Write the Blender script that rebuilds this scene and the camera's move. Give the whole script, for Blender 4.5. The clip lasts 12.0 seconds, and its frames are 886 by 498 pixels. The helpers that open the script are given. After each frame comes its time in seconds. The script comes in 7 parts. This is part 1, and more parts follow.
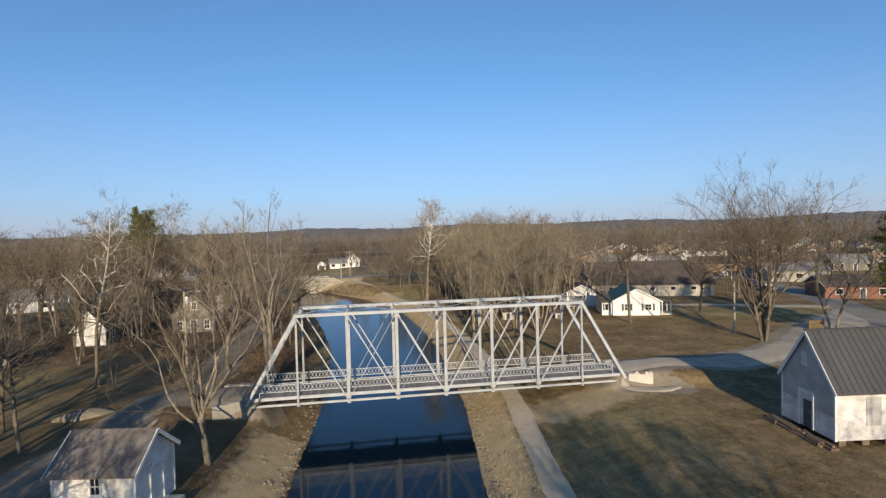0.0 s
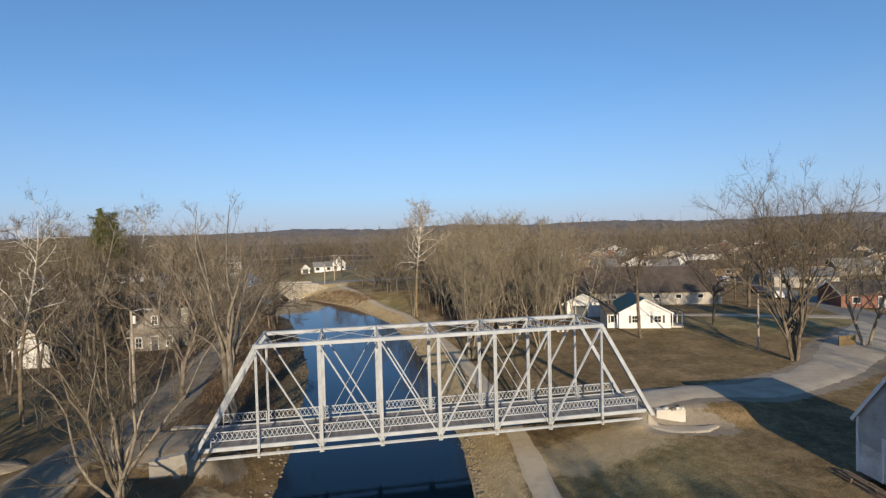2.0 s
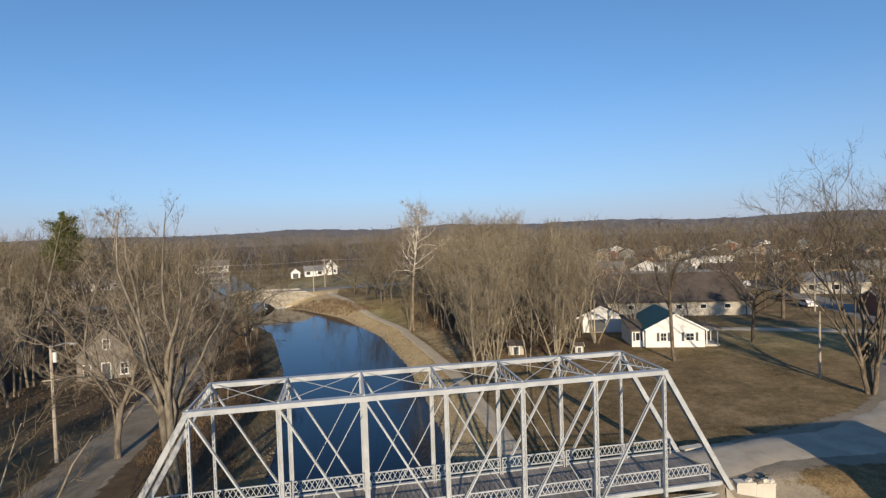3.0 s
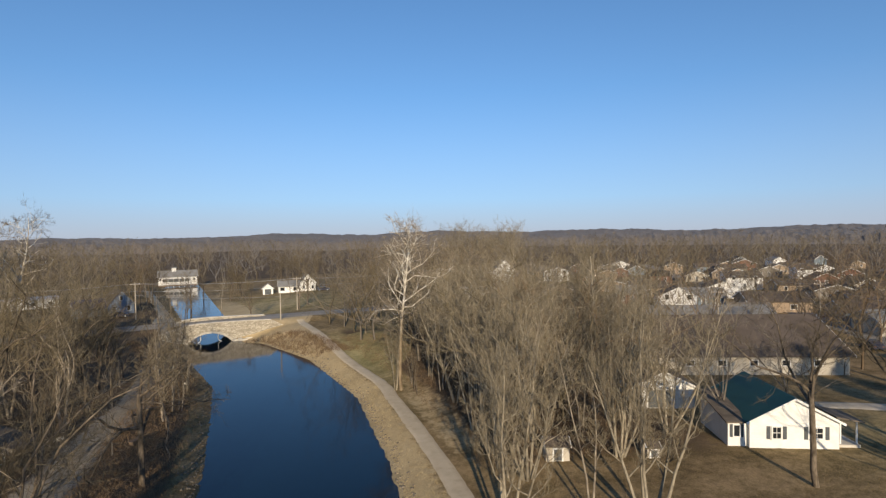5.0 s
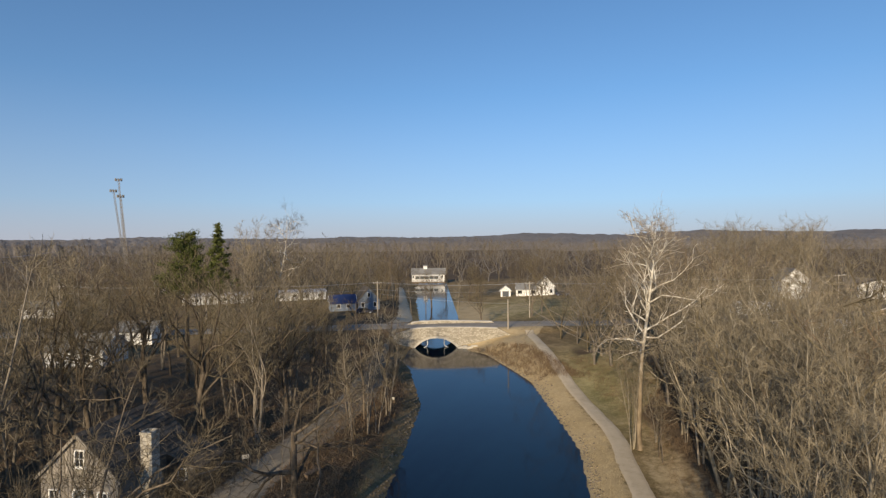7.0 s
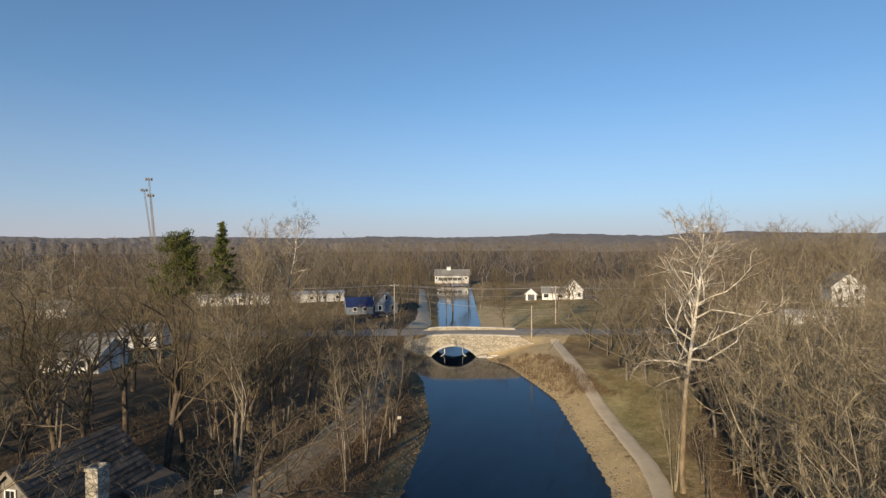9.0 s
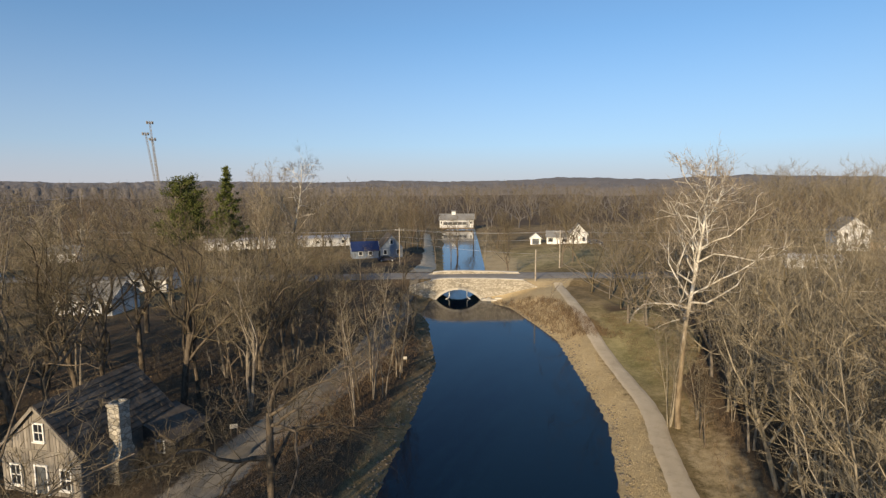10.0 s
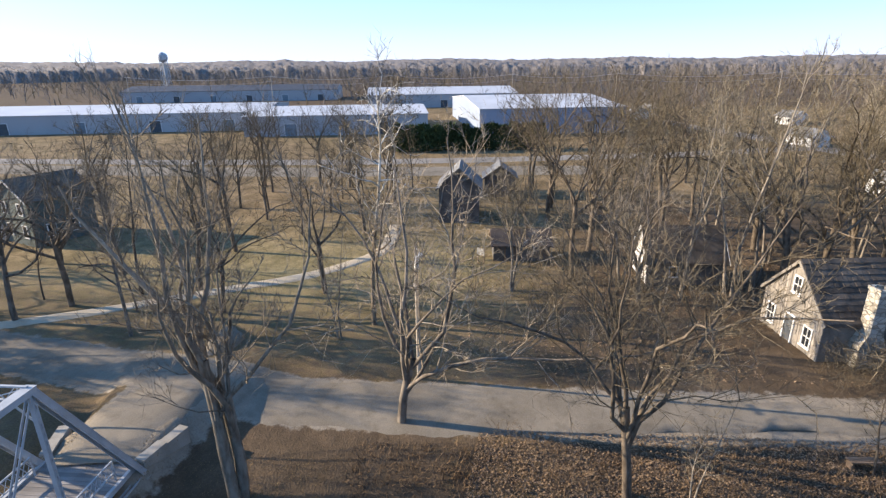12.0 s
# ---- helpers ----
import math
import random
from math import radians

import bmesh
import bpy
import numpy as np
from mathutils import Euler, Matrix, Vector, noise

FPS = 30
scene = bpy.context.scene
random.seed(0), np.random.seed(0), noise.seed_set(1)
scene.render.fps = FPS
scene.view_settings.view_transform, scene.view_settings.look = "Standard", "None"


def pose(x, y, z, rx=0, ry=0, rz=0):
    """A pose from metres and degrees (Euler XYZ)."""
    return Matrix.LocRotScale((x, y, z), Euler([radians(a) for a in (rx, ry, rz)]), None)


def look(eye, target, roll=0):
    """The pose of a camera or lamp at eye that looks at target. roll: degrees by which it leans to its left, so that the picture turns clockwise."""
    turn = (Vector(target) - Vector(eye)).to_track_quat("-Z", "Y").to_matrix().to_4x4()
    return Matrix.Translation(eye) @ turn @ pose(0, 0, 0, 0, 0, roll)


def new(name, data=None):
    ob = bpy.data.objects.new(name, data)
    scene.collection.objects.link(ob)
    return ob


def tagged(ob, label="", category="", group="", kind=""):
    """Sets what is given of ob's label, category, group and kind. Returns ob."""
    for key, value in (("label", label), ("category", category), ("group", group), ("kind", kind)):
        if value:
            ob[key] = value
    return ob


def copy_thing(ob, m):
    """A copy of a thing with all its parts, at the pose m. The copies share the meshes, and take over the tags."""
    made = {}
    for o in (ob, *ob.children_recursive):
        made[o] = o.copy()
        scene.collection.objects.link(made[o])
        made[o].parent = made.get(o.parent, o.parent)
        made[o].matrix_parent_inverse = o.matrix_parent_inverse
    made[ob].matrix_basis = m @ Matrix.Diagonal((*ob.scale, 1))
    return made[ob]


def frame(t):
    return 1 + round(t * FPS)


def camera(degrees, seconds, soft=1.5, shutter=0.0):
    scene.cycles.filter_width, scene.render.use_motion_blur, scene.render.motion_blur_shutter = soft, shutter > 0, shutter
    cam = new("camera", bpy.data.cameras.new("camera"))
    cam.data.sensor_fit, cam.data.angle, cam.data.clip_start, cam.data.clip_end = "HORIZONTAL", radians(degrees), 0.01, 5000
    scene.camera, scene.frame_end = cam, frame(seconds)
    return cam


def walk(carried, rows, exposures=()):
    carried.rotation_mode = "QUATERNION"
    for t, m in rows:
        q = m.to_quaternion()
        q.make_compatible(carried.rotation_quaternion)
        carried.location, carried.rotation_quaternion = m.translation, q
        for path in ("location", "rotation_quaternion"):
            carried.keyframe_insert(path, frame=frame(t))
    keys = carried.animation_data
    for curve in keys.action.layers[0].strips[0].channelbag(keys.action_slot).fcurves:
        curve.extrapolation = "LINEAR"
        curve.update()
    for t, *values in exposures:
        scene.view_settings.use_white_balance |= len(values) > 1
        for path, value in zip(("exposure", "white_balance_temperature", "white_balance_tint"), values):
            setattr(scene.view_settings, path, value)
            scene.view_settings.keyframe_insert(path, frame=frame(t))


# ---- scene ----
cam = camera(79.6, 12.0, 1.35)
PATH = [
    (0, (-1.214, 1.537, 14.808), (-1.157, 4.134, 14.726), -1.5),
    (0.5, (-1.106, 1.433, 14.743), (-1.037, 4.030, 14.665), -1.5),
    (1, (-1.412, 1.920, 14.791), (-1.325, 4.516, 14.712), -1.6),
    (1.5, (-1.552, 4.980, 14.995), (-1.457, 7.578, 14.912), -1.6),
    (2, (-1.417, 9.736, 15.535), (-1.301, 12.332, 15.454), -1.5),
    (2.5, (-1.270, 15.044, 16.262), (-1.148, 17.640, 16.178), -1.4),
    (3, (-1.621, 20.454, 16.450), (-1.481, 23.049, 16.366), -1.8),
    (4.8, (-1.777, 42.474, 19.182), (-1.578, 45.066, 19.110), -1.1),
    (5, (-1.716, 44.903, 19.302), (-1.518, 47.495, 19.244), -0.8),
    (5.5, (-1.213, 50.705, 19.562), (-1.287, 53.304, 19.513), -0.8),
    (6, (-0.684, 55.294, 19.733), (-1.444, 57.780, 19.685), -0.7),
    (6.5, (-0.342, 58.353, 19.614), (-1.321, 60.762, 19.572), -0.4),
    (7, (-0.395, 60.823, 19.750), (-1.375, 63.231, 19.703), -0.5),
    (9, (-1.606, 68.216, 19.911), (-2.709, 70.570, 19.865), -0.2),
    (9.5, (-1.574, 68.188, 19.903), (-2.690, 70.535, 19.825), -0.2),
    (10, (-1.466, 68.050, 19.946), (-2.584, 70.376, 19.629), -0.3),
    (10.5, (-1.460, 67.973, 19.951), (-2.584, 70.283, 19.555), -0.2),
    (11, (-1.583, 67.977, 19.938), (-3.301, 69.888, 19.539), -0.3),
    (11.2, (-1.638, 67.995, 19.872), (-3.653, 69.570, 19.406), -0.2),
    (11.5, (-1.325, 68.247, 19.604), (-3.608, 69.149, 18.747), -0.6),
    (11.7, (-1.222, 68.600, 19.311), (-3.659, 68.915, 18.461), -0.8),
    (12, (-0.773, 69.248, 18.839), (-3.174, 68.727, 17.987), -0.6),
]
walk(cam, [(t, look(eye, target, roll)) for t, eye, target, roll in PATH],
     [(0.0, 0.33, 6650, 10), (5.0, 0.32, 6750, 10), (7.0, 0.30, 6980, 10), (9.0, 0.36, 7350, 10), (10.2, 0.48, 7400, 10), (11.0, 0.62, 7250, 10), (11.5, 1.17, 6750, 11), (12.0, 1.48, 6500, 13)])

# ---------------------------------------------------------------- world, sun
world = bpy.data.worlds.new("sky")
scene.world = world
world.use_nodes = True
wn = world.node_tree
sky = wn.nodes.new("ShaderNodeTexSky")
sky.sky_type = 'NISHITA'
sky.sun_disc = False
sky.sun_elevation = radians(17.5)
sky.sun_rotation = radians(180)
sky.altitude = 300
sky.air_density = 0.95
sky.dust_density = 0.45
sky.ozone_density = 5.5
wn.nodes["Background"].inputs[1].default_value = 0.125
# hazy winter air: the clear sky is sampled a little above the true height, and a thin lavender haze lies along the horizon
wc = wn.nodes.new("ShaderNodeTexCoord")
ws = wn.nodes.new("ShaderNodeSeparateXYZ")
wn.links.new(wc.outputs["Generated"], ws.inputs[0])
wz = wn.nodes.new("ShaderNodeMath")
wz.operation = 'MULTIPLY_ADD'
wz.inputs[1].default_value, wz.inputs[2].default_value = 0.92, 0.05
wn.links.new(ws.outputs[2], wz.inputs[0])
wj = wn.nodes.new("ShaderNodeCombineXYZ")
wn.links.new(ws.outputs[0], wj.inputs[0])
wn.links.new(ws.outputs[1], wj.inputs[1])
wn.links.new(wz.outputs[0], wj.inputs[2])
wn.links.new(wj.outputs[0], sky.inputs[0])
wr = wn.nodes.new("ShaderNodeValToRGB")
wr.color_ramp.interpolation = 'B_SPLINE'
wr.color_ramp.elements.new(0.5)
for e_, (at, v_) in zip(wr.color_ramp.elements, ((0.0, 0.92), (0.07, 0.42), (0.26, 0.0))):
    e_.position, e_.color = at, (v_, v_, v_, 1)
wn.links.new(ws.outputs[2], wr.inputs[0])
wm = wn.nodes.new("ShaderNodeMix")
wm.data_type = 'RGBA'
wm.inputs[7].default_value = (2.95, 2.9, 3.6, 1)
wn.links.new(wr.outputs[0], wm.inputs[0])
wt = wn.nodes.new("ShaderNodeMix")
wt.data_type, wt.blend_type = 'RGBA', 'MULTIPLY'
wt.inputs[0].default_value = 1.0
wt.inputs[7].default_value = (0.86, 1.03, 1.03, 1)
wn.links.new(sky.outputs[0], wt.inputs[6])
wn.links.new(wt.outputs[2], wm.inputs[6])
wn.links.new(wm.outputs[2], wn.nodes["Background"].inputs[0])

sun_data = bpy.data.lights.new("sun", 'SUN')
sun_data.energy = 4.4
sun_data.angle = radians(0.5)
sun_data.color = (1.0, 0.83, 0.605)
sun = new("sun", sun_data)
sun.matrix_world = look((2.6, -100, 31.5), (0, 0, 0))


# ---------------------------------------------------------------- materials
def material(name, rough=0.8, metal=0.0, spec=0.3):
    m = bpy.data.materials.new(name)
    m.use_nodes = True
    b = m.node_tree.nodes["Principled BSDF"]
    b.inputs["Roughness"].default_value = rough
    b.inputs["Metallic"].default_value = metal
    b.inputs["Specular IOR Level"].default_value = spec
    return m, m.node_tree, b


def ramp(nt, fac, stops):
    r = nt.nodes.new("ShaderNodeValToRGB")
    while len(r.color_ramp.elements) < len(stops):
        r.color_ramp.elements.new(0.5)
    for e, (p, c) in zip(r.color_ramp.elements, stops):
        e.position, e.color = p, (*c, 1)
    nt.links.new(fac, r.inputs[0])
    return r.outputs[0]


def coords(nt, kind="Object", scale=(1, 1, 1)):
    c = nt.nodes.new("ShaderNodeTexCoord")
    mp = nt.nodes.new("ShaderNodeMapping")
    mp.inputs["Scale"].default_value = scale
    nt.links.new(c.outputs[kind], mp.inputs[0])
    return mp.outputs[0]


def noise_tex(nt, vec, scale, detail=4, rough=0.55):
    n = nt.nodes.new("ShaderNodeTexNoise")
    n.inputs["Scale"].default_value, n.inputs["Detail"].default_value = scale, detail
    n.inputs["Roughness"].default_value = rough
    if vec:
        nt.links.new(vec, n.inputs["Vector"])
    return n.outputs["Fac"]


def mix(nt, fac, a, b, mode='MIX'):
    n = nt.nodes.new("ShaderNodeMix")
    n.data_type, n.blend_type = 'RGBA', mode
    for v, i in ((fac, 0), (a, 6), (b, 7)):
        if isinstance(v, (int, float)):
            n.inputs[i].default_value = v
        elif isinstance(v, tuple):
            n.inputs[i].default_value = (*v, 1)
        else:
            nt.links.new(v, n.inputs[i])
    return n.outputs[2]


def maths(nt, op, a, b=0.0):
    n = nt.nodes.new("ShaderNodeMath")
    n.operation = op
    for v, i in ((a, 0), (b, 1)):
        if isinstance(v, (int, float)):
            n.inputs[i].default_value = v
        else:
            nt.links.new(v, n.inputs[i])
    return n.outputs[0]


def bump(nt, bsdf, height, strength=0.3, distance=0.02):
    n = nt.nodes.new("ShaderNodeBump")
    n.inputs["Strength"].default_value, n.inputs["Distance"].default_value = strength, distance
    nt.links.new(height, n.inputs["Height"])
    nt.links.new(n.outputs[0], bsdf.inputs["Normal"])


def plain(name, c1, c2, scale=3.0, rough=0.8, metal=0.0, relief=0.15, kind="Object", fine=30.0, random_amount=0.0, stretch=(1, 1, 1)):
    """A two-tone surface: large stains, fine grain and a little relief."""
    m, nt, b = material(name, rough, metal)
    v = coords(nt, kind, stretch)
    big = noise_tex(nt, v, scale, 5)
    small = noise_tex(nt, v, fine, 3)
    f = maths(nt, 'ADD', maths(nt, 'MULTIPLY', big, 0.65), maths(nt, 'MULTIPLY', small, 0.35))
    col = ramp(nt, f, [(0.32, c1), (0.68, c2)])
    if random_amount:
        o = nt.nodes.new("ShaderNodeObjectInfo")
        v2 = maths(nt, 'ADD', maths(nt, 'MULTIPLY', o.outputs["Random"], random_amount), 1 - random_amount / 2)
        col = mix(nt, 1.0, col, v2, 'MULTIPLY')
    nt.links.new(col, b.inputs["Base Color"])
    if relief:
        bump(nt, b, small, relief, 0.02)
    return m


def bark(name, c1, c2, c3=None, vary=0.5):
    m, nt, b = material(name, 0.9, 0, 0.1)
    v = coords(nt, "Object", (1, 1, 0.35))
    f = noise_tex(nt, v, 4.0, 5)
    stops = [(0.35, c1), (0.62, c2)] + ([(0.72, c3)] if c3 else [])
    col = ramp(nt, f, stops)
    o = nt.nodes.new("ShaderNodeObjectInfo")
    k = maths(nt, 'ADD', maths(nt, 'MULTIPLY', o.outputs["Random"], vary), 1 - vary / 2)
    g = nt.nodes.new("ShaderNodeNewGeometry")
    k2 = maths(nt, 'ADD', maths(nt, 'MULTIPLY', g.outputs["Random Per Island"], vary), 1 - vary / 2)
    col = mix(nt, 1.0, col, maths(nt, 'MULTIPLY', k, k2), 'MULTIPLY')
    nt.links.new(col, b.inputs["Base Color"])
    return m


def sided(name, c1, c2, pitch=0.15, axis=2, rough=0.7, depth=0.6):
    """Boards: lap lines of the given pitch and weathering."""
    m, nt, b = material(name, rough)
    v = coords(nt, "Object")
    s = nt.nodes.new("ShaderNodeSeparateXYZ")
    nt.links.new(v, s.inputs[0])
    saw = maths(nt, 'FRACT', maths(nt, 'DIVIDE', s.outputs[axis], pitch))
    big = noise_tex(nt, v, 0.9, 5)
    small = noise_tex(nt, coords(nt, "Object", (1, 1, 6)), 5, 4)
    f = maths(nt, 'ADD', maths(nt, 'MULTIPLY', big, 0.6), maths(nt, 'MULTIPLY', small, 0.4))
    nt.links.new(ramp(nt, f, [(0.36, c1), (0.64, c2)]), b.inputs["Base Color"])
    bump(nt, b, saw, depth, 0.03)
    return m


M = {}
M["steel"] = plain("weathered_silver_paint", (0.30, 0.32, 0.335), (0.47, 0.495, 0.515), 1.2, 0.5, 0.0, 0.1)
M["steel_dark"] = plain("rusty_steel", (0.16, 0.14, 0.12), (0.32, 0.31, 0.29), 1.5, 0.6)
M["deck"] = plain("grey_deck_timber", (0.15, 0.14, 0.13), (0.30, 0.28, 0.26), 0.8, 0.9, random_amount=0.5)
M["concrete"] = plain("pale_concrete", (0.40, 0.37, 0.32), (0.60, 0.57, 0.50), 0.7, 0.9)
M["stone"] = None
M["bark"] = bark("grey_brown_bark", (0.065, 0.052, 0.038), (0.16, 0.13, 0.098))
M["bark_tan"] = bark("tan_grey_bark", (0.15, 0.13, 0.096), (0.33, 0.288, 0.218))
M["twig"] = bark("brown_twigs", (0.085, 0.069, 0.047), (0.155, 0.128, 0.088), vary=0.35)
M["twig_olive"] = bark("olive_brown_twigs", (0.10, 0.081, 0.05), (0.172, 0.14, 0.088), vary=0.35)
# Greyer woodland tone, picked partly to carry distance haze in its colour.
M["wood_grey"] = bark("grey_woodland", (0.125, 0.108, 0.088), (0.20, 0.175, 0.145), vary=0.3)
M["wood_tan"] = bark("tan_woodland", (0.135, 0.113, 0.08), (0.215, 0.182, 0.13), vary=0.3)
# Paler twig tone: sunlit brightness is put into the colour.
M["twig_grey"] = bark("grey_sunlit_twigs", (0.16, 0.132, 0.097), (0.29, 0.245, 0.187))
M["bark_grey"] = bark("furrowed_grey_bark", (0.085, 0.072, 0.058), (0.21, 0.18, 0.145))
M["bark_pale"] = bark("pale_smooth_bark", (0.17, 0.145, 0.112), (0.34, 0.30, 0.24))
# Between dark and pale bark, with some sunlit brightness put into the tone.
M["bark_mid"] = bark("grey_sunlit_bark", (0.12, 0.10, 0.08), (0.27, 0.235, 0.185))
# Distance haze is put into this colour: greyer and bluer than near twigs.
M["wood_haze"] = bark("hazed_hill_woods", (0.12, 0.113, 0.114), (0.185, 0.174, 0.173), vary=0.22)
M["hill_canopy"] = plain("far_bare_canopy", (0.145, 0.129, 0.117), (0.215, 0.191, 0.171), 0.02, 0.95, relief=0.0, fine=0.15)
M["twig_red"] = bark("reddish_twigs", (0.115, 0.083, 0.054), (0.19, 0.138, 0.09), vary=0.35)
M["twig_pale"] = bark("pale_tan_twigs", (0.155, 0.13, 0.09), (0.275, 0.235, 0.167))
def sycamore_bark():
    m, nt, b = material("white_peeling_bark", 0.85, 0, 0.15)
    v = coords(nt, "Object", (1, 1, 0.4))
    f = noise_tex(nt, v, 2.2, 5)
    white = ramp(nt, f, [(0.36, (0.34, 0.29, 0.22)), (0.52, (0.60, 0.56, 0.48)), (0.66, (0.74, 0.71, 0.64))])
    rough = ramp(nt, f, [(0.35, (0.12, 0.092, 0.062)), (0.65, (0.28, 0.225, 0.155))])
    s = nt.nodes.new("ShaderNodeSeparateXYZ")
    nt.links.new(coords(nt, "Object"), s.inputs[0])
    k = ramp(nt, maths(nt, 'ADD', maths(nt, 'DIVIDE', s.outputs[2], 27.0), maths(nt, 'MULTIPLY', f, 0.3)), [(0.42, (0, 0, 0)), (0.62, (1, 1, 1))])
    nt.links.new(mix(nt, k, rough, white), b.inputs["Base Color"])
    return m


M["syc_bark"] = sycamore_bark()
M["needles"] = bark("dark_green_needles", (0.045, 0.06, 0.018), (0.12, 0.13, 0.042))
M["hedge"] = bark("cedar_hedge_green", (0.03, 0.046, 0.02), (0.06, 0.083, 0.032))
M["white_wall"] = sided("white_clapboard", (0.66, 0.66, 0.64), (0.82, 0.82, 0.80), 0.15, 2, 0.6, 0.4)
M["white_flat"] = plain("white_paint", (0.62, 0.62, 0.60), (0.80, 0.80, 0.78), 1.5, 0.6)
M["barn_white"] = sided("worn_whitewash", (0.42, 0.40, 0.37), (0.80, 0.79, 0.76), 0.24, 2, 0.75, 0.3)
M["barn_grey"] = sided("bare_grey_boards", (0.30, 0.29, 0.28), (0.50, 0.49, 0.47), 0.24, 2, 0.8, 0.5)
M["metal_roof"] = plain("dull_metal_roof", (0.042, 0.043, 0.046), (0.098, 0.098, 0.10), 0.8, 0.6, 0.1, 0.1, stretch=(1, 0.2, 0.2))
M["light_roof"] = plain("pale_metal_roof", (0.45, 0.46, 0.47), (0.60, 0.61, 0.62), 0.1, 0.55, 0.0, 0.05)
M["shingle"] = plain("dark_shingle", (0.05, 0.041, 0.033), (0.15, 0.125, 0.10), 1.0, 0.95, random_amount=0.8)
M["old_roof"] = plain("patchy_worn_roof", (0.075, 0.066, 0.06), (0.235, 0.21, 0.19), 1.1, 0.9, fine=9.0)
M["shingle_brown"] = plain("brown_shingle", (0.06, 0.048, 0.04), (0.125, 0.10, 0.083), 0.5, 0.95)
M["shingle_grey"] = plain("grey_shingle", (0.14, 0.14, 0.14), (0.26, 0.26, 0.25), 0.5, 0.95)
M["green_roof"] = plain("green_metal_roof", (0.010, 0.045, 0.038), (0.018, 0.07, 0.06), 0.5, 0.5)
M["log"] = sided("weathered_log_boards", (0.14, 0.125, 0.105), (0.285, 0.26, 0.222), 0.22, 0, 0.9, 0.7)
M["plank"] = plain("weathered_plank", (0.155, 0.14, 0.12), (0.33, 0.30, 0.262), 1.5, 0.9, random_amount=0.5, stretch=(4, 4, 0.4))
M["old_concrete"] = plain("stained_old_concrete", (0.22, 0.205, 0.175), (0.40, 0.375, 0.325), 0.8, 0.9)
M["log_dark"] = sided("dark_hewn_logs", (0.07, 0.065, 0.06), (0.17, 0.155, 0.14), 0.3, 2, 0.9, 1.0)
M["brick"] = plain("red_brick_wall", (0.17, 0.08, 0.058), (0.27, 0.14, 0.10), 2.0, 0.9)
M["tan_brick"] = plain("tan_brick_wall", (0.30, 0.22, 0.15), (0.42, 0.33, 0.24), 2.0, 0.9)
M["block"] = plain("grey_block_wall", (0.34, 0.31, 0.26), (0.50, 0.46, 0.39), 0.8, 0.9)
M["blue_grey"] = sided("blue_grey_siding", (0.13, 0.17, 0.20), (0.20, 0.25, 0.29), 0.15)
M["green_siding"] = sided("dark_green_siding", (0.07, 0.10, 0.095), (0.12, 0.15, 0.145), 0.15)
M["blue_cladding"] = plain("blue_metal_cladding", (0.22, 0.27, 0.35), (0.28, 0.33, 0.42), 0.05, 0.55, relief=0.0)
M["slate_blue"] = sided("slate_blue_siding", (0.13, 0.165, 0.21), (0.20, 0.24, 0.295), 0.15)
M["blue_tarp"] = plain("dark_blue_sheeting", (0.014, 0.024, 0.075), (0.025, 0.042, 0.12), 0.8, 0.4)
M["factory_wall"] = plain("light_metal_cladding", (0.31, 0.32, 0.335), (0.40, 0.41, 0.425), 0.05, 0.6, relief=0.0)
M["glass"] = plain("dark_window_glass", (0.012, 0.014, 0.018), (0.03, 0.034, 0.04), 0.5, 0.08, relief=0.0)
M["door_dark"] = plain("dark_grey_door", (0.05, 0.06, 0.07), (0.10, 0.11, 0.12), 2, 0.7)
M["door_white"] = plain("white_door", (0.55, 0.55, 0.54), (0.7, 0.7, 0.68), 2, 0.6)
M["timber"] = plain("weathered_timber", (0.12, 0.085, 0.06), (0.26, 0.19, 0.13), 3, 0.9, stretch=(0.4, 3, 3))
M["pole"] = plain("grey_pole_wood", (0.28, 0.24, 0.19), (0.48, 0.43, 0.36), 2, 0.9, stretch=(3, 3, 0.3))
M["fence"] = plain("yellow_brown_timber", (0.13, 0.095, 0.05), (0.22, 0.16, 0.085), 2, 0.85)
M["wire"] = plain("aluminium_wire", (0.35, 0.35, 0.35), (0.45, 0.45, 0.45), 2, 0.5, 0.3, 0)
M["car_white"] = plain("white_car_paint", (0.75, 0.75, 0.75), (0.8, 0.8, 0.8), 1, 0.25, relief=0)
M["car_dark"] = plain("dark_car_paint", (0.03, 0.035, 0.05), (0.05, 0.05, 0.07), 1, 0.25, relief=0)
M["tyre"] = plain("black_rubber", (0.015, 0.015, 0.015), (0.03, 0.03, 0.03), 5, 0.9)
def grass(name, c1, c2):
    m, nt, b = material(name, 0.9, 0, 0.1)
    big = noise_tex(nt, coords(nt, "Object"), 0.6, 4)
    g = nt.nodes.new("ShaderNodeNewGeometry")
    f = maths(nt, 'ADD', maths(nt, 'MULTIPLY', big, 0.7), maths(nt, 'MULTIPLY', g.outputs["Random Per Island"], 0.3))
    nt.links.new(ramp(nt, f, [(0.3, c1), (0.7, c2)]), b.inputs["Base Color"])
    return m


M["dry_grass"] = grass("dry_tan_grass", (0.33, 0.262, 0.147), (0.51, 0.413, 0.25))
M["lawn_tuft"] = grass("brown_lawn_tufts", (0.13, 0.10, 0.045), (0.24, 0.175, 0.09))
M["weeds"] = grass("dead_brown_weeds", (0.115, 0.077, 0.045), (0.205, 0.14, 0.085))
M["leaf"] = grass("fallen_brown_leaves", (0.165, 0.112, 0.068), (0.315, 0.222, 0.14))


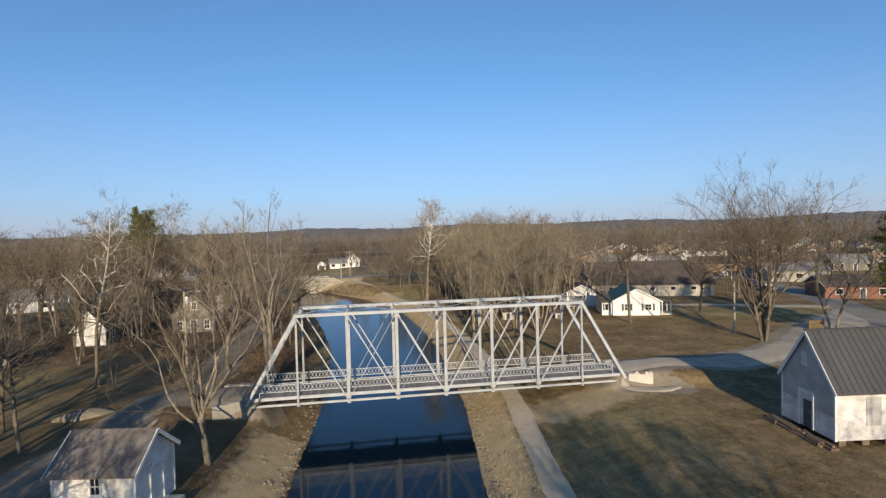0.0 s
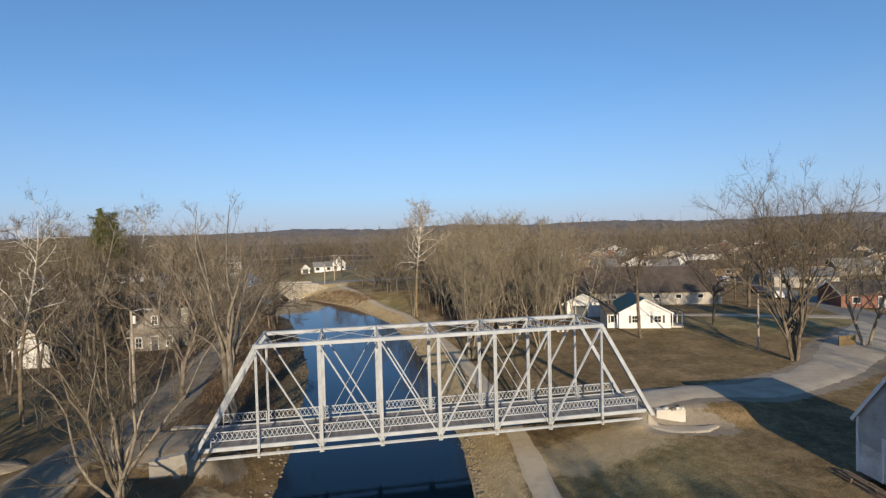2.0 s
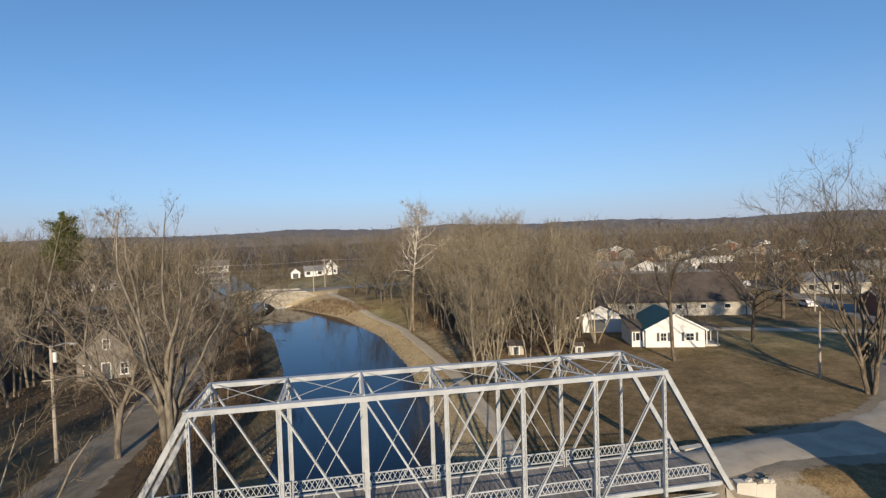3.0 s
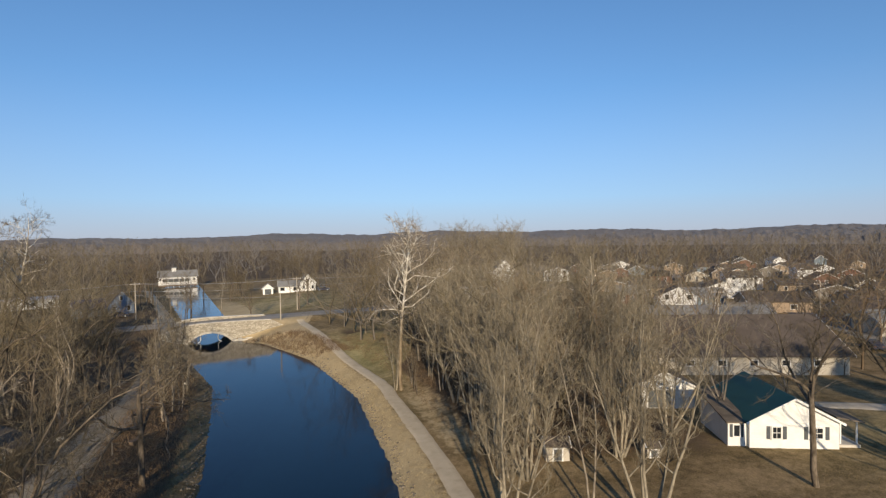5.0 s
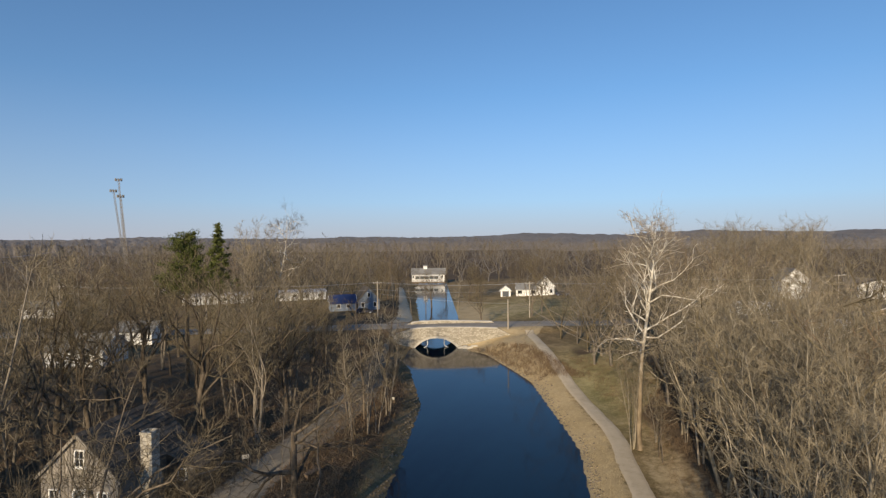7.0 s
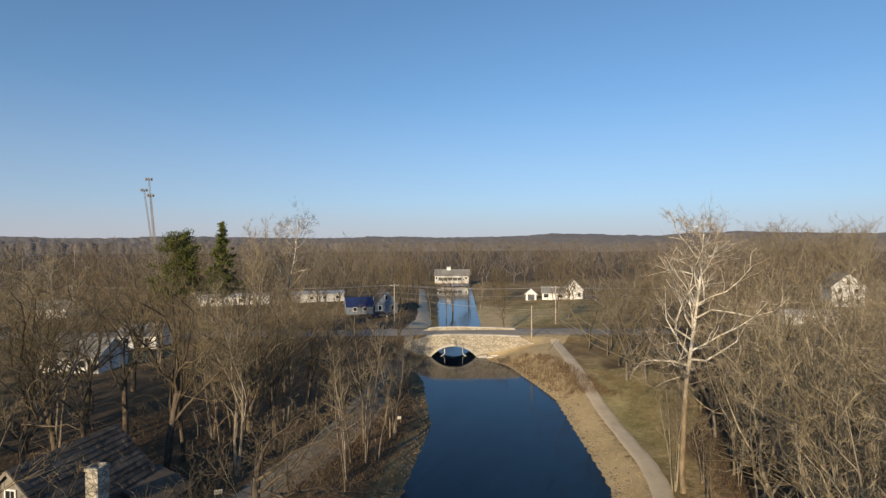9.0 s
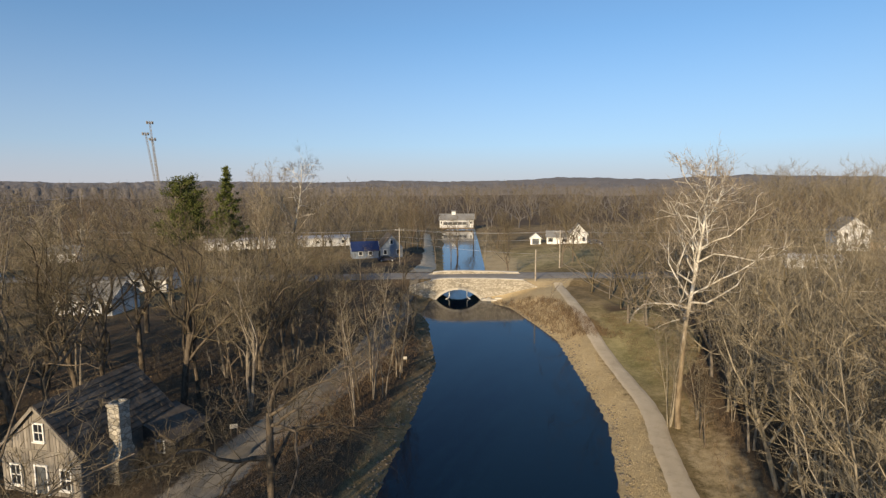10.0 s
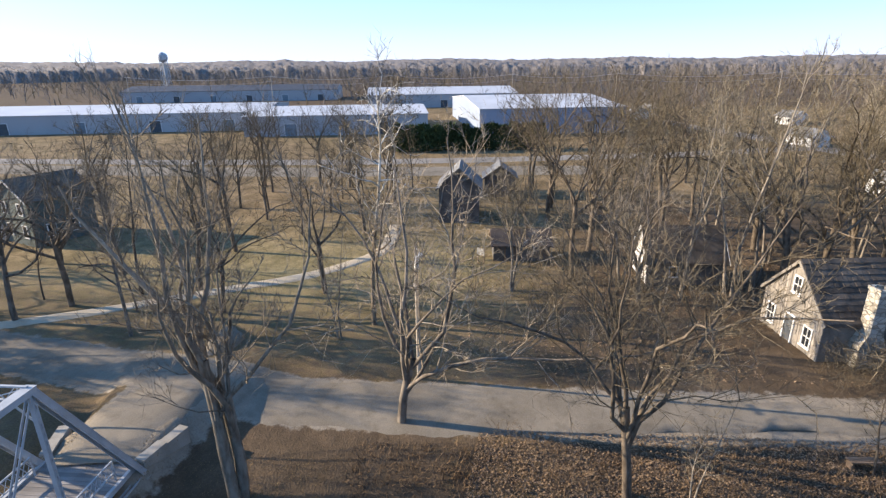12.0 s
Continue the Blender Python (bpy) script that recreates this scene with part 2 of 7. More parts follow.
def stone_material(name, c1, c2, joint, scale):
    m, nt, b = material(name, 0.9)
    v = coords(nt, "Object", (1, 1, 1.6))
    vo = nt.nodes.new("ShaderNodeTexVoronoi")
    vo.inputs["Scale"].default_value = scale
    nt.links.new(v, vo.inputs["Vector"])
    ve = nt.nodes.new("ShaderNodeTexVoronoi")
    ve.feature = 'DISTANCE_TO_EDGE'
    ve.inputs["Scale"].default_value = scale
    nt.links.new(v, ve.inputs["Vector"])
    grain = noise_tex(nt, v, 9, 5)
    s = nt.nodes.new("ShaderNodeSeparateColor")
    nt.links.new(vo.outputs["Color"], s.inputs[0])
    f = maths(nt, 'ADD', maths(nt, 'MULTIPLY', s.outputs[0], 0.5), maths(nt, 'MULTIPLY', grain, 0.5))
    col = ramp(nt, f, [(0.25, c1), (0.75, c2)])
    edge = ramp(nt, ve.outputs["Distance"], [(0.02, (0, 0, 0)), (0.07, (1, 1, 1))])
    nt.links.new(mix(nt, edge, joint, col), b.inputs["Base Color"])
    bump(nt, b, edge, 0.8, 0.05)
    return m


M["stone"] = stone_material("limestone_masonry", (0.29, 0.262, 0.208), (0.53, 0.49, 0.41), (0.23, 0.205, 0.165), 2.2)
M["rubble"] = plain("tan_riprap", (0.12, 0.10, 0.075), (0.25, 0.215, 0.165), 2.0, 0.95, random_amount=0.3)


def ground_material():
    m, nt, b = material("winter_ground", 0.95, 0, 0.1)
    v = coords(nt, "Object")
    huge = noise_tex(nt, v, 0.035, 3)
    big = noise_tex(nt, v, 0.22, 5, 0.6)
    mid = noise_tex(nt, v, 1.3, 5, 0.65)
    fine = noise_tex(nt, v, 9.0, 4, 0.7)
    f = maths(nt, 'ADD', maths(nt, 'MULTIPLY', big, 0.36), maths(nt, 'ADD', maths(nt, 'MULTIPLY', mid, 0.28), maths(nt, 'MULTIPLY', fine, 0.36)))
    lawn = ramp(nt, f, [(0.39, (0.08, 0.06, 0.03)), (0.49, (0.185, 0.132, 0.069)), (0.59, (0.32, 0.23, 0.128))])
    green = ramp(nt, f, [(0.40, (0.16, 0.146, 0.06)), (0.58, (0.41, 0.352, 0.175))])
    gf = ramp(nt, huge, [(0.45, (0, 0, 0)), (0.6, (1, 1, 1))])
    a = nt.nodes.new("ShaderNodeAttribute")
    a.attribute_name = "soil"
    s = nt.nodes.new("ShaderNodeSeparateColor")
    nt.links.new(a.outputs["Color"], s.inputs[0])
    lawn = mix(nt, maths(nt, 'MULTIPLY', gf, 0.1), lawn, green)
    lawn = mix(nt, s.outputs[2], lawn, green)
    bank = ramp(nt, f, [(0.34, (0.29, 0.225, 0.127)), (0.5, (0.41, 0.322, 0.19)), (0.68, (0.53, 0.425, 0.267))])
    litter = ramp(nt, f, [(0.34, (0.058, 0.043, 0.028)), (0.52, (0.115, 0.083, 0.053)), (0.68, (0.19, 0.138, 0.088))])
    w = maths(nt, 'SUBTRACT', mid, 0.5)
    rb = maths(nt, 'ADD', s.outputs[0], maths(nt, 'MULTIPLY', w, 0.8))
    rl = maths(nt, 'ADD', s.outputs[1], maths(nt, 'MULTIPLY', w, 0.8))
    kb = ramp(nt, rb, [(0.35, (0, 0, 0)), (0.65, (1, 1, 1))])
    kl = ramp(nt, rl, [(0.35, (0, 0, 0)), (0.65, (1, 1, 1))])
    col = mix(nt, kl, lawn, litter)
    col = mix(nt, kb, col, bank)
    worn = ramp(nt, f, [(0.36, (0.19, 0.16, 0.118)), (0.62, (0.34, 0.295, 0.23))])
    rw = maths(nt, 'ADD', a.outputs["Alpha"], maths(nt, 'MULTIPLY', w, 1.1))
    kw = ramp(nt, rw, [(0.42, (0, 0, 0)), (0.62, (1, 1, 1))])
    col = mix(nt, kw, col, worn)
    nt.links.new(col, b.inputs["Base Color"])
    bump(nt, b, maths(nt, 'ADD', fine, mid), 0.7, 0.09)
    return m


def gravel_material(name, c1, c2, track):
    m, nt, b = material(name, 0.95, 0, 0.15)
    v = coords(nt, "Object")
    big = noise_tex(nt, v, 0.35, 5, 0.6)
    fine = noise_tex(nt, v, 14, 4, 0.7)
    f = maths(nt, 'ADD', maths(nt, 'MULTIPLY', big, 0.6), maths(nt, 'MULTIPLY', fine, 0.4))
    col = ramp(nt, f, [(0.33, c1), (0.66, c2)])
    st = ramp(nt, noise_tex(nt, v, 0.9, 6, 0.7), [(0.5, (0, 0, 0)), (0.72, (1, 1, 1))])
    col = mix(nt, maths(nt, 'MULTIPLY', st, 0.5), col, track)
    nt.links.new(col, b.inputs["Base Color"])
    bump(nt, b, fine, 0.5, 0.04)
    return m


M["ground"] = ground_material()
# West lane gravel, darkened in its colour to stand in for tree shade.
M["gravel"] = gravel_material("grey_gravel", (0.15, 0.128, 0.096), (0.295, 0.258, 0.20), (0.10, 0.083, 0.06))
M["gravel_pale"] = gravel_material("pale_gravel", (0.33, 0.285, 0.22), (0.50, 0.445, 0.36), (0.26, 0.215, 0.155))
M["path"] = gravel_material("crushed_stone", (0.42, 0.35, 0.25), (0.58, 0.495, 0.365), (0.32, 0.255, 0.17))
M["asphalt"] = gravel_material("old_asphalt", (0.20, 0.185, 0.16), (0.31, 0.285, 0.25), (0.16, 0.145, 0.125))

m, nt, b = material("canal_water", 0.06, 0, 0.42)
b.inputs["IOR"].default_value = 1.33
b.inputs["Base Color"].default_value = (0.002, 0.010, 0.021, 1)
wv = coords(nt, "Object", (1, 1, 1))
h = maths(nt, 'ADD', noise_tex(nt, wv, 1.6, 4, 0.6), maths(nt, 'MULTIPLY', noise_tex(nt, wv, 0.2, 2), 1.5))
bump(nt, b, h, 0.12, 0.05)
M["water"] = m


# ---------------------------------------------------------------- mesh tools
class Geo:
    """Gathers faces for one mesh."""

    def __init__(self):
        self.v, self.f = [], []

    def add(self, verts, faces):
        n = len(self.v)
        self.v += [tuple(p) for p in verts]
        self.f += [tuple(i + n for i in q) for q in faces]
        return self

    def box(self, c, s, rz=0.0):
        x, y, z = s[0] / 2, s[1] / 2, s[2] / 2
        ca, sa = math.cos(radians(rz)), math.sin(radians(rz))
        vs = []
        for dx, dy, dz in ((-x, -y, -z), (x, -y, -z), (x, y, -z), (-x, y, -z), (-x, -y, z), (x, -y, z), (x, y, z), (-x, y, z)):
            vs.append((c[0] + dx * ca - dy * sa, c[1] + dx * sa + dy * ca, c[2] + dz))
        return self.add(vs, [(3, 2, 1, 0), (4, 5, 6, 7), (0, 1, 5, 4), (1, 2, 6, 5), (2, 3, 7, 6), (3, 0, 4, 7)])

    def beam(self, a, b, w, h, up=(0, 0, 1)):
        a, b = Vector(a), Vector(b)
        d = (b - a).normalized()
        side = d.cross(Vector(up))
        if side.length < 1e-4:
            side = d.cross(Vector((0, 1, 0)))
        side.normalize()
        top = side.cross(d).normalized()
        vs = []
        for p in (a, b):
            for i, j in ((-1, -1), (1, -1), (1, 1), (-1, 1)):
                vs.append(p + side * (i * w / 2) + top * (j * h / 2))
        return self.add(vs, [(0, 1, 2, 3), (7, 6, 5, 4), (0, 4, 5, 1), (1, 5, 6, 2), (2, 6, 7, 3), (3, 7, 4, 0)])

    def tube(self, pts, radii, sides=6, cap=True):
        pts = [Vector(p) for p in pts]
        vs, fs = [], []
        for i, p in enumerate(pts):
            d = (pts[min(i + 1, len(pts) - 1)] - pts[max(i - 1, 0)]).normalized()
            e = d.cross(Vector((0, 0, 1)) if abs(d.z) < 0.9 else Vector((1, 0, 0))).normalized()
            g = d.cross(e)
            for k in range(sides):
                t = 2 * math.pi * k / sides
                vs.append(p + (e * math.cos(t) + g * math.sin(t)) * radii[i])
        for i in range(len(pts) - 1):
            for k in range(sides):
                q = (k + 1) % sides
                fs.append((i * sides + k, i * sides + q, (i + 1) * sides + q, (i + 1) * sides + k))
        if cap:
            fs.append(tuple(range(sides))[::-1])
            fs.append(tuple(range((len(pts) - 1) * sides, len(pts) * sides)))
        return self.add(vs, fs)

    def prism(self, poly, x0, x1, axis='x'):
        """A profile of (u, z) drawn out along x or y."""
        n = len(poly)
        def put(t, u, z):
            return (t, u, z) if axis == 'x' else (u, t, z)
        vs = [put(x0, u, z) for u, z in poly] + [put(x1, u, z) for u, z in poly]
        fs = [tuple(range(n)), tuple(range(2 * n - 1, n - 1, -1))]
        fs += [(i, i + n, (i + 1) % n + n, (i + 1) % n) for i in range(n)]
        return self.add(vs, fs)

    def make(self, name, mat, parent=None, label="", kind=""):
        me = bpy.data.meshes.new(name)
        me.from_pydata(self.v, [], self.f)
        me.materials.append(mat)
        ob = new(name, me)
        if parent:
            ob.parent = parent
        return tagged(ob, label=label, kind=kind)


def fast_mesh(name, verts, tris, mat):
    """A mesh from arrays of points and triangles."""
    me = bpy.data.meshes.new(name)
    nv, nf = len(verts), len(tris)
    me.vertices.add(nv)
    me.vertices.foreach_set("co", np.ascontiguousarray(verts, dtype=np.float32).ravel())
    me.loops.add(nf * 3)
    me.loops.foreach_set("vertex_index", np.ascontiguousarray(tris, dtype=np.int32).ravel())
    me.polygons.add(nf)
    me.polygons.foreach_set("loop_start", np.arange(0, nf * 3, 3, dtype=np.int32))
    me.update(calc_edges=True)
    me.materials.append(mat)
    return me


def thing(name, x, y, z, rz=0.0, label="", category="", group="", kind=""):
    ob = new(name)
    ob.empty_display_size = 0.3
    ob.matrix_world = pose(x, y, z, 0, 0, rz)
    return tagged(ob, label, category, group, kind)


def shared(name, mesh, parent, loc, rz=0.0, label=""):
    ob = new(name, mesh)
    ob.parent = parent
    ob.location = loc
    ob.rotation_euler = (0, 0, radians(rz))
    return tagged(ob, label=label)


# ---------------------------------------------------------------- the lie of the land
WATER = -2.3
R_Y = [-300, 20, 35, 57.6, 75, 96.3, 104, 117, 129.6, 141, 147.3, 157.5, 160, 194.5, 306, 345]
R_X = [2.6, 2.6, 2.4, 1.7, 0.0, -3.0, -4.8, -7.7, -13.2, -18.1, -22.8, -31.0, -36.0, -51.6, -100.0, -117]
L_Y = [-300, 20, 36, 56.3, 80, 97, 114, 125, 130, 142, 147, 156.6, 190, 294, 340]
L_X = [-10.5, -10.8, -11.4, -12.9, -16.6, -21.2, -26.5, -30.1, -33.1, -40.0, -44.0, -47.2, -60.3, -111, -132]
PATH_Y = [-200, 10, 32.8, 52.9, 70, 84, 94.2, 104.1, 112, 120.2, 135, 149, 164.3]
PATH_X = [5.6, 5.9, 6.2, 6.3, 5.0, 3.2, 1.25, -0.97, -2.9, -4.8, -11.3, -17.0, -23.4]
BA = radians(7.68)                       # the iron bridge's turn
BX, BY = -17.05, 45.96                   # its west end, near truss
BLEN, BWID, PANEL = 33.96, 4.9, 4.245
CX, CY = math.cos(BA), math.sin(BA)
STREET = [(-420, 20), (-250, 80), (-120, 134), (-80, 152), (-56, 163), (-42.5, 168.5), (-31, 173.5), (-17.5, 181.5), (10, 199), (60, 232), (140, 285), (260, 360)]


def sm(a, b, v):
    t = np.clip((v - a) / (b - a), 0, 1)
    return t * t * (3 - 2 * t)


def seg_dist(x, y, line):
    """Distance to a line of points."""
    best = np.full(np.shape(x), 1e9)
    for (x0, y0), (x1, y1) in zip(line, line[1:]):
        dx, dy = x1 - x0, y1 - y0
        t = np.clip(((x - x0) * dx + (y - y0) * dy) / (dx * dx + dy * dy), 0, 1)
        best = np.minimum(best, np.hypot(x - x0 - t * dx, y - y0 - t * dy))
    return best


def ground(x, y):
    """Height of the land, for numbers or arrays."""
    x, y = np.asarray(x, float), np.asarray(y, float)
    xr, xl = np.interp(y, R_Y, R_X), np.interp(y, L_Y, L_X)
    tilt = np.where(y > 90, 0.86, 0.98) - 0.05 * (y > 125)
    dr, dl = (x - xr) * tilt, (xl - x) * tilt
    north = sm(128, 158, y)
    px = np.interp(y, PATH_Y, PATH_X)
    pd = x - px
    shelf = -1.3 * (1 - north) + 0.35 * north
    upper = 0.05 + 0.3 * north
    zr = WATER - 0.05 + (shelf - WATER + 0.05) * sm(-0.6, np.maximum(1.5, (px - 1.4 - xr) * tilt), dr)
    zr = zr + (upper - shelf) * sm(1.6, 9.0, pd)
    zl = WATER - 0.05 + (0.05 + 0.35 * north - WATER) * sm(-0.8, 7.0, dl)
    rim = np.maximum(dr + 0.6, dl + 0.8)
    inside = rim < 0
    z = np.where(dr > dl, zr, zl)
    z = np.where(inside, WATER - 0.05 - 1.0 * sm(0, 2.5, -rim), z)
    # ramps at both ends of the iron bridge
    u = (x - BX) * CX + (y - BY) * CY
    w = -(x - BX) * CY + (y - BY) * CX - BWID / 2
    for s in (-u, u - BLEN):
        z = z + (1.12 - z) * sm(-2.2, -0.2, s) * (1 - sm(5, 15, s)) * (1 - sm(2.45, 3.2 + 0.4 * np.clip(s - 2.4, 0, 9), np.abs(w))) * (s < 20) * (~inside)
    # street embankment near the stone bridge
    sd = seg_dist(x, y, STREET[3:9])
    lev = 0.6 + 0.5 * (1 - sm(10, 34, np.hypot(x + 37.5, y - 170.5)))
    z = np.where(inside, z, z + (lev - z) * (1 - sm(4.5, 9.0, sd)) * (z < lev))
    # far hills
    r, az = np.hypot(x, y - 60), np.degrees(np.arctan2(-x, y - 60))
    rise = np.interp(az, [-180, -45, -30, -3, 12, 17, 26, 60, 100, 140, 180], [14, 23, 21, 24, 22, 18, 15, 17, 21, 20, 12])
    z = z + sm(450, 1500, r) * rise * (0.93 + 0.12 * np.sin(az * 0.35) * np.cos(r * 0.002))
    return z


def gz(x, y):
    return float(ground(x, y))


def spread(lo, hi, a, b, step, grow=1.22):
    """Grid lines: even between a and b, wider and wider out to lo and hi."""
    mid = list(np.arange(a, b + step / 2, step))
    out, s, p = [], step, b
    while p < hi:
        s *= grow
        p += s
        out.append(min(p, hi))
    pre, s, p = [], step, a
    while p > lo:
        s *= grow
        p -= s
        pre.append(max(p, lo))
    return np.array(pre[::-1] + mid + out)


gx, gy = spread(-4200, 4200, -62, 48, 0.7, 1.13), spread(-3000, 4200, 10, 172, 0.7, 1.13)
GX, GY = np.meshgrid(gx, gy)
GZ = ground(GX, GY)
fade = np.exp(-((GX + 5) ** 2 + (GY - 70) ** 2) / 150 ** 2)
jit = np.random.default_rng(5)
GZ = GZ + jit.normal(0, 0.012, GZ.shape) * fade
nx, ny = len(gx), len(gy)
ids = np.arange(nx * ny).reshape(ny, nx)
q = np.stack([ids[:-1, :-1], ids[:-1, 1:], ids[1:, 1:], ids[1:, :-1]], -1).reshape(-1, 4)
tri = np.concatenate([q[:, [0, 1, 2]], q[:, [0, 2, 3]]])
gm = fast_mesh("ground", np.stack([GX, GY, GZ], -1).reshape(-1, 3), tri, M["ground"])
gm.polygons.foreach_set("use_smooth", np.ones(len(tri), dtype=bool))
XR, XL = np.interp(GY, R_Y, R_X), np.interp(GY, L_Y, L_X)
PXX = np.interp(GY, PATH_Y, PATH_X)
bank = sm(-1, 0, GX - XR) * (1 - 0.57 * sm(1.2, 3.4, GX - XR) * (GY < 135)) * (1 - sm(-0.6, 0.8, GX - PXX)) * (GY < 175) + 0.55 * sm(0.5, 2, GX - PXX) * (1 - sm(4, 8, GX - PXX)) * sm(85, 100, GY) * (GY < 150)
bank = bank + 0.75 * sm(-0.5, 0.5, XL - GX) * (1 - sm(2.5, 6, XL - GX)) * (GY < 45)
bank = bank + 0.45 * (1 - sm(2, 9, np.abs(GX - XR - 4))) * (GY > 185) * (GY < 300)
bank = bank + 1.2 * np.exp(-((GX - 11.5) ** 2 / 40 + (GY - 48.0 - 0.13 * (GX - 11.5)) ** 2 / 10)) * (GX > 7.2)
bank = bank + 0.5 * np.exp(-((GX + 42) ** 2 / 420 + (GY - 212) ** 2 / 700)) * (GX > XR + 1)
left = sm(1.0, 3.0, XL - GX)
litter = 0.75 * left * sm(60, 80, GY) * (1 - 0.7 * sm(70, 95, -GX)) + 0.5 * left * (1 - sm(60, 80, GY)) * (1 - sm(30, 60, -GX))
litter = litter + 0.8 * sm(2.5, 6, GX - PXX) * (1 - sm(22, 32, GX - PXX)) * sm(84, 94, GY) * (1 - sm(150, 165, GY))
# Litter patch at the bridge end, kept dark for the wing wall's shade too.
litter = litter + 1.0 * np.exp(-((GX + 19) ** 2 / 30 + (GY - 56) ** 2 / 40)) * left
RR = np.hypot(GX, GY - 60)
litter = np.maximum(litter, 0.95 * sm(230, 330, RR) * (1 - 0.5 * sm(600, 900, RR)))
# Patch at (13, 42): the green cast of tree shadow put into the lawn.
green = 0.5 * np.exp(-((GX - 13) ** 2 / 40 + (GY - 42) ** 2 / 60)) + 0.35 * np.exp(-((GX + 42) ** 2 / 200 + (GY - 33) ** 2 / 300)) + 0.7 * np.exp(-((GX - 56) ** 2 / 200 + (GY - 90) ** 2 / 60))
green = green + 0.8 * np.exp(-((GX + 42) ** 2 / 500 + (GY - 212) ** 2 / 700)) + 0.95 * np.exp(-((GX + 8) ** 2 / 90 + (GY - 138) ** 2 / 420)) * (GX > PXX + 0.6) + 0.35 * np.exp(-((GX + 50) ** 2 / 100 + (GY - 60) ** 2 / 60)) + 0.32 * np.exp(-((GX + 44) ** 2 / 160 + (GY - 48) ** 2 / 120))
green = green + 0.32 * sm(1.2, 2.2, XL - GX) * (1 - sm(4.0, 7.5, XL - GX)) * sm(58, 66, GY) * (1 - sm(108, 120, GY))
litter = np.where(green > 0.5, litter * 0.3, litter)
bank = bank * (1 - 0.85 * np.clip(green, 0, 1) * (GY > 115) * (GY < 175) * (GX > PXX + 0.8))
LANES = [([(-30, -60), (-27.5, 10), (-26.5, 35), (-25.6, 48), (-25.3, 55), (-26.4, 63.5), (-27.2, 70), (-27.9, 76), (-28.9, 80.5), (-29.5, 87.5)], 2.1),
         ([(-29.5, 87.5), (-31.6, 95.5), (-33.6, 109.5), (-35.8, 118.5), (-40, 130), (-47, 146)], 1.7),
         ([(-17.5, 48.3), (-24.5, 48.5)], 2.8), ([(16.5, 53), (22, 55.3), (30, 57.6), (38, 61), (45, 66)], 3.2), ([(45, 66), (53, 73.5), (62, 81)], 4.5),
         ([(17, 49.5), (21, 49)], 1.2)]
worn_ = np.zeros_like(GX)
for line_, half_ in LANES:
    worn_ = np.maximum(worn_, 1 - sm(half_ - 0.6, half_ + 1.3, seg_dist(GX, GY, line_)))
col = np.stack([np.clip(bank, 0, 1), np.clip(litter, 0, 1), np.clip(green, 0, 1), worn_], -1).astype(np.float32)
at = gm.attributes.new("soil", 'FLOAT_COLOR', 'POINT')
at.data.foreach_set("color", col.ravel())
tagged(new("ground", gm), "dry winter grass, leaf litter and sloping canal banks", "ground", kind="structure")

# water sheet
wy = np.concatenate([np.arange(-200, 20, 20), np.arange(20, 316, 4)])
wl, wr = np.interp(wy, L_Y, L_X) - 1.5, np.interp(wy, R_Y, R_X) + 1.5
n = len(wy)
wv = np.concatenate([np.stack([wl, wy, np.full(n, WATER)], -1), np.stack([wr, wy, np.full(n, WATER)], -1)])
i = np.arange(n - 1)
wt = np.concatenate([np.stack([i, i + n, i + n + 1], -1), np.stack([i, i + n + 1, i + 1], -1)])
tagged(new("water", fast_mesh("water", wv, wt, M["water"])), "still dark blue canal water", "water", kind="structure")


def strip(name, line, widths, mat, label, category, lift=0.05, seed=1, level=None, ragged=0.22, step=0.8):
    """A road or path laid on the land along a line, with ragged edges."""
    rng = np.random.default_rng(seed)
    pts = np.array(line, float)
    d = np.concatenate([[0], np.cumsum(np.hypot(*np.diff(pts, axis=0).T))])
    s = np.arange(0, d[-1], step)
    ker = np.ones(9) / 9
    px, py = np.interp(s, d, pts[:, 0]), np.interp(s, d, pts[:, 1])
    if len(s) > 20:
        px[4:-4], py[4:-4] = np.convolve(px, ker, 'valid'), np.convolve(py, ker, 'valid')
    w = np.interp(s, d, widths) / 2
    tx, ty = np.gradient(px), np.gradient(py)
    ln = np.hypot(tx, ty)
    nx_, ny_ = -ty / ln, tx / ln
    cols = 7
    vs = []
    e1 = np.convolve(rng.normal(0, ragged, len(s) + 4), np.ones(5) / 3, 'valid')
    e2 = np.convolve(rng.normal(0, ragged, len(s) + 4), np.ones(5) / 3, 'valid')
    for c in range(cols):
        t = -1 + 2 * c / (cols - 1)
        off = t * w + (e1 if c == 0 else e2 if c == cols - 1 else 0)
        x, y = px + nx_ * off, py + ny_ * off
        z = ground(x, y)
        if level is not None:
            z = np.maximum(z, np.interp(s, d, level))
        crown_ = lift + 0.03 * (1 - t * t) - (0.14 if c in (0, cols - 1) else 0)
        vs.append(np.stack([x, y, z + crown_], -1))
    V = np.stack(vs, 1).reshape(-1, 3)
    k = len(s)
    idx = np.arange(k * cols).reshape(k, cols)
    q_ = np.stack([idx[:-1, :-1], idx[:-1, 1:], idx[1:, 1:], idx[1:, :-1]], -1).reshape(-1, 4)
    me = fast_mesh(name, V, np.concatenate([q_[:, [0, 1, 2]], q_[:, [0, 2, 3]]]), mat)
    return tagged(new(name, me), label, category, kind="structure")


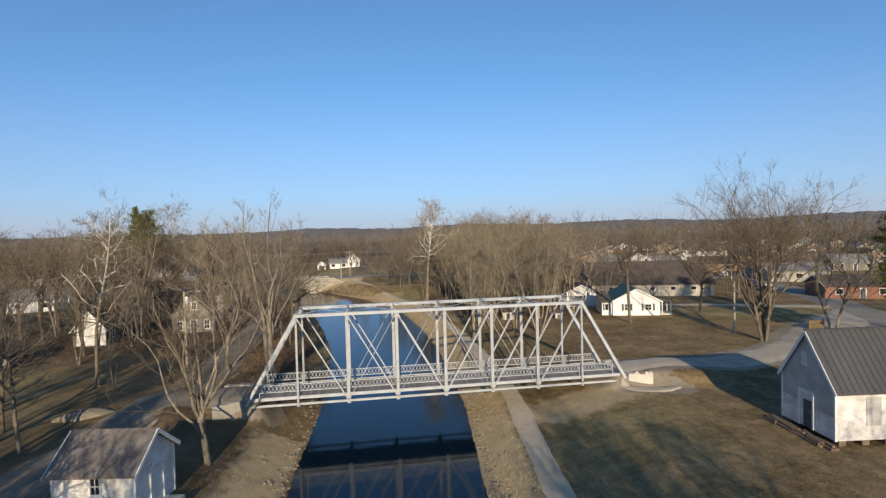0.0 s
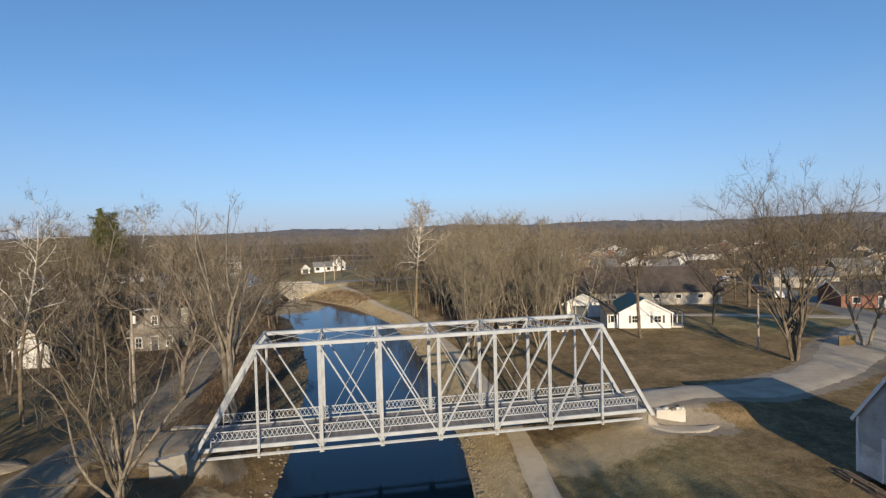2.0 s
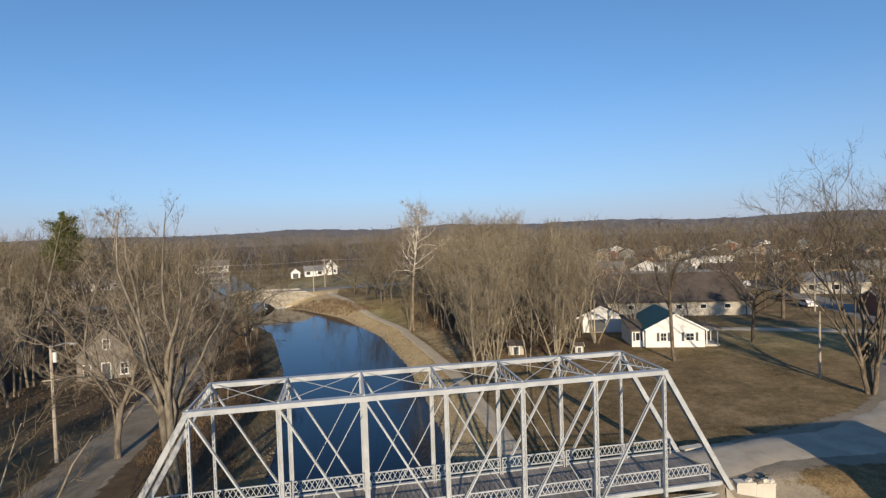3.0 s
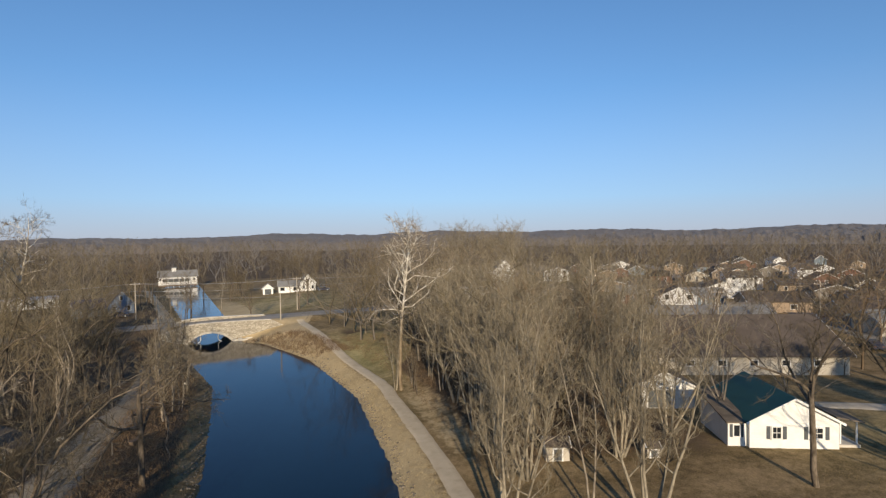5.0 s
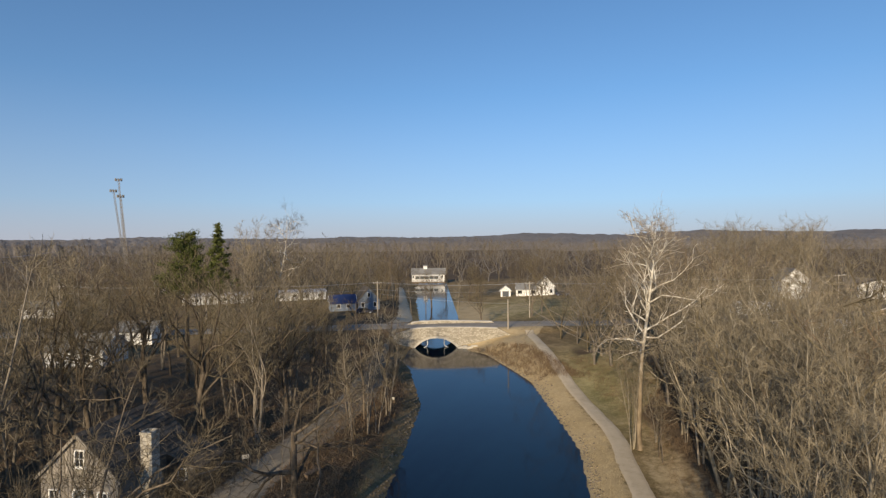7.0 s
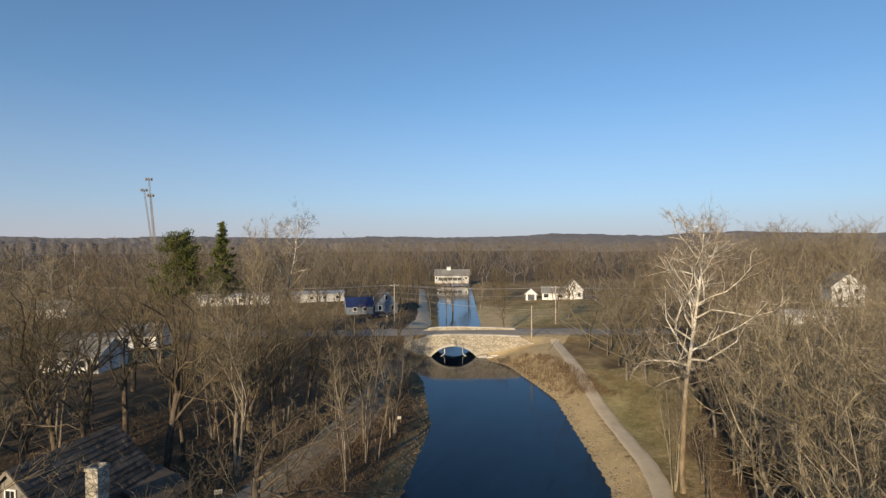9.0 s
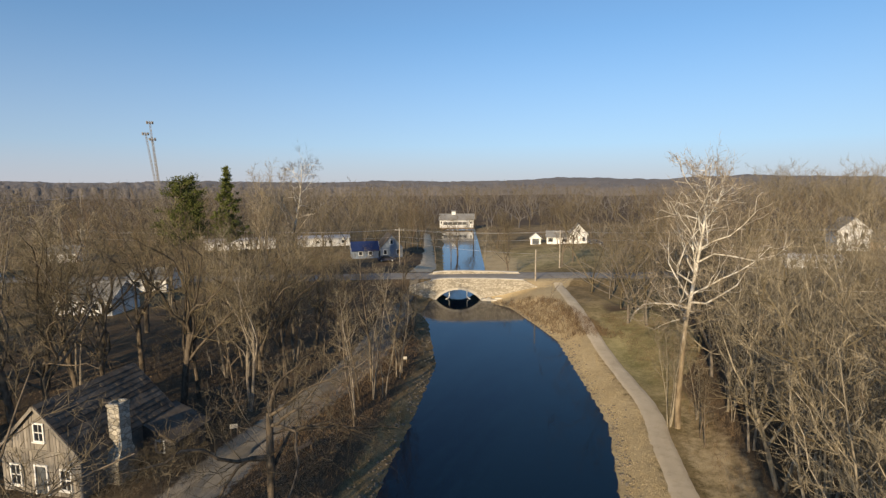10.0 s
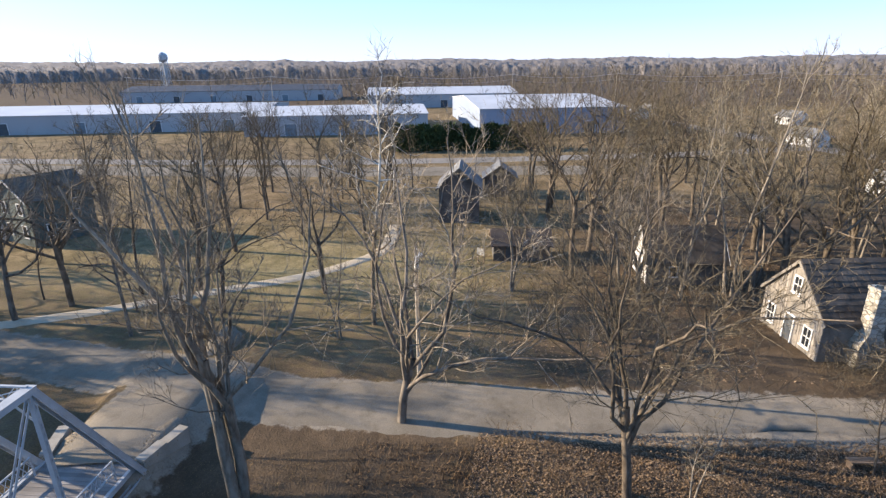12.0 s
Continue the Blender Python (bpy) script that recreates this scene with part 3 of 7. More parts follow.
strip("gravel_road_west", [(-30, -60), (-27.5, 10), (-26.5, 35), (-25.6, 48), (-25.3, 55), (-26.4, 63.5), (-27.2, 70), (-27.9, 76), (-28.9, 80.5), (-29.5, 87.5), (-31.6, 95.5), (-33.6, 109.5), (-35.8, 118.5), (-40, 130), (-47, 146), (-52, 160)],
      [4.6, 4.6, 5.2, 5.4, 5.4, 5.8, 5.2, 4.0, 3.6, 2.5, 2.0, 2.0, 2.0, 2.1, 2.1, 2.2], M["gravel"], "pale gravel lane with wheel tracks beside the canal", "road", 0.06, 3, None, 0.42)
strip("towpath", [(5.7, -60)] + list(zip(PATH_X[1:], PATH_Y[1:])) + [(-25.5, 169.5)], [2.2] * 14, M["path"], "crushed stone towpath along the canal bank", "path", 0.06, 4, None, 0.12)
strip("bridge_approach_west", [(BX + 0.2 - 2.45 * CY, BY + 2.45), (-20, 47.6), (-23.0, 48.2), (-26, 49)], [4.7, 4.9, 5.2, 5.2], M["gravel"], "pale gravel ramp up to the iron bridge", "road", 0.07, 5)
ex, ey = BX + BLEN * CX - 2.45 * CY, BY + BLEN * CY + 2.45 * CX
strip("gravel_road_east", [(ex - 0.2, ey), (22, 55.3), (30, 57.6), (38, 61), (45, 66), (53, 73.5), (62, 81), (70, 88)], [4.7, 5.4, 5.6, 5.6, 6.4, 8, 8, 8], M["gravel_pale"], "pale gravel road leading from the bridge to town", "road", 0.07, 6)
strip("street_east", [(60, 62), (66, 80), (72, 95), (83, 133), (107, 220), (130, 300), (150, 370)], [7] * 7, M["asphalt"], "grey asphalt town street", "road", 0.1, 7, None, 0.1, 2.0)
strip("street_north", STREET, [7.5] * len(STREET), M["asphalt"], "grey asphalt street crossing the stone bridge", "road", 0.12, 8, [0, 0, 0.2, 0.5, 0.95, 1.2, 1.15, 0.62, 0.3, 0, 0, 0], 0.1, 1.5)
strip("lawn_path", [(-29.5, 27), (-34, 34), (-38, 39), (-44.4, 47.5), (-52, 52), (-62, 50)], [1.9] * 6, M["path"], "pale footpath across the village lawn", "path", 0.05, 9, None, 0.15)
strip("west_road", [(-92, -60), (-98, -10), (-104, 28), (-112, 58), (-124, 95), (-140, 130)], [7] * 6, M["asphalt"], "grey asphalt road below the factory hedge", "road", 0.08, 10, None, 0.1, 1.5)
strip("west_yard", [(-84, -60), (-88, -10), (-93, 28), (-99, 55), (-103, 75)], [11] * 5, M["gravel"], "wide pale gravel yard", "road", 0.05, 11, None, 0.3, 1.5)
strip("far_towpath", [(-58, 172), (-64, 190), (-74, 210), (-86, 232), (-100, 258)], [4.5, 4.5, 4, 3.5, 3], M["path"], "pale canal side path past the stone bridge", "path", 0.06, 12)
strip("cross_street", [(70, 150), (110, 140), (170, 128), (230, 118)], [7] * 4, M["asphalt"], "grey asphalt side street", "road", 0.1, 13, None, 0.1, 2.0)
strip("driveway", [(39.5, 101.2), (47.3, 99.8), (54, 97.6), (62, 94.6), (69, 92.5)], [2.6, 3.0, 3.2, 3.4, 4.0], M["gravel_pale"], "pale gravel driveway beside the ranch house", "driveway", 0.05, 23)
strip("gravel_spill", [(16.0, 49.9), (17.6, 49.1), (19.6, 48.8), (21.5, 49.5)], [0.7, 2.1, 1.9, 0.5], M["gravel_pale"], "fan of pale gravel beside the bridge end", "gravel", 0.05, 15, None, 0.3, 0.5)


# ---------------------------------------------------------------- iron truss bridge
def truss_bridge():
    t = thing("truss_bridge", BX, BY, 0, math.degrees(BA), "silver painted iron through truss bridge over the canal", "bridge")
    lo, hi, deck = 0.55, 8.05, 1.12
    S = M["steel"]
    xs = [PANEL * k for k in range(9)]
    for side in (0.0, BWID):
        up = (0, 1, 0)
        g = Geo()
        g.box(((xs[1] + xs[7]) / 2, side, hi + 0.12), (xs[7] - xs[1] + 0.35, 0.42, 0.03))
        g.box(((xs[1] + xs[7]) / 2, side - 0.17, hi), (xs[7] - xs[1] + 0.3, 0.05, 0.24))
        g.box(((xs[1] + xs[7]) / 2, side + 0.17, hi), (xs[7] - xs[1] + 0.3, 0.05, 0.24))
        for k in range(1, 8):
            g.box((xs[k], side, hi - 0.08), (0.4, 0.3, 0.16))
        g.make("top_chord", S, t)
        g = Geo()
        for off in (-0.1, 0.1):
            g.box((BLEN / 2, side + off, lo), (BLEN, 0.035, 0.13))
        for k in range(9):
            g.tube([(xs[k], side - 0.17, lo), (xs[k], side + 0.17, lo)], [0.07, 0.07], 8)
        g.make("bottom_chord", S, t)
        for k, a, b in ((0, 0, 1), (8, 8, 7)):
            g = Geo()
            A, B = Vector((xs[a], side, lo + 0.1)), Vector((xs[b], side, hi))
            for off in (-0.16, 0.16):
                g.beam(A + Vector((0, off, 0)), B + Vector((0, off, 0)), 0.05, 0.26, (0, 0, 1))
            d = (B - A).normalized()
            nrm = Vector((-d.z, 0, d.x)) * (1 if d.x > 0 else -1)
            g.beam(A + nrm * 0.13, B + nrm * 0.13, 0.40, 0.03, nrm)
            g.make("end_post", S, t)
        for k in range(1, 8):
            g = Geo()
            w = 0.10 if k in (1, 7) else 0.19
            for off in (-w / 2, w / 2):
                g.box((xs[k] + off, side, (hi + 0.42) / 2), (0.06, 0.20, hi - 0.42))
            n = 18
            for j in range(n):
                z0, z1 = 0.7 + (hi - 1.0) * j / n, 0.7 + (hi - 1.0) * (j + 1) / n
                s = 1 if j % 2 else -1
                for yy in (-0.1, 0.1):
                    g.beam((xs[k] - s * w / 2, side + yy, z0), (xs[k] + s * w / 2, side + yy, z1), 0.05, 0.012, (0, 1, 0))
            g.box((xs[k], side, (hi + 0.6) / 2), (w, 0.03, hi - 0.7))
            g.box((xs[k], side, 0.42), (w + 0.1, 0.24, 0.12))
            g.make("post", S, t)
        # main diagonals run down towards mid-span, thin counters in the inner panels
        for a, b in ((1, 2), (2, 3), (3, 4), (5, 4), (6, 5), (7, 6)):
            g = Geo()
            for off in (-0.08, 0.08):
                g.beam((xs[a], side + off, hi - 0.1), (xs[b], side + off, lo), 0.03, 0.09, (0, 0, 1))
            g.make("diagonal", S, t)
        for a, b in ((3, 2), (4, 3), (4, 5), (5, 6)):
            g = Geo()
            g.tube([(xs[a], side + 0.02, hi - 0.1), (xs[b], side + 0.02, lo)], [0.026, 0.026], 5)
            g.make("counter_rod", S, t)
        # lattice railing, one panel at a time
        y = side + (0.5 if side == 0 else -0.5)
        for k in range(8):
            g = Geo()
            x0, x1 = xs[k] + (1.0 if k == 0 else 0.05), xs[k + 1] - (1.0 if k == 7 else 0.05)
            z0, z1 = deck + 0.42, deck + 1.02
            g.box(((x0 + x1) / 2, y, z1), (x1 - x0, 0.07, 0.06))
            g.box(((x0 + x1) / 2, y, z0), (x1 - x0, 0.07, 0.06))
            n = max(6, int((x1 - x0) / 0.3))
            for j in range(n):
                u0, u1 = x0 + (x1 - x0) * j / n, x0 + (x1 - x0) * (j + 1) / n
                g.beam((u0, y - 0.01, z0), (u1, y - 0.01, z1), 0.035, 0.012, (0, 1, 0))
                g.beam((u0, y + 0.01, z1), (u1, y + 0.01, z0), 0.035, 0.012, (0, 1, 0))
            for u in (x0 + 0.02, x1 - 0.02):
                g.box((u, y, deck + 0.5), (0.06, 0.08, 1.0))
            g.make("railing", S, t, "lattice railing")
        g = Geo()
        g.box((BLEN / 2, y + (-0.28 if side == 0 else 0.28), deck - 0.06), (BLEN - 0.3, 0.16, 0.26))
        g.make("fascia_beam", S, t)
    # cross members overhead
    for k in range(1, 8):
        g = Geo()
        for z in (hi + 0.16, hi - 0.42):
            g.beam((xs[k], 0, z), (xs[k], BWID, z), 0.10, 0.07)
        n = 10
        for j in range(n):
            y0, y1 = BWID * j / n, BWID * (j + 1) / n
            a, b = (hi + 0.14, hi - 0.4) if j % 2 else (hi - 0.4, hi + 0.14)
            g.beam((xs[k], y0, a), (xs[k], y1, b), 0.03, 0.03)
        for y0, y1 in ((0.1, 1.0), (BWID - 0.1, BWID - 1.0)):
            g.beam((xs[k], y0, hi - 1.3), (xs[k], y1, hi - 0.4), 0.06, 0.06)
        g.make("sway_strut", S, t)
    for k in range(1, 7):
        g = Geo()
        g.tube([(xs[k], 0, hi + 0.1), (xs[k + 1], BWID, hi + 0.1)], [0.022, 0.022], 5)
        g.tube([(xs[k], BWID, hi + 0.12), (xs[k + 1], 0, hi + 0.12)], [0.022, 0.022], 5)
        g.make("lateral_rod", S, t)
    # floor
    for k in range(0, 9):
        g = Geo()
        g.box((xs[k], BWID / 2, 0.62), (0.18, BWID + 0.3, 0.34))
        g.make("floor_beam", M["steel_dark"], t)
    g = Geo()
    for j in range(5):
        g.box((BLEN / 2, 0.75 + 0.85 * j, 0.9), (BLEN, 0.14, 0.22))
    g.make("stringers", M["steel_dark"], t)
    g = Geo()
    g.box((0, 0, 0), (0.225, BWID - 0.62, 0.075))
    first = g.make("deck_plank", M["deck"], t)
    first.location = (0.12, BWID / 2, deck - 0.04)
    n = int(BLEN / 0.24)
    rng = random.Random(4)
    for j in range(1, n):
        shared("deck_plank", first.data, t, (0.12 + 0.24 * j, BWID / 2 + rng.uniform(-0.02, 0.02), deck - 0.04 + rng.uniform(-0.006, 0.006)))


truss_bridge()


def abutment(name, u, sign, wings, mat):
    """Concrete seat under one end of the bridge with low splayed wing walls: (along, across) of both ends of each."""
    x, y = BX + u * CX, BY + u * CY
    t = thing(name, x, y, 0, math.degrees(BA), "pale concrete bridge abutment with low wing walls", "abutment", kind="structure")
    g = Geo()
    g.box((sign * 0.5, BWID / 2, -0.85), (1.3, BWID + 0.6, 2.5))
    g.box((sign * 0.95, BWID / 2, 0.4), (0.4, BWID + 0.4, 1.2))
    g.make("seat", mat, t)
    rng = random.Random(u)
    for (a0, c0), (a1, c1) in wings:
        turn = math.degrees(math.atan2(c1 - c0, a1 - a0))
        ln = math.hypot(a1 - a0, c1 - c0) / 2
        for k in range(2):
            f = 0.25 + 0.5 * k
            p = (a0 + (a1 - a0) * f, c0 + (c1 - c0) * f)
            g = Geo()
            g.box((p[0], p[1], -0.2 - 0.05 * k), (ln - 0.005, 0.46, 2.6), turn)
            g.box((p[0], p[1], 1.15 - 0.07 * k + rng.uniform(-0.02, 0.02)), (ln - 0.004, 0.56, 0.13), turn + rng.uniform(-1, 1))
            g.make("wing_wall", mat, t)


abutment("abutment_west", 0.0, -1, (((-0.2, 4.75), (-2.9, 5.45)), ((-0.3, -0.1), (-2.5, -0.85))), M["old_concrete"])
abutment("abutment_east", BLEN, 1, (((0.2, -0.1), (2.4, -0.57)), ((0.2, 4.85), (1.9, 5.1))), M["concrete"])
rng = random.Random(15)
for k in range(9):
    a_, c_ = BLEN + 0.5 + 1.9 * rng.random(), -0.15 - 0.5 * rng.random()
    g = Geo()
    g.box((0, 0, 0), (rng.uniform(0.2, 0.42), rng.uniform(0.15, 0.3), rng.uniform(0.12, 0.22)), rng.uniform(0, 90))
    ob = g.make("loose_stone", M["concrete"] if k % 3 else M["rubble"])
    ob.matrix_world = pose(BX + a_ * CX - c_ * CY, BY + a_ * CY + c_ * CX, 1.24, rng.uniform(-8, 8), rng.uniform(-8, 8), 0)
    tagged(ob, "broken piece of pale stone lying on the wing wall", "stone", "loose stones on the bridge wall")


# ---------------------------------------------------------------- stone arch bridge
def arch_bridge():
    t = thing("stone_arch_bridge", -42.6, 160.3, 0, 24.2, "pale limestone arch bridge carrying a street over the canal", "bridge")
    half, rise, foot = 4.3, 2.0, WATER - 0.02
    rad = (half * half + rise * rise) / (2 * rise)
    span = math.asin(half / rad)
    arc = [(rad * math.sin(span - 2 * span * k / 18), foot + rise - rad + rad * math.cos(span - 2 * span * k / 18)) for k in range(19)]
    out = [(x * 1.08, foot + (z - foot) * 1.06 + 0.26) for x, z in arc]
    zb = WATER - 1.2

    def top(x):
        return float(np.interp(x, [-9.5, -5.2, -3.5, 1, 8, 12.6, 15.2], [0.3, 1.5, 1.75, 1.85, 1.7, 1.5, 0.2]))

    # two spandrel walls, their arch rings and copings, and the vault between them
    for y0, y1, face in ((-0.35, 0.35, -1), (8.3, 9.0, 1)):
        g = Geo()
        crest = [(x, top(x)) for x in (-9.5, -5.2, -3.5, 1, 8, 12.6, 15.2)]
        g.prism([(-9.5, zb)] + crest + [(15.2, zb), (half, zb)] + arc + [(-half, zb)], y0, y1, 'y')
        g.make("spandrel_wall", M["stone"], t)
        for k in range(18):
            g = Geo()
            yo = y0 - 0.05 if face < 0 else y1 - 0.3
            shrink = 0.02
            p, q_ = arc[k], arc[k + 1]
            o, r = out[k], out[k + 1]
            q_ = (q_[0] + (p[0] - q_[0]) * shrink, q_[1] + (p[1] - q_[1]) * shrink)
            r = (r[0] + (o[0] - r[0]) * shrink, r[1] + (o[1] - r[1]) * shrink)
            g.prism([p, o, r, q_], yo, yo + 0.35, 'y')
            g.make("arch_stone", M["concrete"], t)
        rng = random.Random(y0)
        n = 18
        for k in range(n):
            w = 17.8 / n
            a, c = -5.2 + w * k + 0.012, -5.2 + w * (k + 1) - 0.012
            lift = rng.uniform(-0.015, 0.015)
            g = Geo()
            g.prism([(a, top(a) + lift - 0.02), (a, top(a) + 0.15 + lift), (c, top(c) + 0.15 + lift), (c, top(c) + lift - 0.02)], y0 - 0.08, y1 + 0.08, 'y')
            g.make("coping_stone", M["concrete"], t)
    g = Geo()
    for (xa, za), (xb, zb_) in zip(arc, arc[1:]):
        g.prism([(xa, za), (xa, za + 0.4), (xb, zb_ + 0.4), (xb, zb_)], 0.34, 8.31, 'y')
    for s in (-1, 1):
        g.prism([(s * half, zb), (s * half, 0.7), (s * (half + 2.5), 0.7), (s * (half + 2.5), zb)], 0.34, 8.31, 'y')
    g.make("vault", M["stone"], t)
    # two added white tubes that hang from the vault and turn outwards over the water
    for s in (-1, 1):
        g = Geo()
        g.tube([(s * 1.72, 0.6, -0.2), (s * 1.72, 0.6, -1.75), (s * 1.85, 0.5, -2.05), (s * 2.3, 0.3, -2.28), (s * 2.6, 0.2, -2.4)], [0.09] * 5, 6)
        g.make("pipe", M["white_flat"], t, "white tube that hangs under the vault")
    # apron of big blocks beside the arch
    rng = random.Random(9)
    for k in range(9):
        g = Geo()
        g.box((0, 0, 0), (rng.uniform(0.8, 1.5), rng.uniform(0.7, 1.1), rng.uniform(0.4, 0.7)), rng.uniform(-15, 15))
        ob = g.make("apron_block", M["concrete"], t)
        ob.location = (half + 0.6 + k * 0.95, -0.9 - 0.25 * (k % 3), WATER + 0.15 + 0.1 * (k % 2))


arch_bridge()


# ---------------------------------------------------------------- buildings
def opening(parent, x, y, z, w, h, rz, kind, trim, pane=None, fine=False):
    """A window or door on a wall, facing -y before its turn."""
    b = 0.1 if kind == "window" else 0.12
    x0, x1, z0, z1 = -w / 2 - b / 2, w / 2 + b / 2, -b / 2 if kind == "window" else 0.0, h + b / 2
    i0, i1, k0, k1 = x0 + b, x1 - b, z0 + (b if kind == "window" else 0.0), z1 - b
    vs = []
    for yy in (-0.06, 0.06):
        vs += [(x0, yy, z0), (x1, yy, z0), (x1, yy, z1), (x0, yy, z1), (i0, yy, k0), (i1, yy, k0), (i1, yy, k1), (i0, yy, k1)]
    fs = []
    for s in ((0, 1, 5, 4), (1, 2, 6, 5), (2, 3, 7, 6), (3, 0, 4, 7)):
        if kind == "door" and s == (0, 1, 5, 4):
            continue
        fs += [s, tuple(q_ + 8 for q_ in s[::-1])]
    for k in range(4):
        n_ = (k + 1) % 4
        fs += [(k, k + 8, n_ + 8, n_), (4 + k, 4 + n_, 12 + n_, 12 + k)]
    ob = Geo().add(vs, fs).make(kind, trim, parent)
    ob.location, ob.rotation_euler = (x, y, z), (0, 0, radians(rz))
    g = Geo()
    g.box((0, 0.03, h / 2), (w - b + 0.01, 0.05, h - b + 0.01))
    g.make("pane" if kind == "window" else "door_leaf", pane or (M["glass"] if kind == "window" else M["door_dark"]), ob)
    if kind == "window" and fine:
        Geo().box((0, -0.05, -b / 2), (w + 0.25, 0.16, 0.07)).make("sill", trim, ob)
        Geo().box((0, -0.01, h / 2), (w - b, 0.06, 0.05)).make("sash_bar", trim, ob)
        Geo().box((0, -0.01, h / 2), (0.035, 0.05, h - b)).make("glazing_bar", trim, ob)
    if kind == "door":
        g = Geo()
        g.box((w * 0.3, -0.03, h * 0.48), (0.06, 0.08, 0.06))
        g.make("door_handle", M["steel"], ob)
    return ob


def house(name, label, x, y, rz, w, d, eave, ridge, wall, roof, opens=(), along='x', over=0.4, trim=None, z=None, category="house", chimney=None, group="", gable=None, fine=False, bargeboard=None):
    """A gabled building: front towards -y before its turn; opens: (side, along, sill, width, height, kind)."""
    z = gz(x, y) - 0.05 if z is None else z
    t = thing(name, x, y, z, rz, label, category, group)
    trim = trim or M["white_flat"]
    g = Geo()
    if along == 'x':
        g.prism([(-d / 2, 0), (d / 2, 0), (d / 2, eave), (0, ridge - 0.06), (-d / 2, eave)], -w / 2, w / 2, 'x')
        run, half, ln = d / 2, d / 2 + over, w / 2 + over * 0.7
    else:
        g.prism([(-w / 2, 0), (w / 2, 0), (w / 2, eave), (0, ridge - 0.06), (-w / 2, eave)], -d / 2, d / 2, 'y')
        run, half, ln = w / 2, w / 2 + over, d / 2 + over * 0.7
    g.make("wall", wall, t)
    slope = (ridge - eave) / run
    g = Geo()
    for s in (-1, 1):
        e = ridge - slope * half
        prof = [(s * half, e), (s * half, e + 0.14), (0, ridge + 0.14), (0, ridge)]
        g.prism(prof, -ln, ln, along)
    g.make("roof", roof, t)
    for q_ in (-ln - 0.02, ln + 0.02):
        g = Geo()
        for s in (-1, 1):
            e = ridge - slope * half
            a = (q_, s * half, e + 0.02) if along == 'x' else (s * half, q_, e + 0.02)
            b = (q_, 0, ridge + 0.02) if along == 'x' else (0, q_, ridge + 0.02)
            g.beam(a, b, 0.05, 0.2)
        g.make("barge_board", bargeboard or trim, t)
    for side, u, sill, ow, oh, kind in opens:
        at_ = {'f': (u, -d / 2 - 0.03, 0), 'b': (u, d / 2 + 0.03, 180), 'l': (-w / 2 - 0.03, u, -90), 'r': (w / 2 + 0.03, u, 90)}[side]
        opening(t, at_[0], at_[1], sill, ow, oh, at_[2], kind, trim, None, fine)
    if chimney:
        cx_, cy_, cw, ct = chimney
        g = Geo()
        g.box((cx_, cy_, ct / 2 + 0.5), (cw, cw, ct - 1.0))
        g.box((cx_, cy_, ct), (cw + 0.14, cw + 0.14, 0.14))
        g.make("chimney", M["brick"], t)
    return t


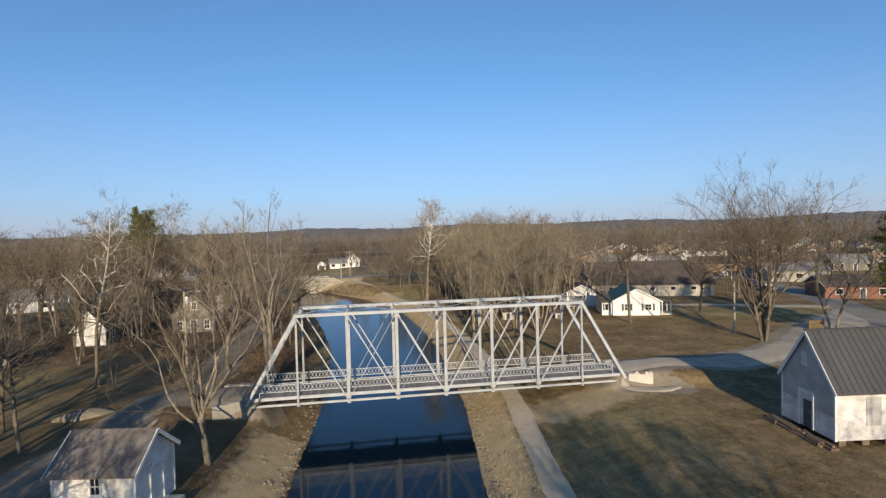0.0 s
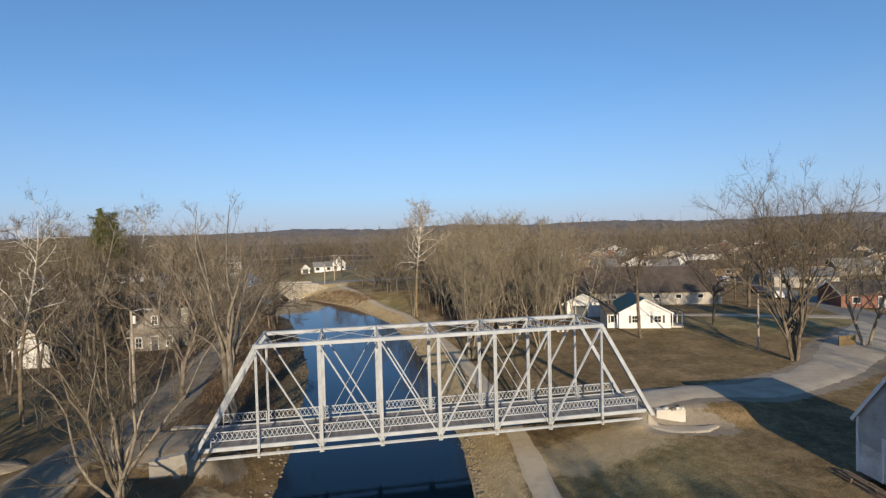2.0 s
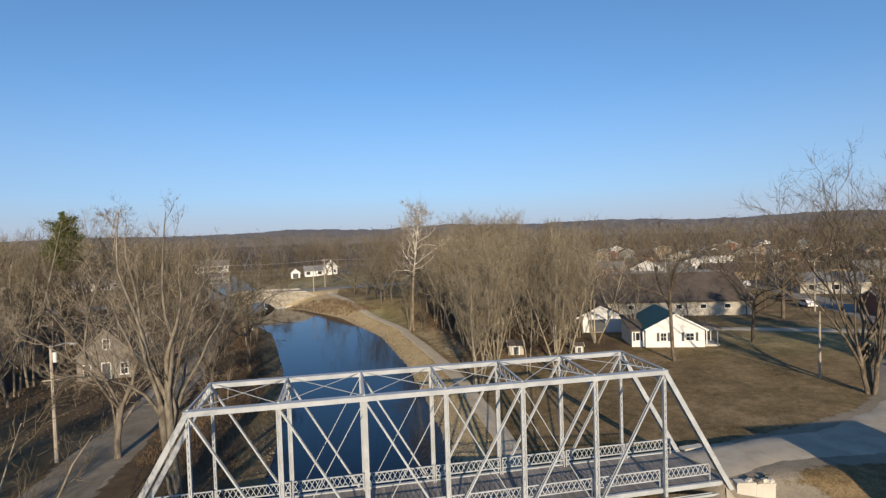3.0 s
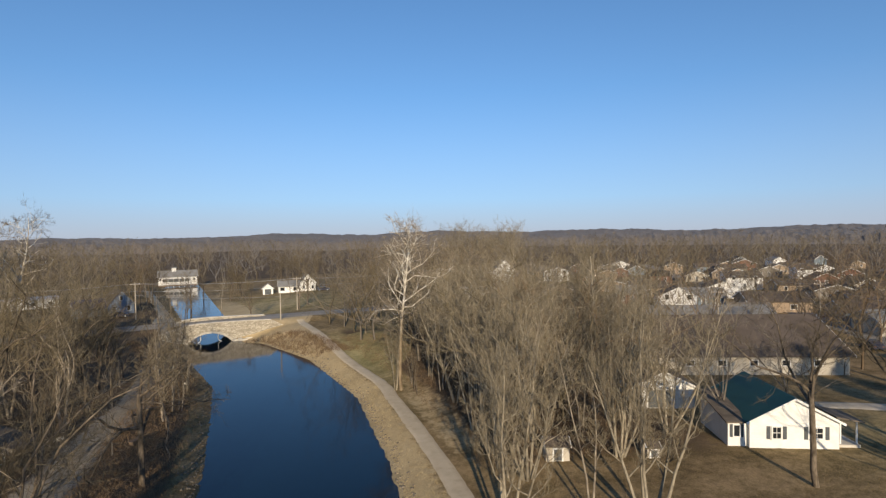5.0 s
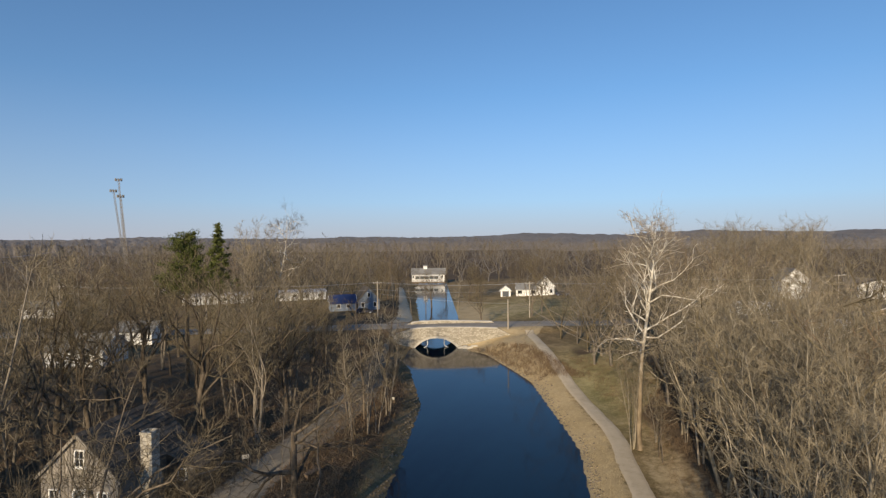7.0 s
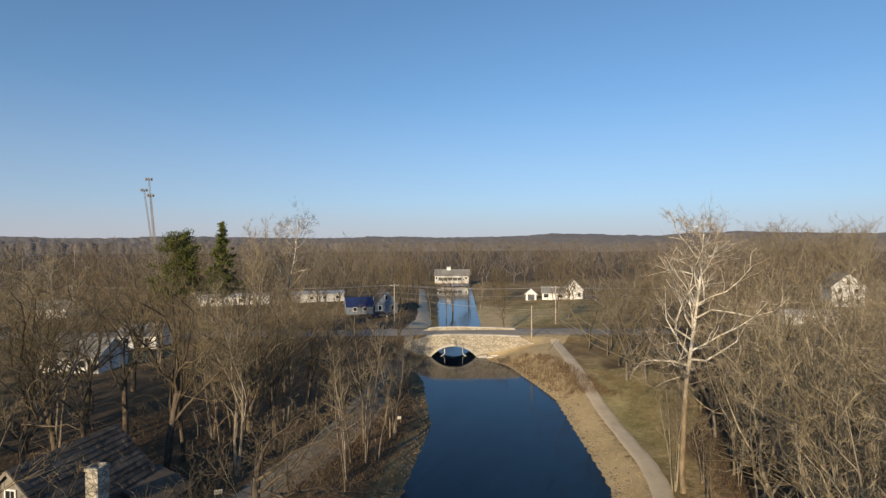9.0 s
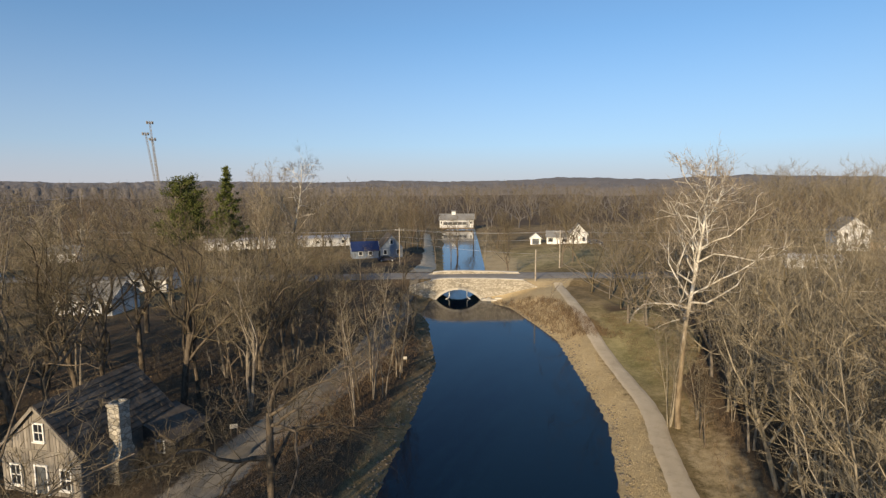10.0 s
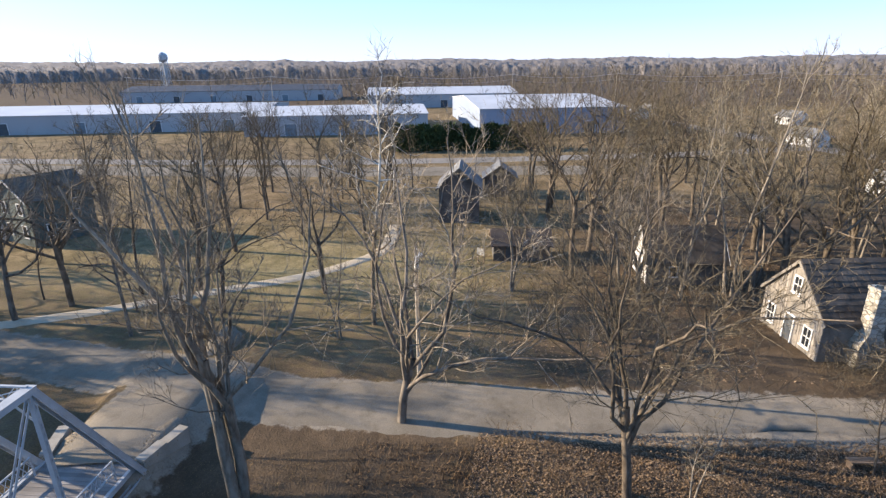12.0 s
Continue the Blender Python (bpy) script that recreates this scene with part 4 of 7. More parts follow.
def barn():
    rz = 1.5
    u, v = Vector((math.cos(radians(rz)), math.sin(radians(rz)), 0)), Vector((-math.sin(radians(rz)), math.cos(radians(rz)), 0))
    w, d, base = 9.0, 5.0, 0.42
    c = Vector((24.95, 35.4, 0)) + u * (w / 2) + v * (d / 2)
    t = house("barn", "small whitewashed timber barn with a dull ribbed metal roof", c.x, c.y, rz, w, d, 3.45, 6.75, M["barn_white"], M["metal_roof"], category="barn", z=base, over=0.28)
    # unpainted boards on the gable end, with a paler painted skirt under them
    g = Geo()
    hw = d / 2
    g.prism([(-hw - 0.01, 1.5), (hw + 0.01, 1.85), (hw + 0.01, 3.45), (0, 6.68), (-hw - 0.01, 3.45)], -w / 2 - 0.035, -w / 2 + 0.02, 'x')
    g.make("gable_cladding", M["barn_grey"], t, "bare grey gable boards")
    for yy in (-hw, hw):
        g = Geo()
        g.box((-w / 2 - 0.02, yy, 1.7), (0.14, 0.14, 3.4))
        g.make("corner_board", M["white_flat"], t)
    door = opening(t, -w / 2 - 0.07, 0.05, 0.05, 1.35, 2.55, -90, "door", M["white_flat"], M["barn_white"])
    g = Geo()
    g.box((0.12, -0.01, 1.0), (0.72, 0.06, 1.9))
    g.make("inner_leaf", M["door_dark"], door, "dark grey door leaf")
    g = Geo()
    g.prism([(-0.3, 0), (0.3, 0), (0.3, 0.85), (0.15, 1.0), (-0.15, 1.0), (-0.3, 0.85)], -0.02, 0.05, 'x')
    hatch = g.make("loft_hatch", M["barn_white"], t)
    hatch.location = (-w / 2 - 0.07, 0.2, 4.35)
    g = Geo()
    g.box((0, 0, 0), (1.0, 0.03, 1.9))
    for k in range(4):
        g.box((0, -0.03, -0.6 + 0.4 * k), (0.9, 0.03, 0.05))
    sh = g.make("shutter", M["barn_grey"], t, "closed grey window shutter")
    sh.location = (-w / 2 + 2.6, -d / 2 - 0.03, 1.9)
    slope = (6.75 - 3.45) / 2.5
    rib = None
    n = 22
    for s in (-1, 1):
        half = d / 2 + 0.28
        g = Geo()
        g.beam((0, s * half, 6.75 - slope * half + 0.16), (0, 0, 6.75 + 0.16), 0.045, 0.05)
        first = g.make("roof_seam", M["metal_roof"], t)
        first.location = (-w / 2 - 0.15, 0, 0)
        for k in range(1, n):
            shared("roof_seam", first.data, t, (-w / 2 - 0.15 + (w + 0.3) * k / (n - 1), 0, 0))
    g = Geo()
    g.box((0, 0, 6.92), (w + 0.45, 0.3, 0.05))
    g.make("ridge_cap", M["metal_roof"], t)
    for k in range(6):
        for yy in (-hw + 0.3, hw - 0.3):
            g = Geo()
            g.box((-w / 2 + 0.5 + k * 1.6, yy, -0.3), (0.5, 0.5, 0.7))
            g.make("pier", M["timber"], t)
    # timbers stacked along the gable end
    rng = random.Random(3)
    for k in range(7):
        yy = -2.4 + 0.75 * k
        p = c - u * (w / 2 + 0.55 + 0.25 * (k % 2)) + v * yy
        g = Geo()
        ln = rng.uniform(1.2, 2.4)
        for j in range(3):
            g.box((0, 0.2 * (j - 1), 0.1 + 0.0 * j), (ln, 0.16, 0.16))
        g.box((0, 0, 0.26), (ln * 0.8, 0.2, 0.14))
        ob = g.make("timber_pile", M["timber"])
        ob.matrix_world = pose(p.x, p.y, gz(p.x, p.y) - 0.02, 0, 0, rz + 90 + rng.uniform(-12, 12))
        tagged(ob, "weathered timbers stacked beside the barn", "timber pile", "timbers by the barn")
    for yy in (-1.9, 2.3):
        p = c - u * (w / 2 + 0.75) + v * yy
        g = Geo()
        for k in range(3):
            g.box((0.3 * k - 0.3, 0, 0.10 + 0.0), (0.26, 1.1, 0.06))
            g.box((0.3 * k - 0.3, 0, 0.22 - 0.02), (0.1, 1.0, 0.2))
        ob = g.make("step_platform", M["timber"])
        ob.matrix_world = pose(p.x, p.y, gz(p.x, p.y), 0, 0, rz)
        tagged(ob, "low wooden step against the barn", "step", "steps by the barn")


barn()


def shed_south():
    t = house("garden_shed", "small white clapboard shed with a worn grey brown roof", -19.05, 31.15, -1.5, 4.3, 3.9, 2.9, 4.3, M["barn_white"], M["old_roof"], [("f", 0.1, 1.65, 0.55, 0.95, "window")], category="shed", over=0.35, fine=True)
    opening(t, 2.15 + 0.03, 0.1, 0.0, 1.3, 2.1, 90, "door", M["white_flat"], M["door_white"])
    g = Geo()
    g.box((2.2, 0.1, 2.55), (0.08, 1.2, 0.12))
    g.make("door_hood", M["white_flat"], t)
    for xx in (-2.15, 2.15):
        for yy in (-1.95, 1.95):
            g = Geo()
            g.box((xx, yy, 1.42), (0.13, 0.13, 2.8))
            g.make("corner_board", M["white_flat"], t)
    g = Geo()
    g.box((2.7, 0.1, 0.05), (1.2, 1.6, 0.3))
    g.make("stoop", M["concrete"], t)


shed_south()


def shingled(t, half, ln, ridge, slope, along, mat, course=0.42):
    """Overlapping courses of split shingles on both slopes."""
    rng = random.Random(7)
    n = int(math.hypot(half, slope * half) / course)
    for s in (-1, 1):
        for k in range(n):
            a, b_ = half * (1 - k / n), half * (1 - (k + 1.25) / n)
            b_ = max(b_, 0.0)
            za, zb = ridge - slope * a + 0.17, ridge - slope * b_ + 0.15
            g = Geo()
            pos = -ln
            while pos < ln - 0.05:
                wd = min(rng.uniform(0.25, 0.5), ln - pos)
                lift = rng.uniform(0, 0.04)
                prof = [(s * a, za + lift), (s * b_, zb), (s * b_, zb + 0.03), (s * (a + rng.uniform(-0.03, 0.03)), za + lift + 0.05)]
                g.prism(prof, pos, pos + wd * 0.97, along)
                pos += wd
            g.make("shingle_course", mat, t)


def cabin():
    rz, w, d = 14.0, 6.2, 8.0
    u, v = Vector((math.cos(radians(rz)), math.sin(radians(rz)), 0)), Vector((-math.sin(radians(rz)), math.cos(radians(rz)), 0))
    c = Vector((-39.0, 86.0, 0)) + v * (d / 2)
    ops = [("f", -2.0, 0.55, 0.8, 1.4, "window"), ("f", 0.0, 0.05, 0.95, 2.0, "door"), ("f", 1.9, 0.55, 0.8, 1.4, "window"), ("f", 0.1, 3.7, 0.75, 1.2, "window")]
    t = house("pioneer_cabin", "weathered grey board cabin with white window frames and a shake roof", c.x, c.y, rz, w, d, 3.0, 6.0, M["log"], M["shingle"], ops, along='y', over=0.3, category="cabin", fine=True, bargeboard=M["log"])
    shingled(t, w / 2 + 0.3, d / 2 + 0.2, 6.0, 3.0 / (w / 2), 'y', M["shingle"])
    g = Geo()
    g.box((0, -d / 2 - 0.03, 3.05), (w + 0.1, 0.06, 0.12))
    g.make("belt_board", M["log"], t)
    rng = random.Random(12)
    n = 25
    for k in range(n):
        x_ = -w / 2 + w * (k + 0.5) / n
        top_ = 3.0 + 3.0 * (1 - abs(x_) / (w / 2)) - 0.12
        for z0, z1 in ((0.05, 3.0), (3.1, top_)):
            if z1 - z0 > 0.25 and not any(abs(x_ - ox) < ow / 2 + 0.16 and z0 < oz + oh / 2 < z1 for ox, oz, ow, oh in ((-2.0, 0.55, 0.8, 1.4), (0, 0.05, 0.95, 2.0), (1.9, 0.55, 0.8, 1.4), (0.1, 3.7, 0.75, 1.2))):
                g = Geo()
                g.box((x_ + rng.uniform(-0.01, 0.01), -d / 2 - 0.012, (z0 + z1) / 2), (w / n * 0.9, 0.03 + rng.uniform(0, 0.015), z1 - z0))
                g.make("wall_board", M["plank"], t)
    # lean-to behind the chimney: a solid dark block stands in for its shaded inside
    g = Geo()
    g.prism([(w / 2, 0), (w / 2 + 2.6, 0), (w / 2 + 2.6, 1.75), (w / 2, 2.75)], 1.2, d / 2 + 0.6, 'y')
    g.make("lean_to", M["log_dark"], t, "dark block for the lean-to's shaded inside")
    g = Geo()
    g.prism([(w / 2 - 0.1, 2.85), (w / 2 + 3.0, 1.6), (w / 2 + 3.0, 1.74), (w / 2 - 0.1, 2.99)], 0.9, d / 2 + 0.9, 'y')
    g.make("lean_to_roof", M["shingle"], t)
    opening(t, w / 2 + 1.4, 1.17, 0.7, 0.7, 0.9, 0, "window", M["white_flat"])
    # limestone chimney standing outside the long wall
    ch = Geo()
    ch.prism([(-0.85, 0), (0.85, 0), (0.85, 1.6), (0.45, 2.5), (0.45, 5.35), (-0.45, 5.35), (-0.45, 2.5), (-0.85, 1.6)], w / 2 + 0.02, w / 2 + 0.95, 'x')
    o = ch.make("chimney", M["stone"], t, "tall pale limestone chimney")
    o.location = (0, -1.3, 0)
    g = Geo()
    for a in range(4):
        g.box((w / 2 + 0.48 + (0.42 if a == 0 else -0.42 if a == 1 else 0), 0.0 + (0.42 if a == 2 else -0.42 if a == 3 else 0), 5.42), (0.18 if a < 2 else 1.0, 0.18 if a > 1 else 1.0, 0.22))
    g.make("chimney_cap", M["stone"], o)


cabin()

W = "window"
gable_cottage = house("white_cottage", "brown board cottage with a whitewashed gable among bare trees", -50.2, 80.6, 8, 4.2, 6.6, 2.5, 4.9, M["log_dark"], M["shingle"], [("f", 0.6, 0.8, 0.7, 1.1, W), ("r", -1, 0.8, 0.7, 1.0, W)], along='y', category="cottage")
g = Geo()
g.prism([(-2.12, 0.1), (2.12, 0.1), (2.12, 2.5), (0, 4.84), (-2.12, 2.5)], -3.33, -3.28, 'y')
g.make("gable_cladding", M["barn_white"], gable_cottage, "whitewashed gable boards")
house("log_barn", "tall dark log barn with a grey shingle roof", -67.0, 57.2, 98, 5.0, 6.0, 4.6, 6.9, M["log_dark"], M["shingle_grey"], [("f", 0, 0.05, 1.6, 2.2, "door")], along='y', category="barn", trim=M["log_dark"])
house("log_crib", "small dark log crib with an open front", -81.0, 60.8, 98, 4.6, 4.6, 3.0, 4.7, M["log_dark"], M["shingle_grey"], [("f", 0, 0.05, 2.2, 2.0, "door")], along='y', category="shed", trim=M["log_dark"])
house("log_hut", "low dark log hut with a mossy board roof", -53.2, 66.0, 100, 5.6, 3.2, 1.9, 2.9, M["log_dark"], M["shingle_brown"], [("f", -1.2, 0.05, 0.9, 1.6, "door")], category="hut", trim=M["timber"])
house("village_house", "two storey dark green house with white trim windows", -50.2, 11.2, 75, 6.2, 7.0, 5.4, 7.4, M["green_siding"], M["shingle"],
      [("f", -1.6, 1.0, 0.9, 1.4, W), ("f", 1.6, 1.0, 0.9, 1.4, W), ("f", -1.6, 3.6, 0.9, 1.3, W), ("f", 1.6, 3.6, 0.9, 1.3, W), ("r", -1.6, 1.0, 0.9, 1.4, W), ("r", 0.9, 1.0, 0.9, 1.4, W), ("r", 1.6, 3.4, 0.9, 1.3, W)], along='y')
house("village_annex", "low white annex beside the green house", -50.5, 5.2, 75, 5.0, 5.5, 2.6, 4.0, M["white_wall"], M["shingle"], [("f", 0, 0.9, 1.0, 1.2, W)])

# cottage with green roof by the lawn
def green_cottage():
    ca, sa = math.cos(radians(-9)), math.sin(radians(-9))
    t = house("green_roof_house", "white ranch house with a green metal roof and dark shutters", 32.0 + 1.5 * ca, 94.0 + 1.5 * sa, -9.0, 7.6, 9.0, 2.5, 4.5, M["white_wall"], M["green_roof"],
              [("f", -1.5, 0.9, 0.8, 1.1, W), ("f", 1.9, 0.95, 1.05, 1.0, W)], along='y', category="house", fine=True)
    for x_ in (-2.2, -0.8, 1.0, 2.8):
        g = Geo()
        g.box((x_, -4.53, 1.45), (0.32, 0.05, 1.15))
        g.make("shutter", M["door_dark"], t)
    # low wing with a dark shed roof
    g = Geo()
    g.prism([(-4.1, 0), (2.0, 0), (2.0, 3.3), (-4.1, 2.3)], -5.5, -3.9, 'x')
    g.make("wing", M["white_wall"], t)
    g = Geo()
    g.prism([(-4.5, 2.24), (2.3, 3.34), (2.3, 3.46), (-4.5, 2.36)], -5.8, -3.7, 'x')
    g.make("wing_roof", M["shingle"], t, "low dark shed roof")
    opening(t, -4.75, -4.13, 0.9, 0.6, 1.1, 0, W, M["white_flat"])
    for x_ in (-5.22, -4.28):
        g = Geo()
        g.box((x_, -4.13, 1.45), (0.24, 0.05, 1.15))
        g.make("shutter", M["door_dark"], t)
    g = Geo()
    g.box((4.9, -2.6, 0.15), (1.9, 3.0, 0.3))
    g.make("porch_floor", M["concrete"], t)
    for x_ in (4.3, 5.7):
        for y_ in (-3.8, -1.4):
            g = Geo()
            g.box((x_, y_, 1.25), (0.12, 0.12, 2.1))
            g.make("porch_post", M["white_flat"], t)
    g = Geo()
    g.prism([(3.7, 2.75), (6.1, 2.3), (6.1, 2.42), (3.7, 2.87)], -4.3, -0.9, 'y')
    g.make("porch_roof", M["shingle"], t)
    house("white_garage", "white gabled garage behind the ranch house", 27.4, 104.5, -9, 6.5, 6.5, 2.5, 4.1, M["white_wall"], M["shingle"], [("f", -0.5, 0.05, 2.6, 2.1, "door")], along='y', category="garage")


green_cottage()
house("long_hall", "long low grey block hall with a dark brown roof", 46.5, 121.0, -7.5, 25, 16, 2.9, 7.0, M["block"], M["shingle_brown"], [("f", k * 4.2 - 8.4, 1.3, 1.1, 0.8, W) for k in range(5)], category="hall", over=0.6)
house("pale_hall", "pale gabled building behind the long hall", 55, 141, -7.5, 22, 12, 3.2, 5.6, M["white_flat"], M["shingle_grey"], [("f", -4, 1, 1.2, 1, W), ("f", 4, 1, 1.2, 1, W)], category="hall")
house("brick_ranch", "red brick ranch house with a low dark roof", 81.5, 104.5, -12, 13, 8, 2.6, 4.3, M["brick"], M["shingle_brown"], [("f", -4, 0.9, 1.3, 1.1, W), ("f", 3.4, 0.9, 1.3, 1.1, W), ("f", 0, 0.05, 1, 2, "door")])
house("white_shop", "low pale shop with a grey roof", 92, 137, -14, 14, 9, 2.8, 4.4, M["block"], M["shingle_grey"], [("f", -4.5, 0.9, 1.6, 1.2, W), ("f", 0, 0.9, 1.6, 1.2, W), ("f", 4.5, 0.05, 1.1, 2.1, "door")], category="shop")
house("tan_ranch", "tan brick ranch house with a dark hip roof", 88, 168, -14, 14, 9, 2.7, 4.6, M["tan_brick"], M["shingle_brown"], [("f", -4, 0.9, 1.4, 1.1, W), ("f", 3, 0.9, 1.4, 1.1, W), ("l", 0, 0.9, 1.2, 1.1, W)])
house("tan_ranch", "tan brick ranch house with a dark roof on the side street", 112, 166, -14, 13, 9, 2.7, 4.5, M["tan_brick"], M["shingle_brown"], [("f", -4, 0.9, 1.4, 1.1, W), ("f", 3, 0.9, 1.4, 1.1, W)])
house("blue_garage", "blue grey garage with a red brown roof", 93, 148, -14, 10, 8, 2.8, 4.6, M["blue_grey"], M["shingle_brown"], [("f", 0, 0.05, 2.6, 2.1, "door")], category="garage")

# scattered town houses
rng = random.Random(21)
walls = [("white_wall", "white clapboard"), ("tan_brick", "tan brick"), ("tan_brick", "tan brick"), ("brick", "red brick"), ("block", "pale grey"), ("brick", "red brick"), ("blue_grey", "blue grey sided"), ("log", "brown board")]
roofs = [("shingle_grey", "grey"), ("shingle_brown", "brown"), ("shingle", "dark"), ("shingle_brown", "brown"), ("old_roof", "worn"), ("shingle", "dark")]
spread_rng = random.Random(5)
spots = [(74, 205), (62, 190), (92, 196), (122, 205), (140, 190), (120, 232), (100, 250), (146, 222), (160, 248), (132, 262), (86, 268), (108, 290), (168, 205), (150, 168), (172, 160), (138, 152), (190, 184), (196, 225), (186, 270), (150, 300), (118, 330), (90, 318), (66, 290), (44, 262), (46, 205), (120, 128), (150, 118), (112, 105), (140, 92), (104, 82), (70, 240), (210, 150), (225, 205), (215, 260)]
tries = 0
while len(spots) < 72 and tries < 3000:
    tries += 1
    q_ = (spread_rng.uniform(62, 235), spread_rng.uniform(125, 330))
    if all(math.hypot(q_[0] - a, q_[1] - c) > 13 for a, c in spots + [(46, 121), (55, 141), (90, 137), (88, 168), (112, 166), (93, 148)]) and abs(q_[0] - 79 - (q_[1] - 142) * 0.21) > 8:
        spots.append(q_)
house("mobile_home", "long low white mobile home behind the grove", 22.2, 213, 12, 11.0, 4.2, 2.5, 3.2, M["white_flat"], M["light_roof"], [("f", -4.0, 1.0, 1.0, 0.9, "window"), ("f", -1.0, 0.2, 0.9, 1.9, "door"), ("f", 2.0, 1.0, 1.4, 0.9, "window"), ("f", 4.6, 1.0, 0.9, 0.9, "window")], category="mobile home")
house("hill_house", "white gabled house among trees behind the grove", 38.0, 258, 8, 8.0, 9.0, 5.8, 9.4, M["white_wall"], M["shingle_grey"], [("f", -2.2, 1.0, 1.0, 1.3, "window"), ("f", 2.2, 1.0, 1.0, 1.3, "window"), ("f", -2.0, 3.9, 1.0, 1.3, "window"), ("f", 2.0, 3.9, 1.0, 1.3, "window"), ("f", 0, 6.6, 0.9, 1.1, "window")], along='y')
for k, (hx, hy) in enumerate(spots):
    wn_, wl_ = rng.choice(walls)
    rn_, rl_ = rng.choice(roofs)
    ww, dd, ev = rng.uniform(7.5, 12), rng.uniform(6, 8), rng.choice([2.5, 2.5, 2.6, 2.7, 4.2])
    ops = [("f", -ww * 0.3, 0.9, 1.0, 1.2, W), ("f", ww * 0.3, 0.9, 1.0, 1.2, W), ("f", 0, 0.05, 1.0, 2.1, "door"), ("l", -1.5, 0.9, 0.9, 1.2, W), ("l", 1.5, 0.9, 0.9, 1.2, W)]
    if ev > 4:
        ops += [("f", -ww * 0.3, 3.4, 1.0, 1.2, W), ("f", ww * 0.3, 3.4, 1.0, 1.2, W)]
    house("town_house", f"{wl_} town house with a {rl_} gable roof", hx, hy, rng.choice([-14, 76, -14]) + rng.uniform(-3, 3), ww, dd, ev, ev + rng.uniform(1.4, 2.2), M[wn_], M[rn_], ops, along=rng.choice(['x', 'y']), group="town houses")

# beyond the stone bridge
house("gable_house", "white gabled house on a grassy rise", -38.0, 250.0, 15, 5.4, 8, 3.4, 6.3, M["white_wall"], M["shingle_grey"], [("f", -1.6, 0.9, 0.9, 1.3, W), ("f", 1.6, 0.9, 0.9, 1.3, W), ("f", 0, 3.4, 0.8, 1.2, W), ("r", 0, 1, 1, 1.2, W)], along='y')
house("gable_house_wing", "low grey roofed wing of the white house", -44.6, 249.0, 15, 7.6, 6.0, 2.5, 4.3, M["white_wall"], M["shingle_grey"], [("f", -2.5, 0.8, 1.6, 1.3, W), ("f", 2.2, 0.8, 1.6, 1.3, W)])
house("small_garage", "small white garage with a grey roof", -52.4, 249.0, 15, 3.6, 4.5, 2.4, 3.9, M["white_wall"], M["shingle_grey"], [("f", 0, 0.05, 2.4, 2.1, "door")], along='y', category="garage")
house("steep_house", "slate blue house with a steep gable", -77.6, 192.5, 40, 6.0, 7.5, 2.9, 6.2, M["slate_blue"], M["shingle"], [("f", 0, 3.6, 0.8, 1.2, W), ("f", -1.7, 0.9, 0.9, 1.3, W), ("f", 1.7, 0.9, 0.9, 1.3, W)], along='y', bargeboard=M["shingle"])
house("tarp_roof_house", "low grey house under a dark blue sheeted roof", -82.5, 187.5, 40, 7.0, 6, 2.3, 4.2, M["slate_blue"], M["blue_tarp"], [("f", -1.3, 0.9, 1.0, 1.0, W), ("f", 1.3, 0.9, 1.0, 1.0, W)])


def boat_house():
    t = house("boathouse", "long white boathouse with grey roof and cupola across the canal end", -108.6, 306.7, 23.6, 16.4, 8, 3.9, 6.5, M["white_flat"], M["shingle_grey"], [("f", 6.9, 1.9, 0.9, 1.1, W), ("f", -7.4, 1.9, 0.8, 1.1, W)], z=-1.3, category="boathouse", over=0.5)
    # A flat dark panel on the wall stands in for the porch's shade.
    g = Geo()
    g.box((-0.8, -4.03, 2.1), (11.6, 0.06, 1.5))
    g.make("porch_opening", M["door_dark"], t, "flat dark panel for the shaded open front")
    for k in range(6):
        g = Geo()
        g.box((-6.5 + k * 2.3, -4.9, 1.0), (0.2, 0.2, 4.2))
        g.make("porch_post", M["white_flat"], t)
    g = Geo()
    g.prism([(-5.1, 2.85), (-3.95, 3.2), (-3.95, 3.34), (-5.1, 2.99)], -7.0, 5.4, 'x')
    g.make("porch_roof", M["white_flat"], t)
    g = Geo()
    g.box((-0.8, -4.95, 1.05), (11.8, 0.1, 0.5))
    g.make("porch_rail", M["white_flat"], t)
    g = Geo()
    g.box((0.0, -4.7, -0.3), (16.4, 1.4, 0.5))
    g.make("dock", M["timber"], t, "dark timber dock")
    g = Geo()
    g.box((-1.5, 0, 6.9), (1.9, 1.9, 1.5))
    g.make("cupola", M["white_flat"], t)
    g = Geo()
    g.prism([(-1.2, 7.65), (1.2, 7.65), (0, 8.25)], -2.7, -0.3, 'x')
    g.make("cupola_roof", M["shingle_grey"], t)


boat_house()
house("white_bungalow", "white bungalow behind bare trees", -87.6, 119.5, 20, 9.5, 6.5, 2.6, 4.8, M["white_flat"], M["shingle_grey"], [("f", -2.6, 0.9, 1, 1.1, W), ("f", 2.2, 0.9, 1, 1.1, W)])
house("trailer_home", "long white trailer home with a flat pale roof", -128, 188, 42, 20, 5, 2.7, 3.3, M["white_flat"], M["light_roof"], [("f", k * 4 - 6, 1.0, 1.1, 0.9, W) for k in range(4)], category="trailer", group="trailers")
house("trailer_home", "long white trailer home with a flat pale roof", -110, 205, 42, 16, 5, 2.7, 3.3, M["white_flat"], M["light_roof"], [("f", k * 4 - 6, 1.0, 1.1, 0.9, W) for k in range(4)], category="trailer", group="trailers")
